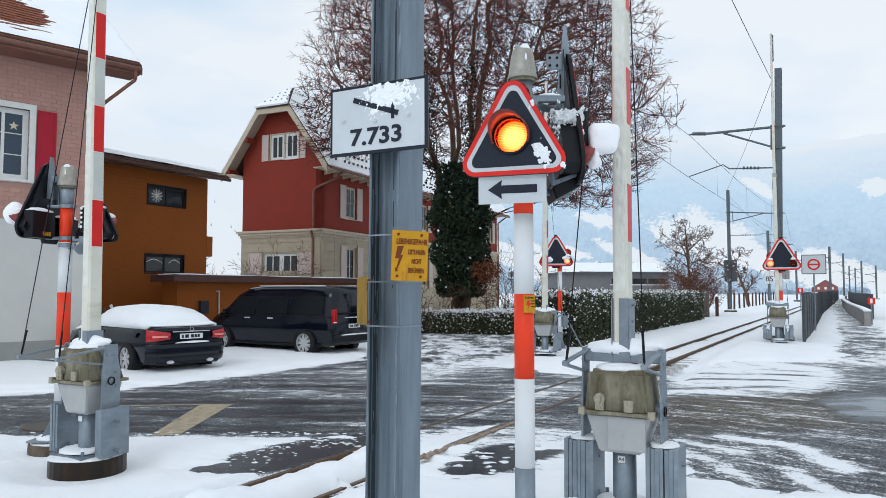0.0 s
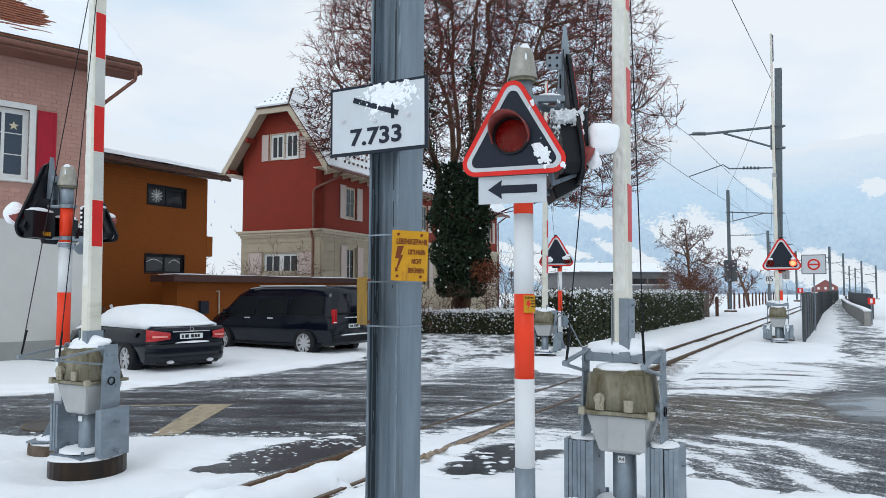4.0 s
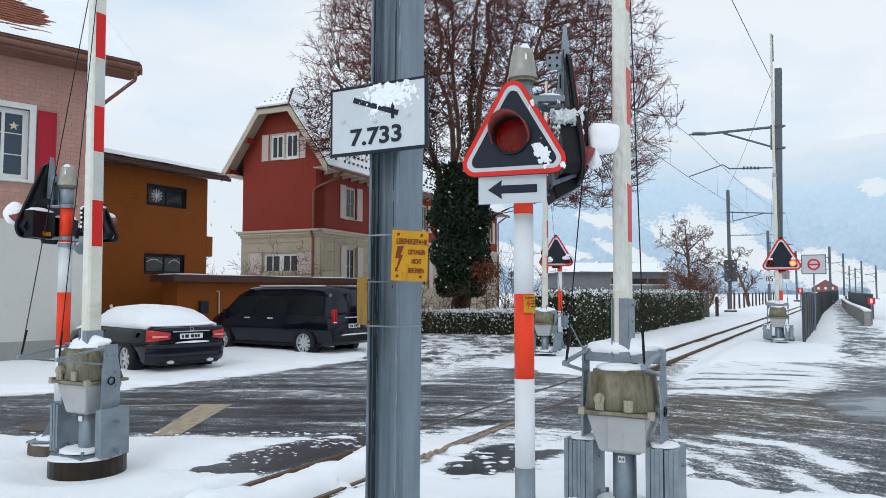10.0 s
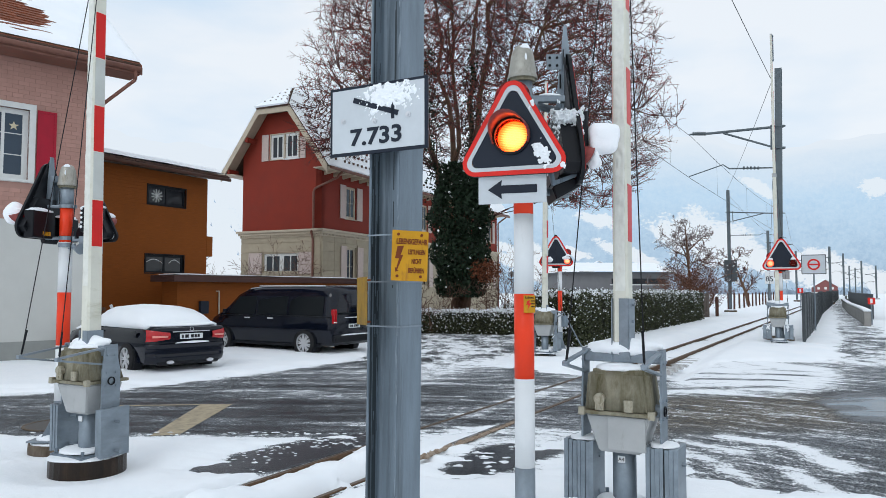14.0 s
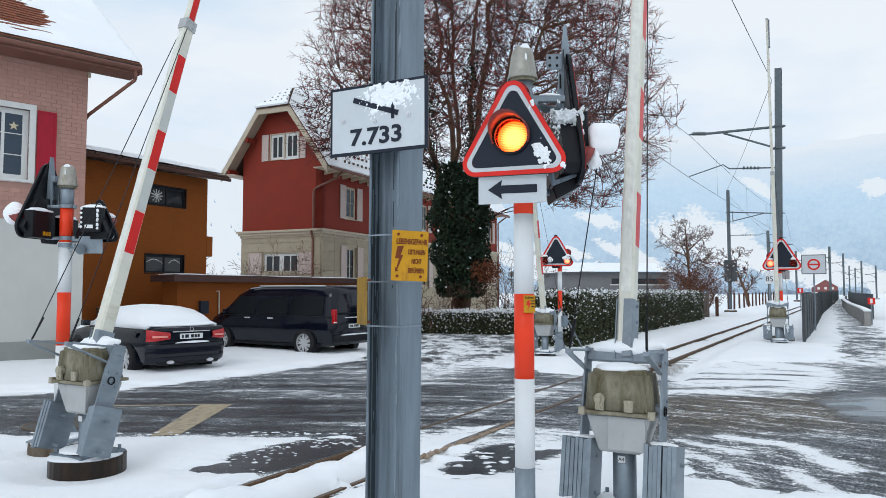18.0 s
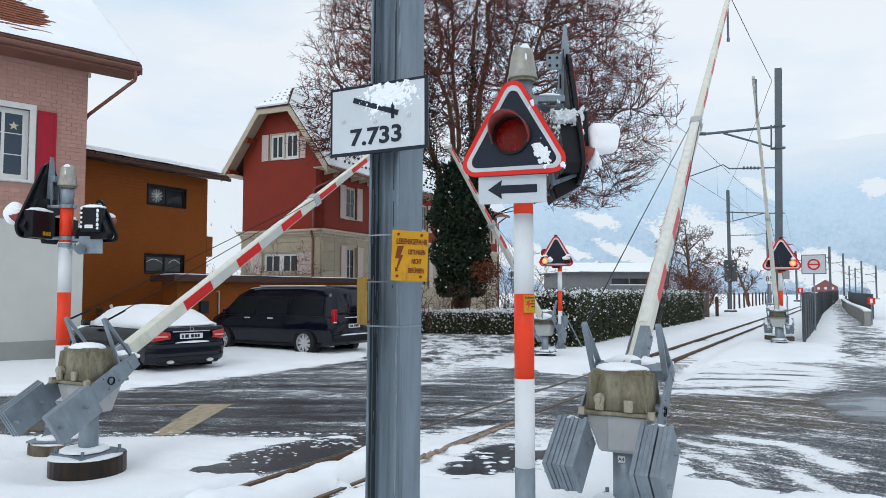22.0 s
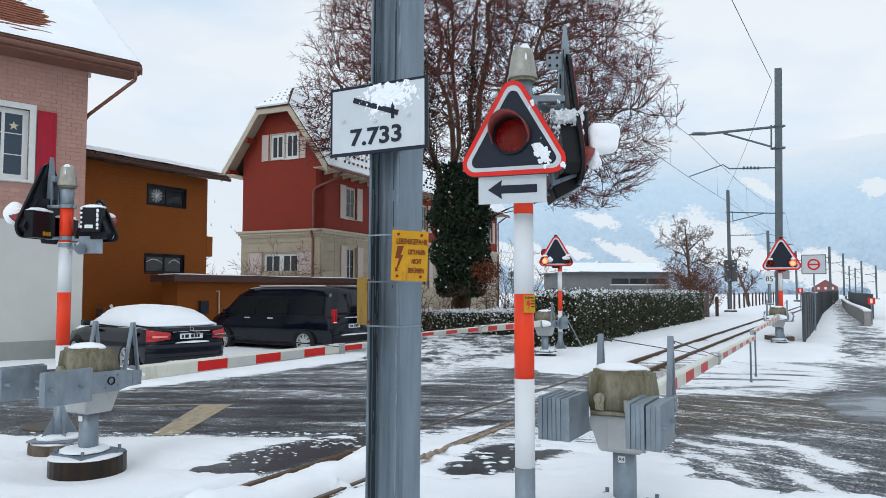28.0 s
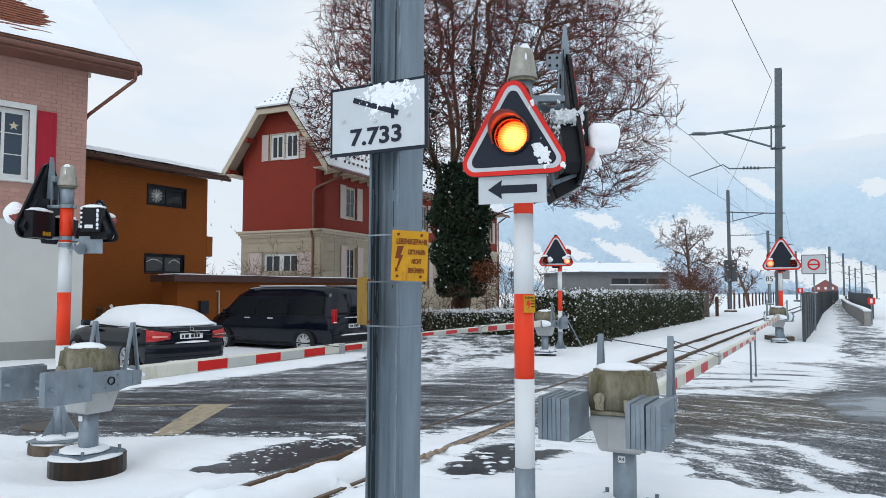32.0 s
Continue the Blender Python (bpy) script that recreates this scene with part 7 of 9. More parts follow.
    part("rear_bumper", wrap(bmx(), [(0.25, 0.25, -0.10), (0.30, 0.30, -0.02), (0.40, 0.40, 0.02), (0.44, 0.44, 0.0), (0.55, 0.55, 0.035), (0.64, 0.64, 0.035), (0.665, 0.665, 0.01), (0.67, 0.67, -0.08)], -0.90, 0.90, 30), CAR_BLACK, c, "glossy black bumper", True)
    part("boot_lid", wrap(bmx(), [(0.66, 0.66, -0.02), (0.72, 0.72, 0.0), (0.90, 0.90, 0.012), (0.985, 0.985, 0.035), (1.0, 1.0, 0.02), (1.01, 1.01, -0.06)], -0.78, 0.78, 24), CAR_BLACK, c, "boot lid with a small lip", True)
    part("valance", wrap(bmx(), [(0.21, 0.21, -0.13), (0.24, 0.24, -0.05), (0.29, 0.29, -0.03)], -0.70, 0.70, 16), BLACK, c, "matt black valance")
    for y in (-1, 1):
        lens = wrap(bmx(), [(0.765, 0.715, 0.022), (0.79, 0.77, 0.045), (0.875, 0.92, 0.045), (0.90, 0.965, 0.022)], y * 0.48, y * 0.90, 12)
        part("tail_light", lens, TAIL, c, "red tail light", True)
        part("light_strip", wrap(bmx(), [(0.805, 0.80, 0.049), (0.838, 0.845, 0.049)], y * 0.53, y * 0.82, 8), PALE_LENS, c)
        bm = bmx()
        box(bm, 1.95, 2.15, y * 0.90, y * 1.06, 0.97, 1.10, 0.03)
        part("mirror", bm, CAR_BLACK, c)
        for x in (0.0, 2.76):
            wheel(c, x, y * 0.842, 0.325, 0.235)
            # The body isn't cut; a black disc paints the shaded wheel well.
            bm = bmx()
            cyl(bm, (x, y * 0.70, 0.325), (x, y * 0.902, 0.335), 0.385, seg=28)
            part("wheel_well_disc", bm, BLACK, c)
    number_plate(c, pose(-1.056, 0.0, 0.815, 0, 0, -90), 0.52, 0.115)
    bm = bmx()
    box(bm, -1.062, -1.03, -0.42, 0.42, 0.905, 0.925, 0.004)
    part("chrome_strip", bm, RIM, c, "chrome strip")
    bm = bmx()
    ring_plate(bm, [(0.045 * math.cos(i * math.pi / 10), 0.045 * math.sin(i * math.pi / 10)) for i in range(20)], [(0.036 * math.cos(i * math.pi / 10), 0.036 * math.sin(i * math.pi / 10)) for i in range(20)], 0.008, pose(-1.062, 0, 0.965, 0, 0, -90))
    part("badge", bm, RIM, c, "round chrome badge")
    for y in (-0.45, 0.45):
        bm = bmx()
        bmesh.ops.create_cone(bm, cap_ends=True, segments=16, radius1=0.05, radius2=0.05, depth=0.14, matrix=pose(-0.99, y, 0.285, 0, 90, 0) @ Matrix.Diagonal((0.7, 1.5, 1, 1)))
        part("exhaust", bm, RIM, c)
    bm = bmx()
    cyl(bm, (-1.02, 0.905, 0.68), (-1.02, 0.90, 0.68), 0.01, seg=6)
    cyl(bm, (-0.35, 0.90, 0.86), (-0.35, 0.912, 0.86), 0.07, seg=16)
    part("fuel_flap", bm, CAR_BLACK, c)
    return c


make_coupe()


def make_van():
    c = thing("van", pose(-3.74 + 0.515 * 0.86, 19.56 + 0.857 * 0.86, 0.0) @ heading(-0.857, 0.515), "black passenger van parked before a timber garage", "van", "parked cars")

    def sec(w, zl, zb, zt, inset=0.13):
        return [(0, zl), (w * 0.86, zl), (w * 0.98, zl + 0.10), (w, 0.75), (w * 0.985, zb), (w - inset * 0.75, zt - 0.28), (w - inset * 1.25, zt - 0.07), (w - inset * 2.3, zt - 0.005), (0, zt + 0.02)]
    st = [(-0.95, sec(0.80, 0.42, 0.98, 1.70, 0.15)), (-0.90, sec(0.92, 0.30, 1.02, 1.84, 0.14)), (-0.70, sec(0.955, 0.26, 1.04, 1.89)), (0.5, sec(0.965, 0.24, 1.05, 1.90)), (1.8, sec(0.965, 0.24, 1.05, 1.90)),
          (2.35, sec(0.96, 0.24, 1.05, 1.86)), (2.75, sec(0.955, 0.24, 1.05, 1.70)), (3.15, sec(0.95, 0.24, 1.04, 1.38)), (3.45, sec(0.94, 0.25, 0.98, 1.16, 0.08)), (3.85, sec(0.88, 0.27, 0.85, 1.00, 0.08)), (4.08, sec(0.76, 0.32, 0.74, 0.84, 0.08)), (4.15, sec(0.6, 0.4, 0.64, 0.72, 0.08))]
    part("body", loft(bmx(), st), CAR_BLACK, c, "glossy black bodywork", True)
    for y in (-1, 1):
        for x0, x1, f0, f1 in ((-0.62, 0.62, 0, 0), (0.70, 1.82, 0, 0), (1.92, 2.72, 0.0, 0.62)):
            bm = bmx()
            a = [(x0, 0.952, 1.10), (x1 + f1 * 0.55, 0.945, 1.10), (x1 - 0.10 if f1 else x1, 0.862, 1.60), (x0, 0.862, 1.62)]
            vs = [bm.verts.new((x, y * (yy + 0.006), z)) for x, yy, z in a]
            vi = [bm.verts.new((x, y * (yy - 0.012), z)) for x, yy, z in a]
            bm.faces.new(vs)
            bm.faces.new(vi[::-1])
            for i in range(4):
                bm.faces.new((vs[i], vs[(i + 1) % 4], vi[(i + 1) % 4], vi[i]))
            part("side_window", bm, CAR_GLASS, c, "tinted side window")
        bm = bmx()
        box(bm, -0.90, 3.3, y * 0.95 - 0.006, y * 0.95 + 0.022 * y + 0.006, 1.058, 1.074)
        part("belt_moulding", bm, BLACK, c)
        bm = bmx()
        cyl(bm, (-0.80, y * 0.968, 0.70), (2.85, y * 0.966, 0.72), 0.009, seg=6)
        part("side_crease", bm, CAR_BLACK, c, "", True)
        bm = bmx()
        box(bm, -0.55, 2.85, y * 0.93 - 0.02, y * 0.93 + 0.02, 0.245, 0.32, 0.01)
        part("sill", bm, BLACK, c)
        for x in (0.0, 3.2):
            wheel(c, x, y * 0.902, 0.345, 0.245, 9)
            # Black disc in place of a cut wheel well and its shade.
            bm = bmx()
            cyl(bm, (x, y * 0.70, 0.345), (x, y * 0.970, 0.36), 0.41, seg=28)
            part("wheel_well_disc", bm, BLACK, c)
        bm = bmx()
        box(bm, -0.965, -0.86, y * 0.82 - 0.075, y * 0.82 + 0.075, 0.88, 1.27, 0.03)
        part("tail_light", bm, TAIL, c, "tall red tail light")
        bm = bmx()
        box(bm, -0.972, -0.95, y * 0.82 - 0.06, y * 0.82 + 0.06, 0.90, 0.93)
        part("light_strip", bm, WHITE, c)
        bm = bmx()
        box(bm, 2.98, 3.10, y * 0.98, y * 1.10, 1.10, 1.24, 0.03)
        part("mirror", bm, CAR_BLACK, c)
        for x in (1.2, 2.1):
            bm = bmx()
            box(bm, x, x + 0.2, y * 0.965, y * 0.995, 0.98, 1.015, 0.008)
            part("door_handle", bm, RIM, c)
    bm = bmx()
    a = [(-0.955, 0.70, 1.12), (-0.955, -0.70, 1.12), (-0.905, -0.66, 1.68), (-0.905, 0.66, 1.68)]
    vs = [bm.verts.new(v) for v in a]
    vi = [bm.verts.new((x + 0.05, y, z)) for x, y, z in a]
    bm.faces.new(vs)
    bm.faces.new(vi[::-1])
    for i in range(4):
        bm.faces.new((vs[i], vs[(i + 1) % 4], vi[(i + 1) % 4], vi[i]))
    part("rear_window", bm, CAR_GLASS, c, "tinted rear window")
    bm = bmx()
    box(bm, -1.02, -0.90, -0.90, 0.90, 0.36, 0.56, 0.05)
    part("rear_bumper", bm, BLACK, c)
    number_plate(c, pose(-0.965, 0.0, 0.80, 0, 0, -90), 0.5, 0.11)
    bm = bmx()
    box(bm, -0.975, -0.955, -0.42, 0.42, 1.02, 1.05, 0.006)
    part("chrome_strip", bm, RIM, c)
    bm = bmx()
    for y in (-0.7, 0.7):
        cyl(bm, (-0.5, y, 1.905), (2.0, y, 1.905), 0.018, seg=6)
    part("roof_rail", bm, RIM, c)
    bm = bmx()
    blob(bm, (-0.99, 0, 0.56), 0.05, 0.7, 0.03, 5, 0.25)
    part("bumper_snow", bm, SNOW, c, "", True)


make_van()

# ================= trees, shrubs and hedges =================


def tubes(segs, sides):
    """Tapered tubes, one for each segment (p, q, r at p, r at q)."""
    P = np.array([s[0] for s in segs], float)
    Q = np.array([s[1] for s in segs], float)
    R0 = np.array([s[2] for s in segs])
    R1 = np.array([s[3] for s in segs])
    d = Q - P
    d /= np.linalg.norm(d, axis=1, keepdims=True) + 1e-9
    ref = np.where(np.abs(d[:, 2:3]) > 0.9, np.array([[1.0, 0, 0]]), np.array([[0, 0, 1.0]]))
    a = np.cross(d, ref)
    a /= np.linalg.norm(a, axis=1, keepdims=True) + 1e-9
    b = np.cross(d, a)
    n = len(segs)
    ang = np.arange(sides) * 2 * np.pi / sides
    ring = a[:, None, :] * np.cos(ang)[None, :, None] + b[:, None, :] * np.sin(ang)[None, :, None]
    V = np.concatenate([P[:, None, :] + ring * R0[:, None, None], Q[:, None, :] + ring * R1[:, None, None]], 1).reshape(-1, 3)
    base = (np.arange(n) * 2 * sides)[:, None]
    i = np.arange(sides)[None, :]
    j = (i + 1) % sides
    F = np.stack([base + i, base + j, base + sides + j, base + sides + i], -1).reshape(-1, 4)
    return V.tolist(), F.tolist()


def leaf_quads(points, size, rng, flat=0.0, thin=0.6):
    """Small folded leaves with random turns at the given points."""
    pts = np.array(points, float)
    n = len(pts)
    a = rng.normal(size=(n, 3))
    a[:, 2] *= (1 - flat)
    a /= np.linalg.norm(a, axis=1, keepdims=True)
    t = rng.normal(size=(n, 3))
    b = np.cross(a, t)
    b /= np.linalg.norm(b, axis=1, keepdims=True)
    c = np.cross(a, b)
    s = size * rng.uniform(0.6, 1.35, size=(n, 1))
    V = np.stack([pts - a * s, pts + b * s * thin + c * s * 0.15, pts + a * s, pts - b * s * thin + c * s * 0.15], 1).reshape(-1, 3)
    q = (np.arange(n) * 4)[:, None]
    F = np.concatenate([np.concatenate([q, q + 1, q + 2], 1), np.concatenate([q, q + 2, q + 3], 1)], 0)
    return V.tolist(), F.tolist()


def grow(rng, out, p, d, length, r, level, spec, tips):
    """One branch and what grows from it. spec: per level (segments, children, wander, rise, child length, child angle, first child at)."""
    nseg, kids, wander, rise, clen, cang, first = spec[level]
    step = length / nseg
    pts = [(p.copy(), r)]
    for i in range(nseg):
        d = d + rng.normal(size=3) * wander
        d[2] += rise * (1 - 1.4 * i / nseg if level else 1)
        d /= np.linalg.norm(d)
        p = p + d * step
        pts.append((p.copy(), max(0.003, r * (1 - 0.82 * (i + 1) / nseg))))
    for (a, ra), (b, rb) in zip(pts, pts[1:]):
        out[level].append((a, b, ra, rb))
    if level + 1 < len(spec):
        for k in range(kids):
            t = first + (1 - first) * (k + rng.uniform(0.1, 0.9)) / kids
            i = min(nseg - 1, int(t * nseg))
            f = t * nseg - i
            a, b = pts[i][0], pts[i + 1][0]
            q = a + (b - a) * f
            axis = (b - a) / (np.linalg.norm(b - a) + 1e-9)
            side = np.cross(axis, rng.normal(size=3))
            side /= np.linalg.norm(side) + 1e-9
            ca = radians(cang * rng.uniform(0.75, 1.25))
            nd = axis * math.cos(ca) + side * math.sin(ca)
            grow(rng, out, q, nd, length * clen * rng.uniform(0.65, 1.2) * (1.05 - 0.45 * t), pts[i][1] * 0.55, level + 1, spec, tips)
    else:
        tips.append(pts[-1][0])
        tips.append(pts[len(pts) // 2][0])


def bare_tree(name, base, stems, spec, r0, height, label, leaf=None, leaf_size=0.05, leaf_share=1.0, seed=1, lean=0.22, twig_min=0.006, bark=None, twig=None, spread0=0.35, snow=0):
    rng = np.random.default_rng(seed)
    t = thing(name, Matrix.Translation(base), label, "tree")
    out, tips = [[] for _ in spec], []
    for s in range(stems):
        a = 2 * math.pi * (s + rng.uniform(0, 0.6)) / stems
        k = lean * rng.uniform(0.35, 1.2) if stems > 1 else 0.03
        d = np.array([math.cos(a) * k, math.sin(a) * k, 1.0])
        p = np.array([math.cos(a) * spread0 * (stems > 1), math.sin(a) * spread0 * (stems > 1), 0.0])
        grow(rng, out, p, d / np.linalg.norm(d), height * rng.uniform(0.8, 1.05), r0 * rng.uniform(0.7, 1.1), 0, spec, tips)
    for s in range(stems):
        V, F = tubes(out[0][s * spec[0][0]:(s + 1) * spec[0][0]], 10)
        raw("trunk", V, F, bark or BARK, t, "ridged brown trunk", True)
    V, F = tubes(out[1], 6)
    cw = raw("limb", V, F, bark or BARK, t, "spreading limbs", True)
    cw["kind"] = "stuff"
    fine = []
    for lv in out[2:]:
        fine += [(a, b, max(twig_min, ra), max(twig_min * 0.8, rb)) for a, b, ra, rb in lv]
    V, F = tubes(fine, 3)
    tw = raw("twig", V, F, twig or TWIG, t, "fine bare twigs")
    tw["kind"] = "stuff"
    if leaf:
        pts = [q + rng.normal(size=3) * 0.10 for q in tips for _ in range(3) if rng.uniform() < leaf_share / 3]
        V, F = leaf_quads(pts, leaf_size, rng)
        lf = raw("leaf", V, F, leaf, t, "withered leaves left on the twigs")
        lf["kind"] = "stuff"
    if snow:
        pts = []
        for lv in out[1:]:
            for a, b, ra, rb in lv:
                if rng.uniform() < snow:
                    pts.append((a + b) / 2 + np.array([0, 0, max(ra, 0.012)]))
        V, F = leaf_quads(pts, 0.06, rng, 0.8, 0.5)
        sn = raw("twig_snow", V, F, SNOW, t, "snow along the twigs")
        sn["kind"] = "stuff"
    return t


def raw_np(name, V, F, material, parent, label="", smooth=False):
    """A mesh straight from arrays of corners and of equal-sided faces."""
    V, F = np.asarray(V, np.float32), np.asarray(F, np.int32)
    me = bpy.data.meshes.new(name)
    me.vertices.add(len(V))
    me.vertices.foreach_set("co", V.ravel())
    k = F.shape[1]
    me.loops.add(F.size)
    me.loops.foreach_set("vertex_index", F.ravel())
    me.polygons.add(len(F))
    me.polygons.foreach_set("loop_start", np.arange(0, F.size, k, dtype=np.int32))
    me.update(calc_edges=True)
    me.materials.append(material)
    if smooth:
        me.polygons.foreach_set("use_smooth", np.ones(len(F), bool))
    ob = new(name, me)
    ob.parent = parent
    if label:
        ob["label"] = label
    return ob


def tube_rows(paths, radii, sides):
    """Tubes along many polylines at once; paths: (n, k, 3), radii: (n, k)."""
    n, k, _ = paths.shape
    d = np.gradient(paths, axis=1)
    d /= np.linalg.norm(d, axis=2, keepdims=True) + 1e-9
    ref = np.where(np.abs(d[:, :1, 2:3]) > 0.9, np.array([[[1.0, 0, 0]]]), np.array([[[0, 0, 1.0]]]))
    a = np.cross(d, np.broadcast_to(ref, d.shape))
    a /= np.linalg.norm(a, axis=2, keepdims=True) + 1e-9
    b = np.cross(d, a)
    ang = np.arange(sides) * 2 * np.pi / sides
    V = paths[:, :, None, :] + (a[:, :, None, :] * np.cos(ang)[None, None, :, None] + b[:, :, None, :] * np.sin(ang)[None, None, :, None]) * radii[:, :, None, None]
    q = (np.arange(n)[:, None, None] * k + np.arange(k - 1)[None, :, None]) * sides
    i = np.arange(sides)[None, None, :]
    j = (i + 1) % sides
    F = np.stack([q + i, q + j, q + sides + j, q + sides + i], -1).reshape(-1, 4)
    return V.reshape(-1, 3), F


def arcs(rng, P, D, Q, k, wander):
    """Bent branches from P, setting off along D, to Q."""
    ln = np.linalg.norm(Q - P, axis=1)
    C = P + D * (ln * 0.5)[:, None]
    t = np.linspace(0, 1, k)[None, :, None]
    path = P[:, None] * (1 - t) ** 2 + 2 * C[:, None] * t * (1 - t) + Q[:, None] * t ** 2
    jit = rng.normal(size=path.shape) * wander * ln[:, None, None]
    jit[:, 0] = 0
    return path + jit


def nearest_below(Q, N, centre):
    """For each place of Q the node of N that it would grow from: near, lower down and further in."""
    rn = np.linalg.norm((N - centre)[:, :2], axis=1)
    out = np.empty(len(Q), int)
    for s in range(0, len(Q), 500):
        q = Q[s:s + 500]
        dist = np.linalg.norm(q[:, None] - N[None], axis=2)
        rq = np.linalg.norm((q - centre)[:, :2], axis=1)
        cost = dist + 0.9 * np.maximum(0, N[None, :, 2] - q[:, None, 2] + 0.25 * dist) + 0.6 * np.maximum(0, rn[None] - rq[:, None])
        out[s:s + 500] = cost.argmin(1)
    return out


def make_beech():
    rng = np.random.default_rng(8)
    t = thing("beech_tree", Matrix.Translation((0.9, 31.5, 0)), "huge bare beech with many stems and withered red leaves", "tree")
    centre = np.array([0.75, 0.0, 10.6])

    def sample(count, lo, hi, top):
        out = []
        while len(out) < count:
            v = rng.normal(size=3)
            v /= np.linalg.norm(v)
            f = rng.uniform(lo ** 3, hi ** 3) ** (1 / 3)
            lump = 1 + 0.20 * noise.noise(Vector(v * 2.3)) + 0.10 * noise.noise(Vector(v * 6.0))
            p = centre + v * np.array([8.05, 5.2, 8.8]) * f * lump
            floor_ = 8.0 - 2.3 * max(0.0, min(1.0, (p[0] - 1.0) / 4.0)) + 0.8 * noise.noise(Vector((p[0] * 0.6, p[1] * 0.6, 4)))
            if floor_ + (2.0 if count < 200 else 0.0) < p[2] < top:
                out.append(p)
        return np.array(out)

    # stems, rising close together and then leaning apart
    tops = [(-3.2, -0.5), (-1.6, 1.4), (-0.6, -1.2), (0.9, 0.6), (2.0, -1.0), (3.4, 0.8), (4.8, -0.6)]
    P = np.array([(0.34 * math.cos(i * 0.7) - 0.15, 0.34 * math.sin(i * 0.7), 0.0) for i in range(len(tops))])
    Q = np.array([(x, y, rng.uniform(15.5, 18.5)) for x, y in tops])
    D = np.array([(0.05 * x, 0.05 * y, 1.0) for x, y in tops])
    stems = arcs(rng, P, D, Q, 15, 0.006)
    taper = np.linspace(1, 0.16, 15)[None] * rng.uniform(0.15, 0.26, size=(len(tops), 1))
    for path, r in zip(stems, taper):
        V, F = tube_rows(path[None], r[None], 12)
        raw_np("trunk", V, F, BARK, t, "ridged brown stem", True)
    nodes = [stems[:, 4:].reshape(-1, 3)]
    tang = [np.gradient(stems, axis=1)[:, 4:].reshape(-1, 3)]
    rad = [taper[:, 4:].ravel()]
    for level, (count, lo, hi, top, k, wander, r0, r1) in enumerate(((120, 0.45, 0.92, 17.5, 9, 0.016, 0.080, 0.024), (900, 0.46, 0.97, 17.0, 7, 0.012, 0.025, 0.012),
                                                                     (7600, 0.42, 1.02, 16.3, 5, 0.012, 0.0125, 0.0085))):
        N, T, R = np.concatenate(nodes), np.concatenate(tang), np.concatenate(rad)
        Q = sample(count, lo, hi, top)
        at = nearest_below(Q, N, centre)
        P = N[at]
        out_dir = (Q - P) / (np.linalg.norm(Q - P, axis=1, keepdims=True) + 1e-9)
        T = T[at] / (np.linalg.norm(T[at], axis=1, keepdims=True) + 1e-9)
        D = T * 0.22 + out_dir * 0.78
        path = arcs(rng, P, D, Q, k, wander)
        rs = np.minimum(R[at], r0)[:, None] * np.linspace(1, 0, k)[None] + r1 * np.linspace(0, 1, k)[None]
        V, F = tube_rows(path, rs, (7, 5, 3)[level])
        if level == 0:
            for pth, r in zip(path, rs):
                V, F = tube_rows(pth[None], r[None], 7)
                raw_np("limb", V, F, BARK, t, "", True)
        else:
            ob = raw_np("branch" if level == 1 else "twig", V, F, TWIG, t, "slender dark branches" if level == 1 else "fine bare twigs", True)
            ob["kind"] = "stuff"
        g = np.gradient(path, axis=1)
        nodes.append(path[:, 2:].reshape(-1, 3))
        tang.append(g[:, 2:].reshape(-1, 3))
        rad.append(rs[:, 2:].ravel())
    # the finest twigs, drooping a little, and the leaves left on them
    N, T = nodes[-1], tang[-1]
    at = rng.integers(0, len(N), 46000)
    P = N[at]
    T = T[at] / (np.linalg.norm(T[at], axis=1, keepdims=True) + 1e-9)
    D = T + rng.normal(size=P.shape) * 0.5
    D[:, 2] -= 0.06
    D /= np.linalg.norm(D, axis=1, keepdims=True)
    Q = P + (D + rng.normal(size=P.shape) * 0.10) * rng.uniform(0.12, 0.40, size=(len(P), 1))
    path = arcs(rng, P, D, Q, 3, 0.03)
    V, F = tube_rows(path, np.array([[0.0078, 0.0068, 0.005]]).repeat(len(P), 0), 3)
    ob = raw_np("twig", V, F, TWIG, t, "finest bare twigs")
    ob["kind"] = "stuff"
    pts = np.concatenate([path[:, 2], path[:, 1]])
    keep = np.array([rng.uniform() < 0.62 + 1.0 * noise.noise(Vector(p * 0.5)) for p in pts])
    pts = pts[keep] + rng.normal(size=(keep.sum(), 3)) * 0.03
    V, F = leaf_quads(pts, 0.033, rng, 0.0, 0.5)
    lf = raw_np("leaf", V, F, DRY_LEAF, t, "withered leaves left on the twigs")
    lf["kind"] = "stuff"


make_beech()

ORCHARD = [(8, 12, 0.07, 0.02, 0.50, 62, 0.2), (6, 9, 0.12, 0.05, 0.45, 48, 0.1), (5, 8, 0.16, 0.05, 0.5, 45, 0.1), (3, 0, 0.2, 0.0, 0, 0, 0)]
bare_tree("fruit_tree", (17.6, 50, 0), 2, ORCHARD, 0.16, 6.2, "bare fruit tree dusted with snow above a bush", None, 0, 0, 9, 0.3, 0.014, snow=0.35)
bare_tree("fruit_tree", (32.4, 75, 0), 1, ORCHARD, 0.2, 6.6, "bare dark fruit tree in a snowy field", None, 0, 0, 14, 0.2, 0.02, snow=0.15)
SHRUB = [(5, 8, 0.12, 0.02, 0.6, 45, 0.15), (5, 7, 0.15, 0.02, 0.5, 45, 0.1), (3, 0, 0.2, 0.0, 0, 0, 0)]
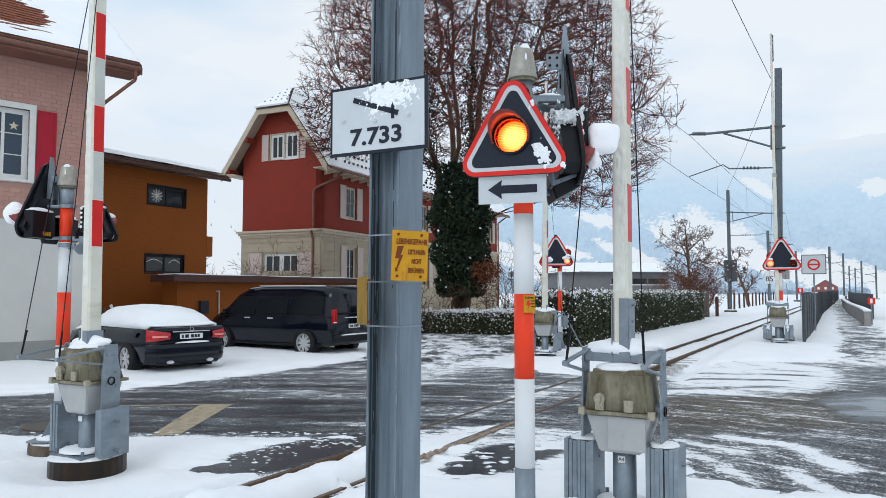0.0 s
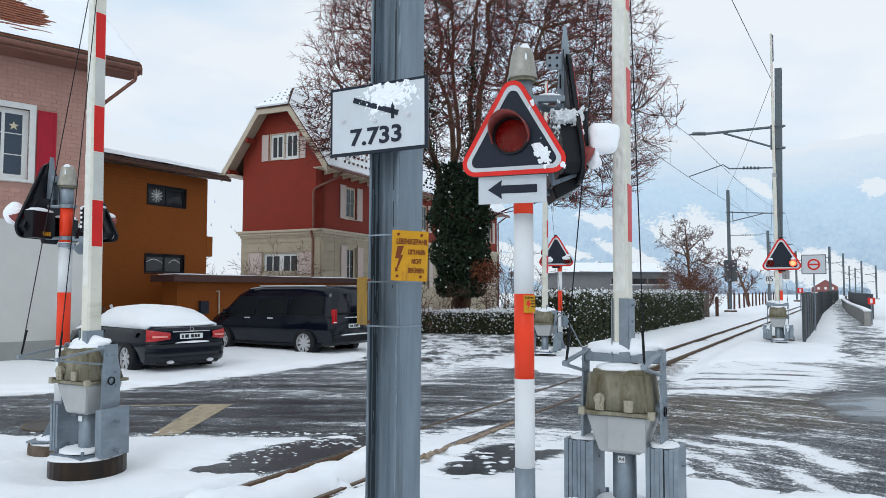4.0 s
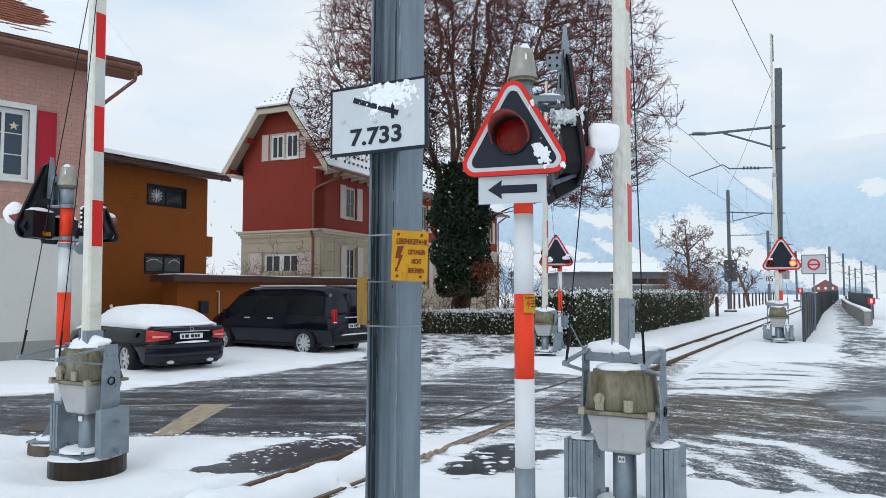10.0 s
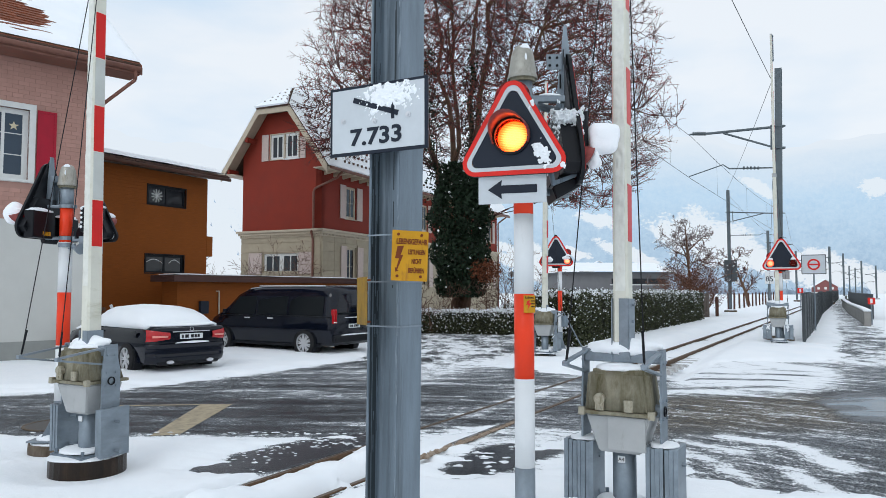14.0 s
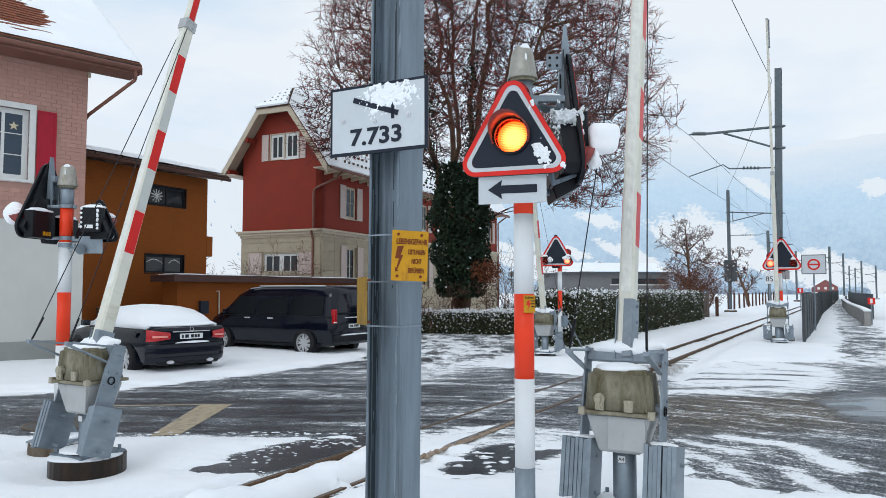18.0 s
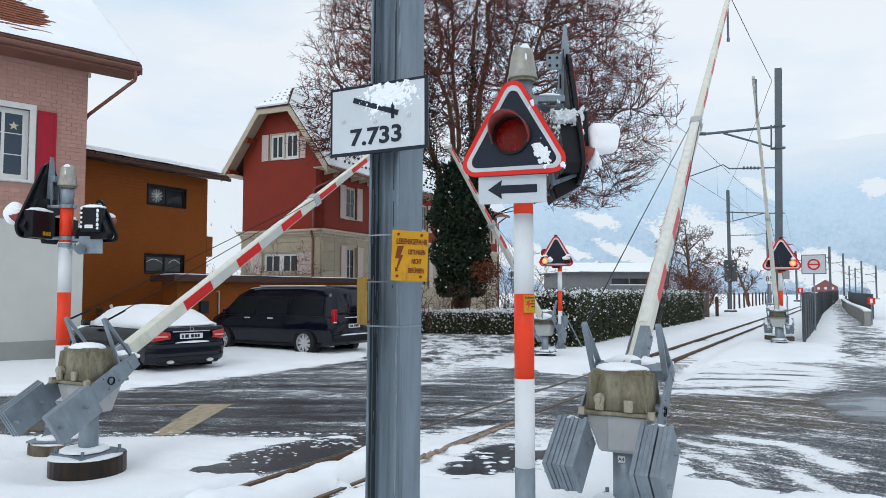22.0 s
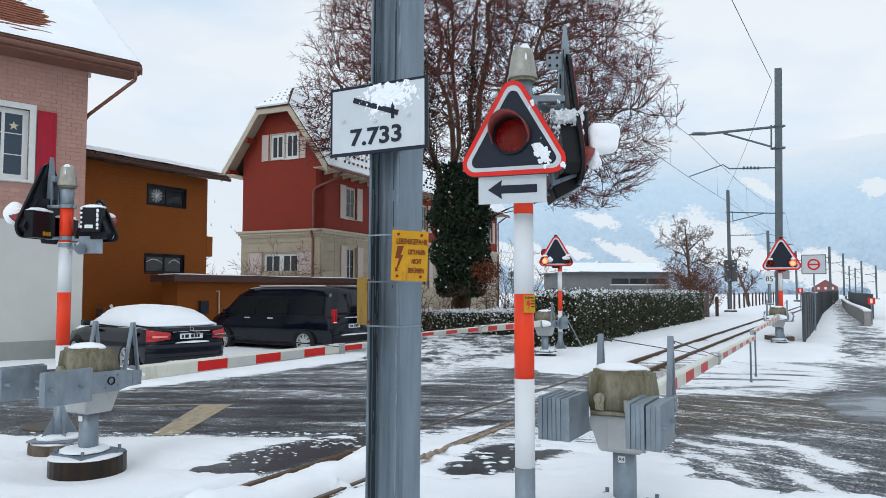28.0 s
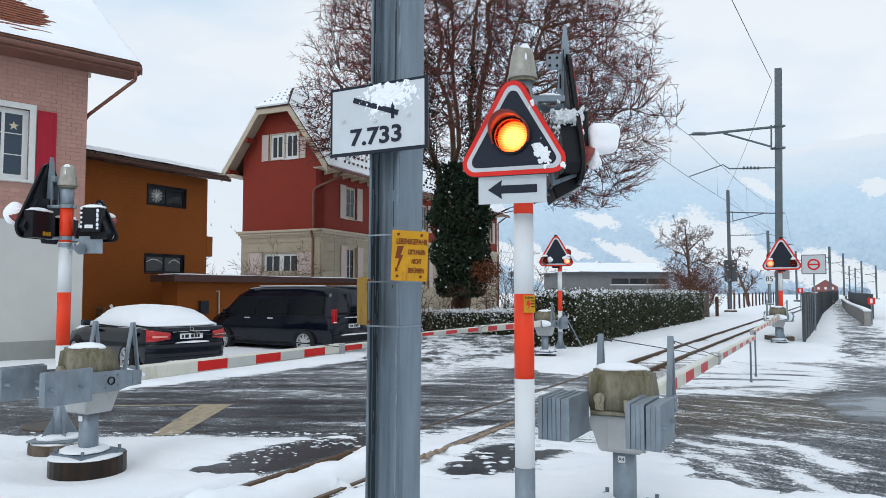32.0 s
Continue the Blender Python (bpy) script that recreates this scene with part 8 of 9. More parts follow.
for loc, n_, h_, sd_, lb in (((15.7, 45.5, 0), 14, 2.9, 3, "tangled reddish-brown bare bush beside a hedge"), ((17.0, 47.0, 0), 12, 2.7, 4, "tangled reddish-brown bare bush beside a fence"),
                             ((-7.0, 33.5, 0), 5, 3.6, 6, "thin bare shrub above a garage roof"), ((-10.6, 34.0, 0), 4, 3.4, 7, "thin bare shrub above a garage roof"),
                             ((3.9, 36, 0), 7, 3.6, 8, "bare shrub at the corner of a house"), ((2.2, 29.9, 0), 6, 2.2, 12, "bare twiggy shrub behind a low hedge"), ((-0.4, 29.9, 0), 6, 2.4, 13, "bare twiggy shrub behind a low hedge")):
    t = bare_tree("shrub", loc, n_, SHRUB, 0.03, h_, lb, RUST_LEAF if sd_ in (3, 4) else None, 0.045, 1.8, sd_, 0.5, 0.008, twig=surface("red_brown_twig", (0.11, 0.055, 0.042), 0.85))
    t["category"] = "shrub"


def leaf_mass(name, label, base, count, size, shape, leaf, snow_share, seed, core=None, category="hedge", lbl="dense dark leaves"):
    """Leaves in a body whose surface shape(u, v, w) gives as a place and a snow weight."""
    rng = np.random.default_rng(seed)
    t = thing(name, Matrix.Translation(base), label, category)
    pts, white = [], []
    for _ in range(count):
        q, wgt = shape(rng)
        (white if rng.uniform() < wgt * snow_share else pts).append(q)
    V, F = leaf_quads(pts, size, rng)
    a = raw("foliage", V, F, leaf, t, lbl)
    a["kind"] = "stuff"
    if white:
        V, F = leaf_quads(white, size * 0.95, rng, 0.3, 0.75)
        b = raw("foliage_snow", V, F, SNOW, t, "flecks of snow on the leaves")
        b["kind"] = "stuff"
    if core:
        # Solid box stops views through; its near-black paints the shade among the leaves.
        part("dark_filler", core, surface("hedge_inner_shade", (0.022, 0.022, 0.014), 0.9, 0, 0.3, 8, 30, 0.3), t, "solid dark filler, twig colour deepened for the hedge's inner shade")
    return t


def hedge(name, p0, p1, width, height, count, size, label, seed, share):
    a, b = Vector((*p0, 0)), Vector((*p1, 0))
    d = b - a
    ln = d.length
    d = d / ln
    nrm = Vector((d.y, -d.x, 0))

    def shape(rng):
        s = rng.uniform(0, 1) ** 1.5 * ln
        bul = 1 + 0.08 * noise.noise(Vector((s * 0.7, seed, 0))) + 0.06 * noise.noise(Vector((s * 2.6, seed, 3)))
        face = rng.uniform()
        if face < 0.30:
            q = d * s + nrm * rng.uniform(-width / 2, width / 2)
            z = height * bul + rng.normal() * 0.05
            wgt = 0.85
        elif face < 0.88:
            q = d * s + nrm * (width / 2 * bul + rng.normal() * 0.05)
            z = rng.uniform(0.02, height) * bul
            wgt = 0.05 + 0.50 * max(0, z / height - 0.55)
        elif face < 0.95:
            q = d * rng.normal(0, 0.05) + nrm * rng.uniform(-width / 2, width / 2)
            z = rng.uniform(0.02, height)
            wgt = 0.2
        else:
            q = d * s - nrm * (width / 2)
            z = rng.uniform(0.1, height)
            wgt = 0.2
        return np.array([q.x, q.y, z]), wgt
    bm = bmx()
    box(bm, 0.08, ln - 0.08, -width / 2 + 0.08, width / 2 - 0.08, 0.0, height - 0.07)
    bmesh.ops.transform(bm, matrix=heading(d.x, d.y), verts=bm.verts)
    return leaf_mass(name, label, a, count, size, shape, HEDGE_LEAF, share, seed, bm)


hedge("hedge", (3.35, 21.6), (14.4, 41.3), 1.5, 1.66, 26000, 0.042, "clipped dark green hedge dusted with snow beside a railway", 3, 0.72)
hedge("hedge", (-3.5, 31.0), (3.1, 28.6), 1.1, 0.92, 12000, 0.042, "low clipped hedge heavily flecked with snow", 5, 1.9)
hedge("hedge", (2.9, 33.5), (5.6, 33.0), 1.0, 1.05, 2500, 0.05, "small dark evergreen hedge with snow", 7, 0.8)


def evergreen_shape(rng):
    z = rng.uniform(1.5, 7.3)
    r = 1.62 * (1 - ((z - 3.6) / 4.3) ** 2) ** 0.5 if z > 3.6 else 1.15 + 0.22 * (z - 1.5)
    r *= 1 + 0.28 * noise.noise(Vector((z * 1.1, rng.uniform(-0.2, 0.2), 3)))
    a = rng.uniform(0, 2 * math.pi)
    k = rng.uniform(0.0, 1.0) ** 0.3
    lump = 1 + 0.22 * noise.noise(Vector((math.cos(a) * 2, math.sin(a) * 2, z * 1.3)))
    r *= 0.83
    return np.array([r * k * lump * math.cos(a) - 0.25, r * k * lump * math.sin(a) * 0.8, z]), 0.05


leaf_mass("evergreen_tree", "dense dark evergreen grown round the foot of a beech", (1.0, 30.5, 0), 14000, 0.08, evergreen_shape, IVY, 0.25, 4, None, "tree")


def ivy_shape(rng):
    s = rng.integers(0, 2)
    z = rng.uniform(5.5, 12.5)
    x0 = (-1.05 - 0.05 * (z - 6), 0.25 + 0.06 * (z - 6))[s]
    return np.array([x0 + rng.normal() * 0.22, rng.normal() * 0.22, z]), 0.0


leaf_mass("ivy", "ivy climbing two stems of a beech", (0.75, 31.0, 0), 2600, 0.065, ivy_shape, IVY, 0, 6, None, "climbing plant")


def rust_shape(rng):
    a = rng.normal(size=3)
    a /= np.linalg.norm(a)
    a *= rng.uniform(0.4, 1) * np.array([0.75, 0.5, 0.55])
    return a + np.array([0, 0, 2.6]), 0.0


leaf_mass("shrub", "shrub with rusty orange withered leaves by the house", (1.75, 29.8, 0), 1300, 0.05, rust_shape, RUST_LEAF, 0, 8, None, "shrub", "rusty withered leaves")

# ================= plates on the near mast =================
kp = thing("distance_plate", pose(-0.2659, 2.815, 2.4932, 0, -0.24, -26.9), "white railway distance plate with dark frame, partly snowed over", "sign")
part("board", box(bmx(), -0.2305, 0.2305, 0, 0.012, -0.1437, 0.1437, 0.004), NAVY, kp, "blue-black board")
part("face", box(bmx(), -0.2175, 0.2175, -0.002, 0, -0.1307, 0.1307, 0.0006), SIGN_WHITE, kp, "pale grey-white face")
lettering("numerals", "7.733", 0.094, pose(-0.004, -0.0035, -0.076), NAVY, kp, "blue-black numerals", 0.001, 1.20, 0.026)
part("slope_mark", box(bmx(), -0.112, 0.112, -0.0045, -0.0022, -0.0105, 0.0105, 0, pose(-0.006, 0, 0.046, 0, 19.7, 0)), NAVY, kp)
part("slope_mark", box(bmx(), 0.068, 0.082, -0.0045, -0.0022, -0.012, 0.095), NAVY, kp)
for x, z in ((-0.161, 0.0), (-0.010, -0.012), (0.146, -0.004)):
    bm = bmx()
    cyl(bm, (x, -0.006, z), (x, 0.0, z), 0.0115, seg=14)
    cyl(bm, (x, -0.012, z), (x, -0.005, z), 0.0062, seg=6)
    part("bolt", bm, RIM, kp)


def plate_snow(x, z):
    r = math.hypot((x - 0.06) / 0.155, (z - 0.085) / 0.070)
    s_ = math.hypot((x + 0.015) / 0.05, (z - 0.02) / 0.045)
    return max(1.0 - 1.25 * r, 0.45 - s_) - 0.10


crust("stuck_snow", kp, pose(0, -0.0022, 0), -0.13, 0.205, -0.05, 0.1405, 0.0032, plate_snow, 0.007, 2, "crumbly snow stuck to the plate")

yp = thing("warning_plate", pose(-0.1285, 2.745, 1.9315, 0, 1.9, 20), "old yellow enamel danger plate with red letters and flash", "sign")
part("board", box(bmx(), -0.074, 0.074, 0, 0.003, -0.098, 0.098, 0.001), YELLOW, yp, "chipped yellow enamel")
for x in (-0.05, 0.045):
    for z in (-0.08, 0.082):
        bm = bmx()
        cyl(bm, (x, -0.003, z), (x, 0.0, z), 0.006, seg=8)
        part("screw", bm, RUST_INK, yp)
for txt, x, z, sz, sq in (("LEBENSGEFAHR", 0.006, 0.054, 0.030, 0.60), ("LEITUNGEN", 0.027, 0.014, 0.0265, 0.50), ("NICHT", 0.027, -0.022, 0.0265, 0.50), ("BERÜHREN", 0.027, -0.058, 0.0265, 0.50)):
    lettering("letters", txt, sz, pose(x, -0.0012, z), RUST_INK, yp, "rust-red letters", 0.0006, sq, 0.03)
bm = bmx()
prism(bm, [(-0.052, 0.035), (-0.026, 0.038), (-0.038, 0.002), (-0.028, 0.002), (-0.050, -0.056), (-0.044, -0.060), (-0.058, -0.064), (-0.060, -0.045), (-0.054, -0.050), (-0.044, -0.012), (-0.060, -0.012)], 0.001, pose(0, -0.001, 0))
part("flash_sign", bm, RUST_INK, yp, "rust-red lightning flash")
for z in (-0.07, 0.07):
    bm = bmx()
    cyl(bm, (-0.03, 0.003, z), (-0.03, 0.165, z), 0.006, seg=6)
    part("bracket", bm, GALV, yp)
yp2 = thing("warning_plate", pose(-0.3216, 2.80, 1.7557, 0, -0.8, -68.5), "yellow enamel plate seen from its edge on a mast", "sign")
# Darker copy of YELLOW: this turned plate's shade is in the colour.
part("board", box(bmx(), -0.074, 0.074, 0, 0.003, -0.094, 0.094, 0.001), surface("shaded_yellow_enamel", (0.30, 0.165, 0.010), 0.5, 0, 0.3, 14, 70, 0.1, dirt=(0.10, 0.06, 0.01), dirt_amount=0.5), yp2, "dirty yellow enamel darkened for the shade on its side")
bm = bmx()
for z in (0.082, -0.082):
    cyl(bm, (0.02, 0.002, z), (0.02, 0.03, z), 0.004, seg=6)
part("screw", bm, RUST_INK, yp2)

# ================= catenary =================


def far_mast(base, h, arm_to=None, label="grey steel catenary mast beside the snowy track", w=0.11):
    t = thing("catenary_mast", pose(*base), label, "catenary mast", "catenary masts")
    bm = bmx()
    sec = [(-w, -w), (w, -w), (w, -w + 0.02), (0.012, -w + 0.02), (0.012, w - 0.02), (w, w - 0.02), (w, w), (-w, w), (-w, w - 0.02), (-0.012, w - 0.02), (-0.012, -w + 0.02), (-w, -w + 0.02)]
    lo_ = [bm.verts.new((x, y, 0)) for x, y in sec]
    hi_ = [bm.verts.new((x, y, h)) for x, y in sec]
    for k in range(12):
        bm.faces.new((lo_[k], lo_[(k + 1) % 12], hi_[(k + 1) % 12], hi_[k]))
    bm.faces.new(lo_)
    bm.faces.new(hi_[::-1])
    bmesh.ops.transform(bm, matrix=Matrix.Rotation(radians(-30), 4, "Z"), verts=bm.verts)
    part("column", bm, STEEL_FAR, t)
    bm = bmx()
    box(bm, -0.35, 0.35, -0.35, 0.35, -0.2, 0.25, 0.02)
    part("footing", bm, CONCRETE, t)
    bm = bmx()
    blob(bm, (0, 0, 0.25), 0.36, 0.36, 0.08, 2, 0.15)
    part("footing_snow", bm, SNOW, t, "", True)
    if arm_to:
        ax, ay, z1, z2 = arm_to       # reach to the wire, heights of cantilever and contact wire
        r = Vector((ax, ay, 0))
        bm = bmx()
        cyl(bm, (0, 0, z1 + 0.25), r * 0.80 + Vector((0, 0, z1)), 0.045, seg=8)
        cyl(bm, r * 0.08 + Vector((0, 0, z1 - 0.45)), r * 0.62 + Vector((0, 0, z1 + 0.02)), 0.035, seg=8)
        cyl(bm, r * 0.08 + Vector((0, 0, z1 - 0.55)), r * 0.08 + Vector((0, 0, z1 + 0.30)), 0.03, seg=8)
        for z in (z1 + 0.25, z1 - 0.5):
            box(bm, -w - 0.06, w + 0.06, -w - 0.04, w + 0.04, z - 0.03, z + 0.03)
        part("cantilever", bm, STEEL_FAR, t, "grey cantilever arm")
        bm = bmx()
        cyl(bm, r * 0.80 + Vector((0, 0, z1)), r + Vector((0, 0, z1 - 0.03)), 0.03, seg=8)
        for i in range(7):
            c = r * (0.82 + 0.022 * i) + Vector((0, 0, z1))
            cyl(bm, c, c + r.normalized() * 0.03, 0.07, seg=10)
        part("insulator", bm, STEEL_FAR, t)
        bm = bmx()
        cyl(bm, (0, 0, z2 + 0.33), r * 0.55 + Vector((0, 0, z2 + 0.28)), 0.025, seg=6)
        cyl(bm, r * 0.55 + Vector((0, 0, z2 + 0.28)), r * 0.62 + Vector((0, 0, z2 + 0.42)), 0.02, seg=6)
        cyl(bm, r * 0.62 + Vector((0, 0, z2 + 0.42)), r + Vector((0, 0, z2)), 0.018, seg=6)
        for i in range(5):
            c = r * (0.22 + 0.04 * i) + Vector((0, 0, z2 + 0.31))
            cyl(bm, c, c + r.normalized() * 0.04, 0.055, seg=8)
        part("registration_arm", bm, STEEL_FAR, t, "thin registration arm")
    return t


m1 = far_mast((11.58, 24.0, 0), 9.42, (-2.95, 0.3, 7.15, 5.65))
m1.matrix_world = pose(11.36, 24.0, 0, 0, 1.34, 0)
m2 = far_mast((21.75, 53.6, 0), 9.38, (3.4, -1.9, 7.45, 5.6))
for x in (-0.46, 0.04):
    part("signal_board", box(bmx(), x, x + 0.44, -0.22, -0.12, 2.45, 4.05, 0.02), FENCE_GREY, m2, "dark grey signal board seen from behind")
bm = bmx()
box(bm, -0.42, 0.42, -0.16, -0.12, 3.1, 3.72, 0.02)
part("board", bm, FENCE_GREY, m2, "dark board on the mast")
bm = bmx()
box(bm, -0.42, 0.42, -0.16, -0.12, 2.42, 3.04, 0.02)
part("board", bm, FENCE_GREY, m2, "dark board on the mast")
bm = bmx()
box(bm, 0.32, 0.62, -0.2, -0.16, 2.25, 2.6)
part("number_tag", bm, WHITE, m2)
for x, y, h in ((36.9, 80, 8.5), (53.0, 106, 7.6), (49.3, 90, 7.3), (65.2, 115, 7.7), (71.1, 120, 6.7), (77.2, 126, 6.1), (92, 160, 7.2), (98, 168, 7.0)):
    far_mast((x, y, 0), h, (2.4 if x < 54 and y > 79 and x != 49.3 else -2.4, -0.8, h - 1.6, h - 3.2), w=0.14)


def cable(name, pts, r, label, sag=0.0):
    """A wire through the points, hanging a little between them, as one tube."""
    path = [Vector(pts[0])]
    for a, b in zip(pts, pts[1:]):
        a, b = Vector(a), Vector(b)
        for i in range(1, 9):
            t_ = i / 8
            path.append(a.lerp(b, t_) - Vector((0, 0, sag * 4 * t_ * (1 - t_))))
    bm = bmx()
    prev = None
    for i, p in enumerate(path):
        d = (path[min(i + 1, len(path) - 1)] - path[max(i - 1, 0)]).normalized()
        a = d.cross(Vector((0.3, -0.2, 1)) if abs(d.z) < 0.9 else Vector((1, 0, 0))).normalized()
        b = d.cross(a)
        cur = [bm.verts.new(p + (a * math.cos(k * 1.2566) + b * math.sin(k * 1.2566)) * r) for k in range(5)]
        if prev:
            for k in range(5):
                bm.faces.new((prev[k], prev[(k + 1) % 5], cur[(k + 1) % 5], cur[k]))
        prev = cur
    return tagged(part(name, bm, BLACK), label, "overhead wire")


cable("messenger_wire", [(-2.75, 4.3, 7.2), (8.62, 24.3, 7.12), (25.2, 51.7, 7.42), (39.3, 79.2, 6.9), (55.4, 105.2, 6.0)], 0.008, "thin dark carrier wire above the track", 0.35)
cable("contact_wire", [(-2.75, 4.3, 5.55), (8.62, 24.3, 5.62), (25.2, 51.7, 5.58), (39.3, 79.2, 5.3), (55.4, 105.2, 4.4)], 0.008, "thin dark contact wire above the track", 0.02)
cable("feeder_wire", [(-1.0, 3.2, 8.6), (11.35, 24.0, 9.0), (21.6, 53.6, 9.2), (36.9, 80, 8.2)], 0.010, "thin dark feeder wire from mast to mast", 0.15)
for s_ in (0.33, 0.5, 0.68, 0.85):
    p = Vector((-2.75, 4.3, 0)).lerp(Vector((8.62, 24.3, 0)), s_)
    cable("dropper", [(p.x, p.y, 7.17 - 1.4 * s_ * (1 - s_)), (p.x, p.y, 5.6)], 0.004, "thin dropper between two wires")
for s_ in (0.15, 0.4, 0.65):
    p = Vector((8.62, 24.3, 0)).lerp(Vector((25.2, 51.7, 0)), s_)
    cable("dropper", [(p.x, p.y, 7.25 - 1.4 * s_ * (1 - s_)), (p.x, p.y, 5.6)], 0.004, "thin dropper between two wires")

# ================= fences, walls and signs along the path =================
gf = thing("fence", pose(0, 0, 0), "dark grey sheet-metal fence along a snowy path", "fence")
line = [Vector(v) for v in ((11.9, 23.4, 0), (16.5, 31.5, 0), (27.3, 51.0, 0), (45, 82, 0), (76, 136, 0))]
for a, b in zip(line, line[1:]):
    d = b - a
    k = max(1, round(d.length / (2.0 if a.y < 60 else 6.0)))
    for i in range(k):
        p, q = a + d * (i / k), a + d * ((i + 1) / k)
        ln = (q - p).length
        m = Matrix.Translation(p) @ heading(d.x, d.y)
        bm = bmx()
        h = 1.62 + 0.05 * math.sin(p.y * 0.3)
        ribs = 10
        for j in range(ribs):
            x0, x1 = ln * j / ribs, ln * (j + 1) / ribs
            box(bm, x0, x0 + (x1 - x0) * 0.55, -0.022, 0.0, 0.03, h)
            box(bm, x0 + (x1 - x0) * 0.55, x1, -0.006, 0.014, 0.03, h)
        part("fence_panel", bm, FENCE_GREY, gf).matrix_local = m
        bm = bmx()
        box(bm, -0.04, 0.04, -0.05, 0.05, -0.2, h + 0.04, 0.006)
        part("fence_post", bm, FENCE_GREY, gf).matrix_local = m

pf = thing("fence", pose(0, 0, 0), "row of dark wooden posts in a snowy field", "fence")
bm = bmx()
box(bm, -0.07, 0.07, -0.05, 0.05, -0.2, 1.5, 0.01)
post_me = bpy.data.meshes.new("fence_post")
bm.to_mesh(post_me)
bm.free()
post_me.materials.append(WOOD_DARK)
for i in range(16):
    share("fence_post", post_me, pf, pose(23.3 + i * 1.66, 57.8 + i * 2.9, 0.03 * math.sin(i * 2.3), 0, 1.5 * math.sin(i * 1.7), 30))
sf = thing("fence", pose(0, 0, 0), "short weathered slat fence at the end of a hedge", "fence")
bm = bmx()
box(bm, -0.05, 0.05, -0.015, 0.015, 0, 1.6, 0.005)
slat_me = bpy.data.meshes.new("slat")
bm.to_mesh(slat_me)
bm.free()
slat_me.materials.append(surface("weathered_slat", (0.12, 0.095, 0.08), 0.85, 0, 0.3, 6, 40, 0.2))
for i in range(9):
    share("slat", slat_me, sf, pose(15.6 + i * 0.12, 42.6 + i * 0.19, 0, 1.2 * math.sin(i * 3.1), 1.0 * math.sin(i * 1.3), 50))
for z in (0.4, 1.2):
    bm = bmx()
    cyl(bm, (15.55, 42.6, z), (16.6, 44.2, z), 0.03, seg=6)
    part("fence_rail", bm, WOOD_DARK, sf)
bm = bmx()
box(bm, -0.08, 0.08, -0.08, 0.08, 0, 1.35, 0.01)
gate_post = tagged(part("gate_post", bm, WOOD_DARK), "dark square post beside a slat fence", "post")
gate_post.matrix_world = pose(17.4, 45.0, 0)

wl_ = thing("retaining_wall", pose(0, 0, 0), "low concrete wall with snow along a curving path", "wall")
line = [Vector(v) for v in ((20.9, 34.9, 0), (24.2, 41, 0), (31, 54, 0), (43, 76, 0), (60, 106, 0), (78, 137, 0))]
for a, b in zip(line, line[1:]):
    d = b - a
    m = Matrix.Translation(a) @ heading(d.x, d.y)
    bm = bmx()
    box(bm, 0, d.length - 0.01, -0.15, 0.15, -0.3, 0.72, 0.02)
    part("wall_panel", bm, surface("pale_concrete", (0.33, 0.32, 0.30), 0.8, 0, 0.2, 2, 30, 0.2), wl_).matrix_local = m
    bm = bmx()
    box(bm, 0, d.length, -0.17, 0.17, 0.724, 0.82, 0.04)
    part("wall_snow", bm, SNOW, wl_, "ridge of snow on the wall", True).matrix_local = m
    if a.y > 35.5:
        bm = bmx()
        box(bm, 0, d.length - 0.02, -0.62, -0.58, 0.1, 1.55, 0.005)
        part("dark_panel", bm, FENCE_GREY, wl_, "dark fence panel").matrix_local = m

rs_ = thing("round_sign", pose(15.75, 30.0, 0, 0, 0, -25), "white square sign with a red ring and bar", "sign")
part("post", cyl(bmx(), (0, 0.05, 0), (0, 0.05, 3.2), 0.035, seg=10), GALV, rs_)
part("board", box(bmx(), -0.46, 0.46, 0, 0.02, 2.47, 3.28, 0.01), SIGN_WHITE, rs_)
part("dark_edge", ring_plate(bmx(), [(-0.47, 2.46), (0.47, 2.46), (0.47, 3.29), (-0.47, 3.29)], [(-0.44, 2.49), (0.44, 2.49), (0.44, 3.26), (-0.44, 3.26)], 0.012, pose(0, -0.008, 0)), FENCE_GREY, rs_)
circ = [(math.cos(2 * math.pi * i / 28), math.sin(2 * math.pi * i / 28)) for i in range(28)]
part("red_ring", ring_plate(bmx(), [(0.24 * x, 2.87 + 0.24 * z) for x, z in circ], [(0.17 * x, 2.87 + 0.17 * z) for x, z in circ], 0.006, pose(0, -0.007, 0)), SIGN_RED, rs_)
part("red_bar", box(bmx(), -0.24, 0.24, -0.006, -0.001, 2.835, 2.905), SIGN_RED, rs_)
for x, y, z in ((30.3, 60.0, 1.5), (21.9, 36.2, 1.05)):
    t = thing("path_sign", pose(x, y, 0, 0, 0, -25), "small red sign with a white mark on a post", "sign")
    k = 0.22 if y > 50 else 0.17
    part("post", cyl(bmx(), (0, 0.04, 0), (0, 0.04, z + 1.6 * k), 0.03, seg=8), GALV, t)
    part("board", box(bmx(), -k, k, 0, 0.02, z, z + 2.0 * k, 0.01), SIGN_RED, t)
    part("white_mark", box(bmx(), -k * 0.3, k * 0.3, -0.006, 0, z + 0.35 * k, z + 1.7 * k, 0.003), WHITE, t)
sp = thing("speed_sign", pose(27.9, 60.4, 0, 0, 0, -24), "white railway speed sign with dark numerals", "sign")
part("post", cyl(bmx(), (0, 0.05, 0), (0, 0.05, 3.6), 0.05, seg=8), GALV, sp)
part("board", box(bmx(), -0.36, 0.36, 0, 0.02, 2.3, 3.4, 0.01), WHITE, sp)
lettering("numerals", "85", 0.62, pose(0, -0.006, 2.70), NAVY, sp)

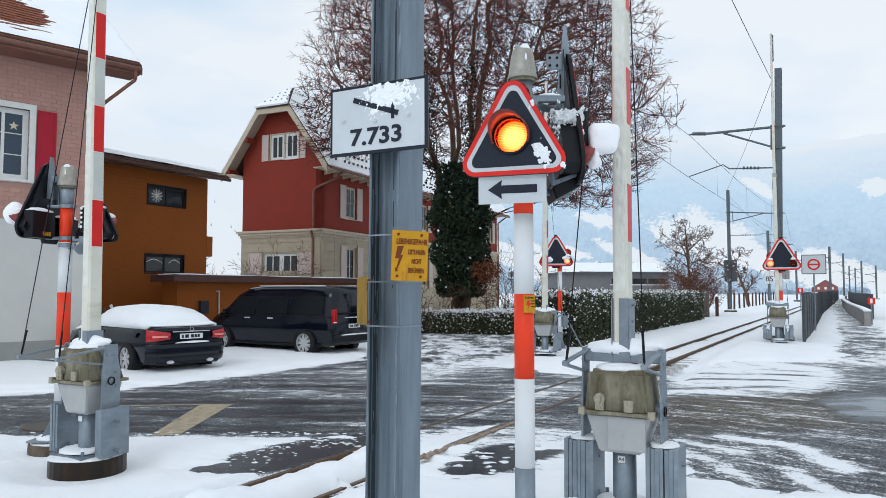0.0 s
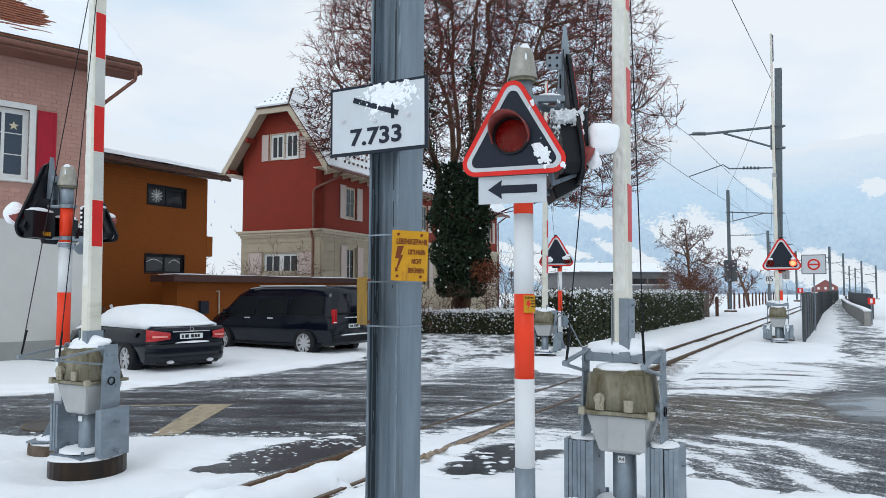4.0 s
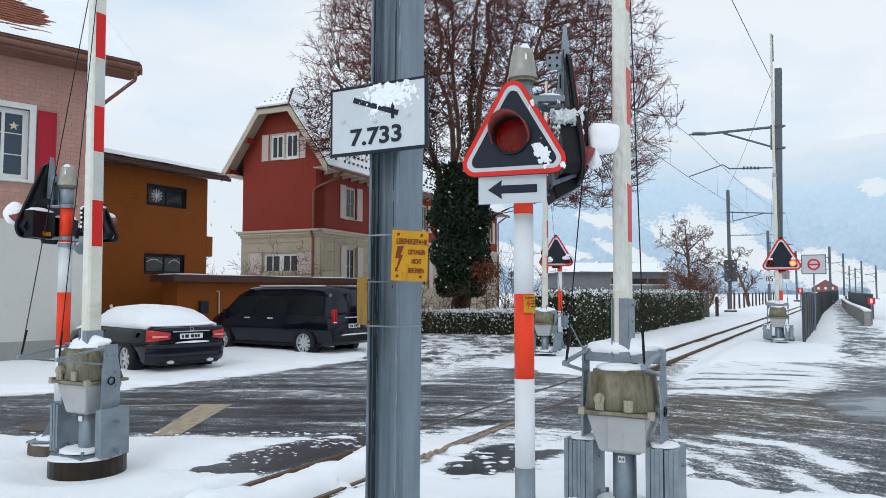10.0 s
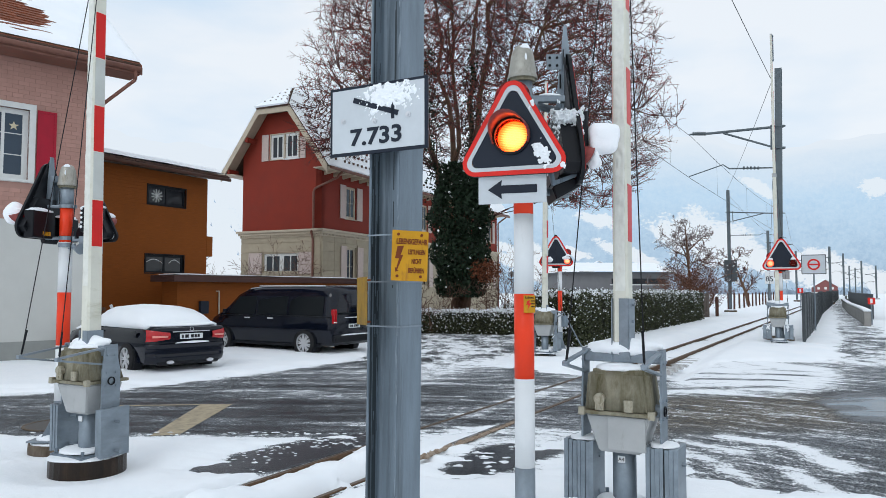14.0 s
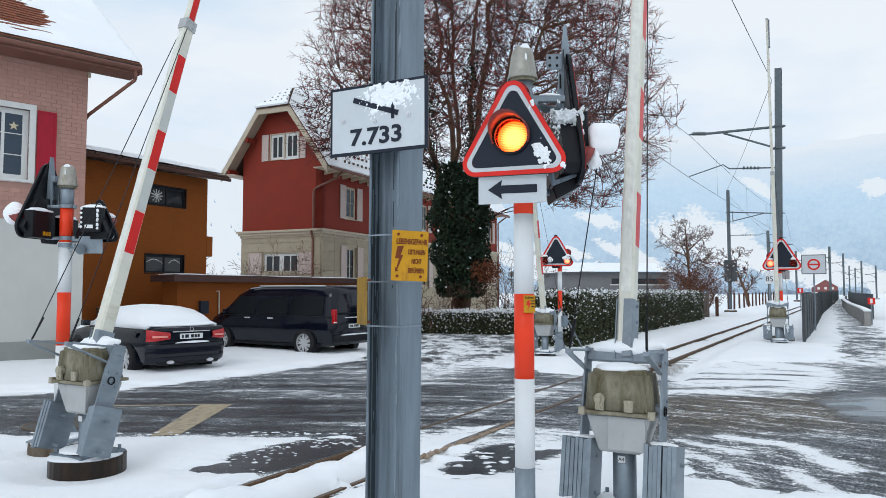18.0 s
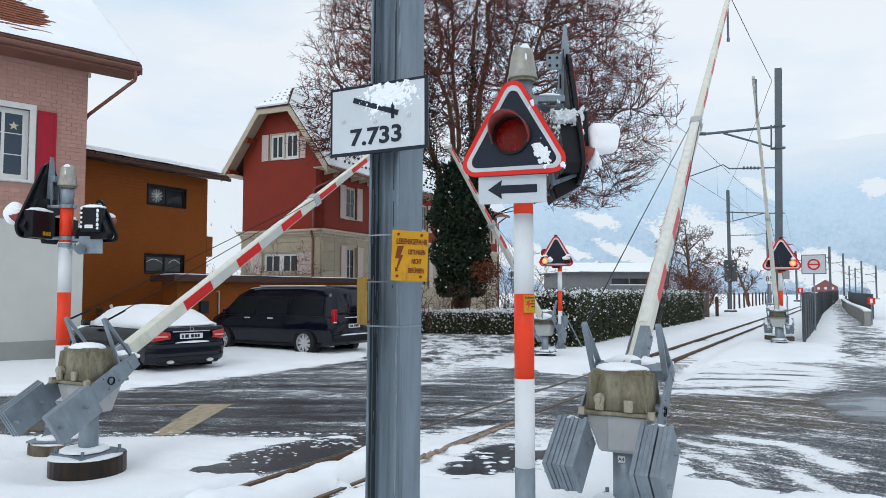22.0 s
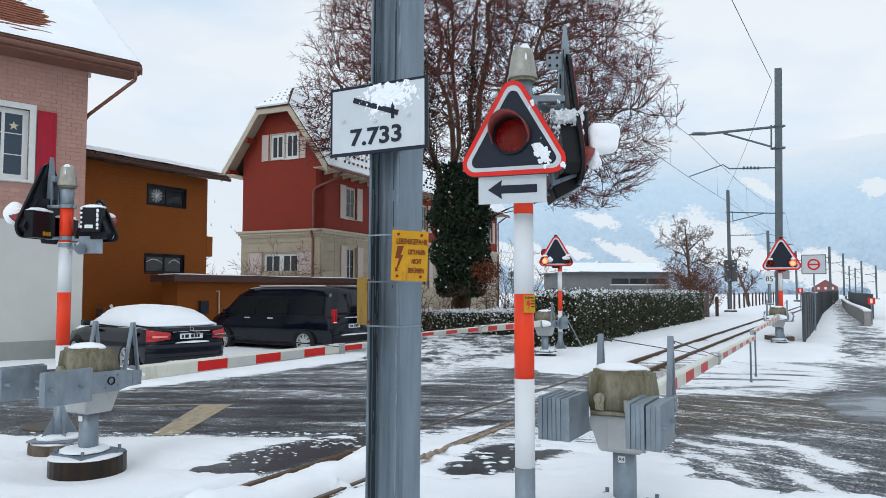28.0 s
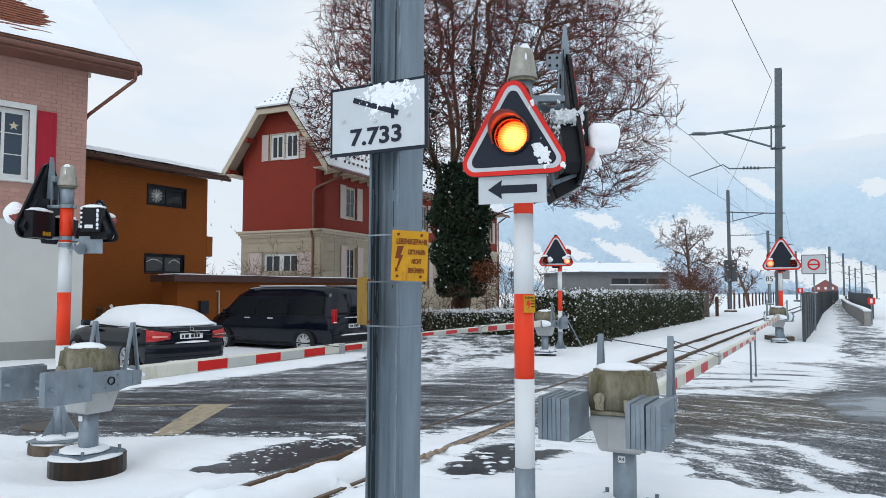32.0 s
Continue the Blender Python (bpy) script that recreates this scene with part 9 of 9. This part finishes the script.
# ================= things far off =================
bn = thing("barn", pose(109, 202, 0, 0, 0, -22) @ Matrix.Scale(0.62, 4), "red wooden farmhouse with a snowy roof far off", "house")
part("wall", box(bmx(), -5, 5, -3, 5, 0, 1.8), FRAME_WHITE, bn)
bm = bmx()
prism(bm, [(-5, 1.8), (5, 1.8), (5, 4.2), (0, 7.4), (-5, 4.2)], 8, pose(0, -3, 0))
part("upper_wall", bm, surface("faded_red_boards", (0.26, 0.10, 0.095), 0.9, 0, 0.1, 1, 20, 0.0), bn, "red boarded gable")
bm = bmx()
for sgn in (-1, 1):
    q = [(sgn * 5.6, 3.9), (0, 7.5), (0, 7.9), (sgn * 5.6, 4.25)]
    prism(bm, q if sgn > 0 else q[::-1], 9, pose(0, -3.5, 0))
part("roof", bm, SNOW, bn)
for x in (-2.8, 0, 2.8):
    for z in (0.6, 3.0):
        part("window", box(bmx(), x - 0.5, x + 0.5, -3.06, -3.0, z, z + 1.1), FRAME_WHITE if z > 1 else GLASS, bn)


def chalet(x, y, z, s, a):
    t = thing("chalet", pose(x, y, z, 0, 0, a), "small snowy farmhouse on a far slope", "house", "far farmhouses")
    part("wall", box(bmx(), -4 * s, 4 * s, -3 * s, 3 * s, -3, 3.2 * s), surface("far_brown_boards", (0.26, 0.25, 0.25), 0.8), t)
    bm = bmx()
    prism(bm, [(-5 * s, 3 * s), (0, 5.6 * s), (5 * s, 3 * s), (5 * s, 3.4 * s), (0, 6.1 * s), (-5 * s, 3.4 * s)], 7 * s, pose(0, -3.5 * s, 0))
    part("roof", bm, SNOW, t)


def terrain_height(az, r):
    """Height of the valley's sides over the plain; az in degrees to the right, r in metres."""
    def lift(points, a):
        for (a0, h0), (a1, h1) in zip(points, points[1:]):
            if a0 <= a <= a1:
                k = (a - a0) / (a1 - a0)
                k = k * k * (3 - 2 * k)
                return h0 + (h1 - h0) * k
        return points[0][1] if a < points[0][0] else points[-1][1]
    near = lift([(-60, 0.30), (-24, 0.20), (-19, 0.165), (-15.5, 0.11), (-10, 0.07), (0, 0.055), (4, 0.075), (8, 0.055), (13, 0.062), (20, 0.098), (23, 0.085), (26, 0.045), (29, 0.030), (33, 0.012), (60, 0.01)], az)
    k1 = max(0.0, min(1.0, (r - 330) / 420))
    high = lift([(-60, 0.28), (-24, 0.21), (-12, 0.19), (0, 0.20), (10, 0.215), (20, 0.205), (25, 0.185), (29, 0.192), (33, 0.195), (60, 0.22)], az)
    k2 = max(0.0, min(1.0, (r - 900) / 1100))
    x, y = r * math.sin(radians(az)), r * math.cos(radians(az))
    n1 = noise.fractal(Vector((x * 0.004, y * 0.004, 2)), 0.7, 2.0, 4)
    n2 = noise.fractal(Vector((x * 0.0012, y * 0.0012, 5)), 0.7, 2.0, 5)
    z = near * 750 * k1 ** 1.2 * (1 + 0.18 * n1) + max(0, high * 2000 - near * 750) * k2 ** 1.3 * (1 + 0.16 * n2)
    return z - 2.0 * (1 - min(1, max(0, (r - 250) / 80)))


def make_hills():
    m, n, l, b = nodes_of("snowy_wooded_slopes_in_haze")
    tc = n.new("ShaderNodeTexCoord")
    sep = n.new("ShaderNodeSeparateXYZ")
    l.new(tc.outputs["Object"], sep.inputs[0])
    def node_math(op, a, c=None):
        q = n.new("ShaderNodeMath")
        q.operation = op
        for socket, v in zip(q.inputs, (a, c)):
            if v is None:
                continue
            if isinstance(v, (int, float)):
                socket.default_value = v
            else:
                l.new(v, socket)
        return q.outputs[0]

    bearing = node_math("DIVIDE", sep.outputs["X"], sep.outputs["Y"])
    slope = node_math("DIVIDE", sep.outputs["Z"], sep.outputs["Y"])
    lie = n.new("ShaderNodeCombineXYZ")
    l.new(bearing, lie.inputs[0])
    l.new(slope, lie.inputs[1])

    def on_slope(scale, detail, rough, squash=1.6):
        mp = n.new("ShaderNodeMapping")
        mp.inputs["Scale"].default_value = (1, squash, 1)
        l.new(lie.outputs[0], mp.inputs["Vector"])
        q = n.new("ShaderNodeTexNoise")
        q.inputs["Scale"].default_value, q.inputs["Detail"].default_value, q.inputs["Roughness"].default_value = scale, detail, rough
        l.new(mp.outputs[0], q.inputs["Vector"])
        return q.outputs[0]

    ragged = on_slope(150, 8, 0.72)
    shape = on_slope(26, 5, 0.6)
    warp = node_math("MULTIPLY", node_math("SUBTRACT", on_slope(11, 3, 0.55, 1.0), 0.5), 0.075)
    # meadows on the slopes: bearing, rise, half width, half height
    open_ = 0.0
    for mb, ms, mw, mh in ((0.385, 0.070, 0.10, 0.036), (0.46, 0.048, 0.10, 0.026), (0.452, 0.146, 0.034, 0.013), (0.615, 0.142, 0.026, 0.014), (0.22, 0.101, 0.036, 0.012), (0.265, 0.053, 0.060, 0.013), (0.312, 0.088, 0.020, 0.010), (0.19, 0.047, 0.022, 0.006),
                           (0.16, 0.028, 0.12, 0.016), (0.10, 0.062, 0.05, 0.012), (-0.40, 0.07, 0.34, 0.16), (0.56, 0.026, 0.12, 0.024)):
        dx = node_math("DIVIDE", node_math("SUBTRACT", bearing, mb), mw)
        lean = node_math("ADD", node_math("MULTIPLY", node_math("SUBTRACT", bearing, mb), 0.28), warp)
        dz = node_math("DIVIDE", node_math("ADD", node_math("SUBTRACT", slope, ms), lean), mh)
        r2 = node_math("ADD", node_math("MULTIPLY", dx, dx), node_math("MULTIPLY", dz, dz))
        one = node_math("SUBTRACT", 1.0, r2)
        open_ = one if isinstance(open_, float) else node_math("MAXIMUM", open_, one)
    open_ = node_math("MAXIMUM", open_, -1.2)
    edge = node_math("ADD", open_, node_math("MULTIPLY", node_math("SUBTRACT", ragged, 0.5), 2.8))
    edge = node_math("ADD", edge, node_math("MULTIPLY", node_math("SUBTRACT", shape, 0.5), 1.6))
    f = ramp_of(n, l, edge, 0.0, 0.40, (1, 1, 1), (0, 0, 0)).outputs[0]
    snow_c = (0.82, 0.885, 0.955)
    # Haze in the colour: woods and snow turn paler up the slope.
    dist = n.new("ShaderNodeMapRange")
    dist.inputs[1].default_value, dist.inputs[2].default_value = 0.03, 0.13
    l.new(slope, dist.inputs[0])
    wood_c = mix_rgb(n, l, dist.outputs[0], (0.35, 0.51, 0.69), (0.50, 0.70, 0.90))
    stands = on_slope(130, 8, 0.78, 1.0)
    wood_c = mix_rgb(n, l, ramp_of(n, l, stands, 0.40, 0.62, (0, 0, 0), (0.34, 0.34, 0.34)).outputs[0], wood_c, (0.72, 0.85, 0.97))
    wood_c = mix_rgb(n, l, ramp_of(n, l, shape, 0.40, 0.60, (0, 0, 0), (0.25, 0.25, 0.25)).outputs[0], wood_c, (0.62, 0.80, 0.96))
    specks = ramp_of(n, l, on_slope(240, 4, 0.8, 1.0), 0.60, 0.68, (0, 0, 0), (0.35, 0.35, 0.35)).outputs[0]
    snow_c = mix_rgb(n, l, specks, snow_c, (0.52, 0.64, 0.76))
    hazed_snow = mix_rgb(n, l, dist.outputs[0], snow_c, (0.80, 0.89, 0.97))
    col = mix_rgb(n, l, f, hazed_snow, wood_c)
    # low cloud is painted over the tops, fading them to the sky's colour
    cl = noise_at(n, l, 0.0016, 5, 0.6)
    cz = n.new("ShaderNodeMath")
    cz.operation = "MULTIPLY_ADD"
    cz.inputs[1].default_value = 260
    l.new(cl.outputs[0], cz.inputs[0])
    l.new(sep.outputs["Z"], cz.inputs[2])
    side = n.new("ShaderNodeMapRange")
    side.inputs[1].default_value, side.inputs[2].default_value = -420, -60
    side.inputs[3].default_value, side.inputs[4].default_value = 380, 0
    l.new(sep.outputs["X"], side.inputs[0])
    veil = n.new("ShaderNodeMath")
    veil.operation = "ADD"
    l.new(cz.outputs[0], veil.inputs[0])
    l.new(side.outputs[0], veil.inputs[1])
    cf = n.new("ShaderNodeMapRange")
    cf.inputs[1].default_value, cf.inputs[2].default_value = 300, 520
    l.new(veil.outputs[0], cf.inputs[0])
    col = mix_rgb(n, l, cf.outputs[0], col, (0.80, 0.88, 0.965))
    # The slopes glow by themselves, so the painted haze stays pale.
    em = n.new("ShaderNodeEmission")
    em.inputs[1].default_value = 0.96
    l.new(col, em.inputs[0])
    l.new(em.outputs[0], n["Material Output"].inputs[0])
    azs = np.concatenate([np.arange(-62, -30, 2.0), np.arange(-30, 36, 0.4), np.arange(36, 63, 2.0)])
    rs = np.concatenate([np.arange(250, 800, 22.0), np.arange(800, 2300, 70.0)])
    vs = [(r * math.sin(radians(a)), r * math.cos(radians(a)), terrain_height(a, r)) for r in rs for a in azs]
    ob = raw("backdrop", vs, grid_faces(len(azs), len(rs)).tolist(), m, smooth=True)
    tagged(ob, "glowing snow-covered valley sides with woods, painted haze and low cloud", "mountains", kind="structure")


make_hills()
for az, r, s, a in ((6.0, 430, 1.0, 10), (25.4, 470, 1.2, 5), (11.5, 480, 1.0, 15), (12.4, 500, 1.0, 0)):
    chalet(r * math.sin(radians(az)), r * math.cos(radians(az)), terrain_height(az, r), s, a)


def make_woods():
    """Scattered conifers and bare trees along the foot of the slopes."""
    rng = np.random.default_rng(21)
    V, F = [], []
    for i in range(520):
        az = rng.uniform(-30, 36)
        r = rng.uniform(300, 720)
        if az > -11 or noise.noise(Vector((az * 0.9, r * 0.02, 9))) < 0.12:
            continue
        z = terrain_height(az, r)
        x, y = r * math.sin(radians(az)), r * math.cos(radians(az))
        h, w = rng.uniform(1.6, 3.6), rng.uniform(1.0, 1.9)
        for lv in range(3):
            q = len(V)
            zb, zt = z - 1 + h * (0.05 + 0.27 * lv), z + h * (0.48 + 0.26 * lv)
            for k in range(6):
                a = k * math.pi / 3 + lv
                rr = w * (1 - 0.28 * lv) * rng.uniform(0.75, 1.2)
                V.append((x + rr * math.cos(a), y + rr * math.sin(a), zb))
            V.append((x, y, zt))
            F += [(q + k, q + (k + 1) % 6, q + 6) for k in range(6)]
    for i in range(420):
        az, r = rng.uniform(16.5, 31), rng.uniform(275, 300)
        x, y, h, w = r * math.sin(radians(az)), r * math.cos(radians(az)), rng.uniform(0.9, 2.6), rng.uniform(0.6, 1.3)
        q = len(V)
        for zz, ww in ((0.0, 0.6), (0.40, 1.0), (0.82, 0.75)):
            V += [(x + w * ww * rng.uniform(0.7, 1.3) * math.cos(k * math.pi / 3), y + w * ww * math.sin(k * math.pi / 3), h * zz - 0.5) for k in range(6)]
        V.append((x, y, h))
        for lv in range(2):
            F += [(q + lv * 6 + k, q + lv * 6 + (k + 1) % 6, q + lv * 6 + 6 + (k + 1) % 6, q + lv * 6 + 6 + k) for k in range(6)]
        F += [(q + 12 + k, q + 12 + (k + 1) % 6, q + 18) for k in range(6)]
    # Blue-grey instead of wood colour: the haze in front is painted in.
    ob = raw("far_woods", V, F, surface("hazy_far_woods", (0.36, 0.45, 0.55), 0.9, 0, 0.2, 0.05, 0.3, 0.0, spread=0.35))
    tagged(ob, "scattered woods at the foot of snowy slopes, blue with painted haze", "woods", kind="stuff")


make_woods()

# ================= what moves =================
LIFT_LEFT = [(0, 90.5), (15.3, 90.5), (16.0, 87.6), (16.5, 84.0), (17, 81.1), (17.5, 77.8), (18, 74.2), (18.5, 69.5), (19, 64.6), (19.5, 60.2), (20, 55.4),
             (20.5, 49.8), (21, 44.4), (21.5, 38.4), (22, 32.0), (22.5, 25.4), (23, 19.2), (23.5, 14.2), (24, 9.8), (24.5, 6.4), (25, 3.4), (25.5, 1.3), (26.2, 0.2), (27, 0), (32, 0)]
LIFT_FAR = [(0, 92.5), (15.3, 92.5), (16.5, 86.5), (18, 77), (19, 68), (20, 58.5), (20.5, 52.4), (21.5, 41), (22, 34.8), (23, 21.3), (24, 11.5), (24.5, 7.7), (25.5, 3.2), (26.4, 1.0), (27.2, 0.6), (32, 0.6)]
LIFT_RIGHT = [(0, 88.6), (15.3, 88.6), (16.5, 85.5), (17.5, 81), (18, 78.5), (19, 72.6), (20, 63.5), (20.5, 58), (21, 52.5), (22, 40.2), (22.5, 33.5), (23, 27.4), (23.5, 20.8), (24, 14.8), (24.5, 10.0), (25, 6.0), (25.5, 2.9), (26.2, 0.7), (27, 0), (32, 0)]
LIFT_TRACK = [(0, 92), (15.3, 92), (16.5, 87.5), (18, 80), (19, 72.5), (20, 64), (20.5, 59), (21.5, 46), (22, 38.6), (23, 24.9), (24, 12.5), (24.5, 7.4), (25.5, 3.1), (26.4, 0.5), (27.2, 0), (32, 0)]


def leg_turn(a):
    """How far a leg hangs away from its boom: it stays upright until the boom is steep, then folds along it."""
    return a if a < 40 else 40 + (a - 40) * 0.9


def motions():
    for (t, boom, leg), lift in ((BARRIER_NEAR_LEFT, LIFT_LEFT), (BARRIER_FAR, LIFT_FAR), (BARRIER_NEAR_RIGHT, LIFT_RIGHT), (BARRIER_TRACK, LIFT_TRACK)):
        walk(boom, [(s, pose(0, 0, 0.92, 0, -a, 0)) for s, a in lift])
        if leg:
            p = leg.location.copy()
            walk(leg, [(s, pose(p.x, p.y, p.z, 0, leg_turn(a), 0)) for s, a in lift])
    # the lamps flash: each added shutter opens before its steady bulb for 0.6 s and closes for 0.6 s
    for sh, phase, lift in ADDED_SHUTTERS:
        rows, opened = [], phase == 0
        rows.append((0.0, opened))
        k, t = 0, 0.15
        while t < 32.0:
            rows.append((t, not rows[-1][1]))
            t += 0.6
        keyed = []
        for i, (s, o) in enumerate(rows):
            z = lift if o else 0.0
            if i:
                keyed.append((s + 0.02, pose(0, 0, z)))
            else:
                keyed.append((s, pose(0, 0, z)))
            end = rows[i + 1][0] - 0.02 if i + 1 < len(rows) else 32.0
            if end > keyed[-1][0] + 0.03:
                keyed.append((end, pose(0, 0, z)))
        if keyed[-1][0] < 31.99:
            keyed.append((32.0, keyed[-1][1]))
        walk(sh, keyed)


motions()
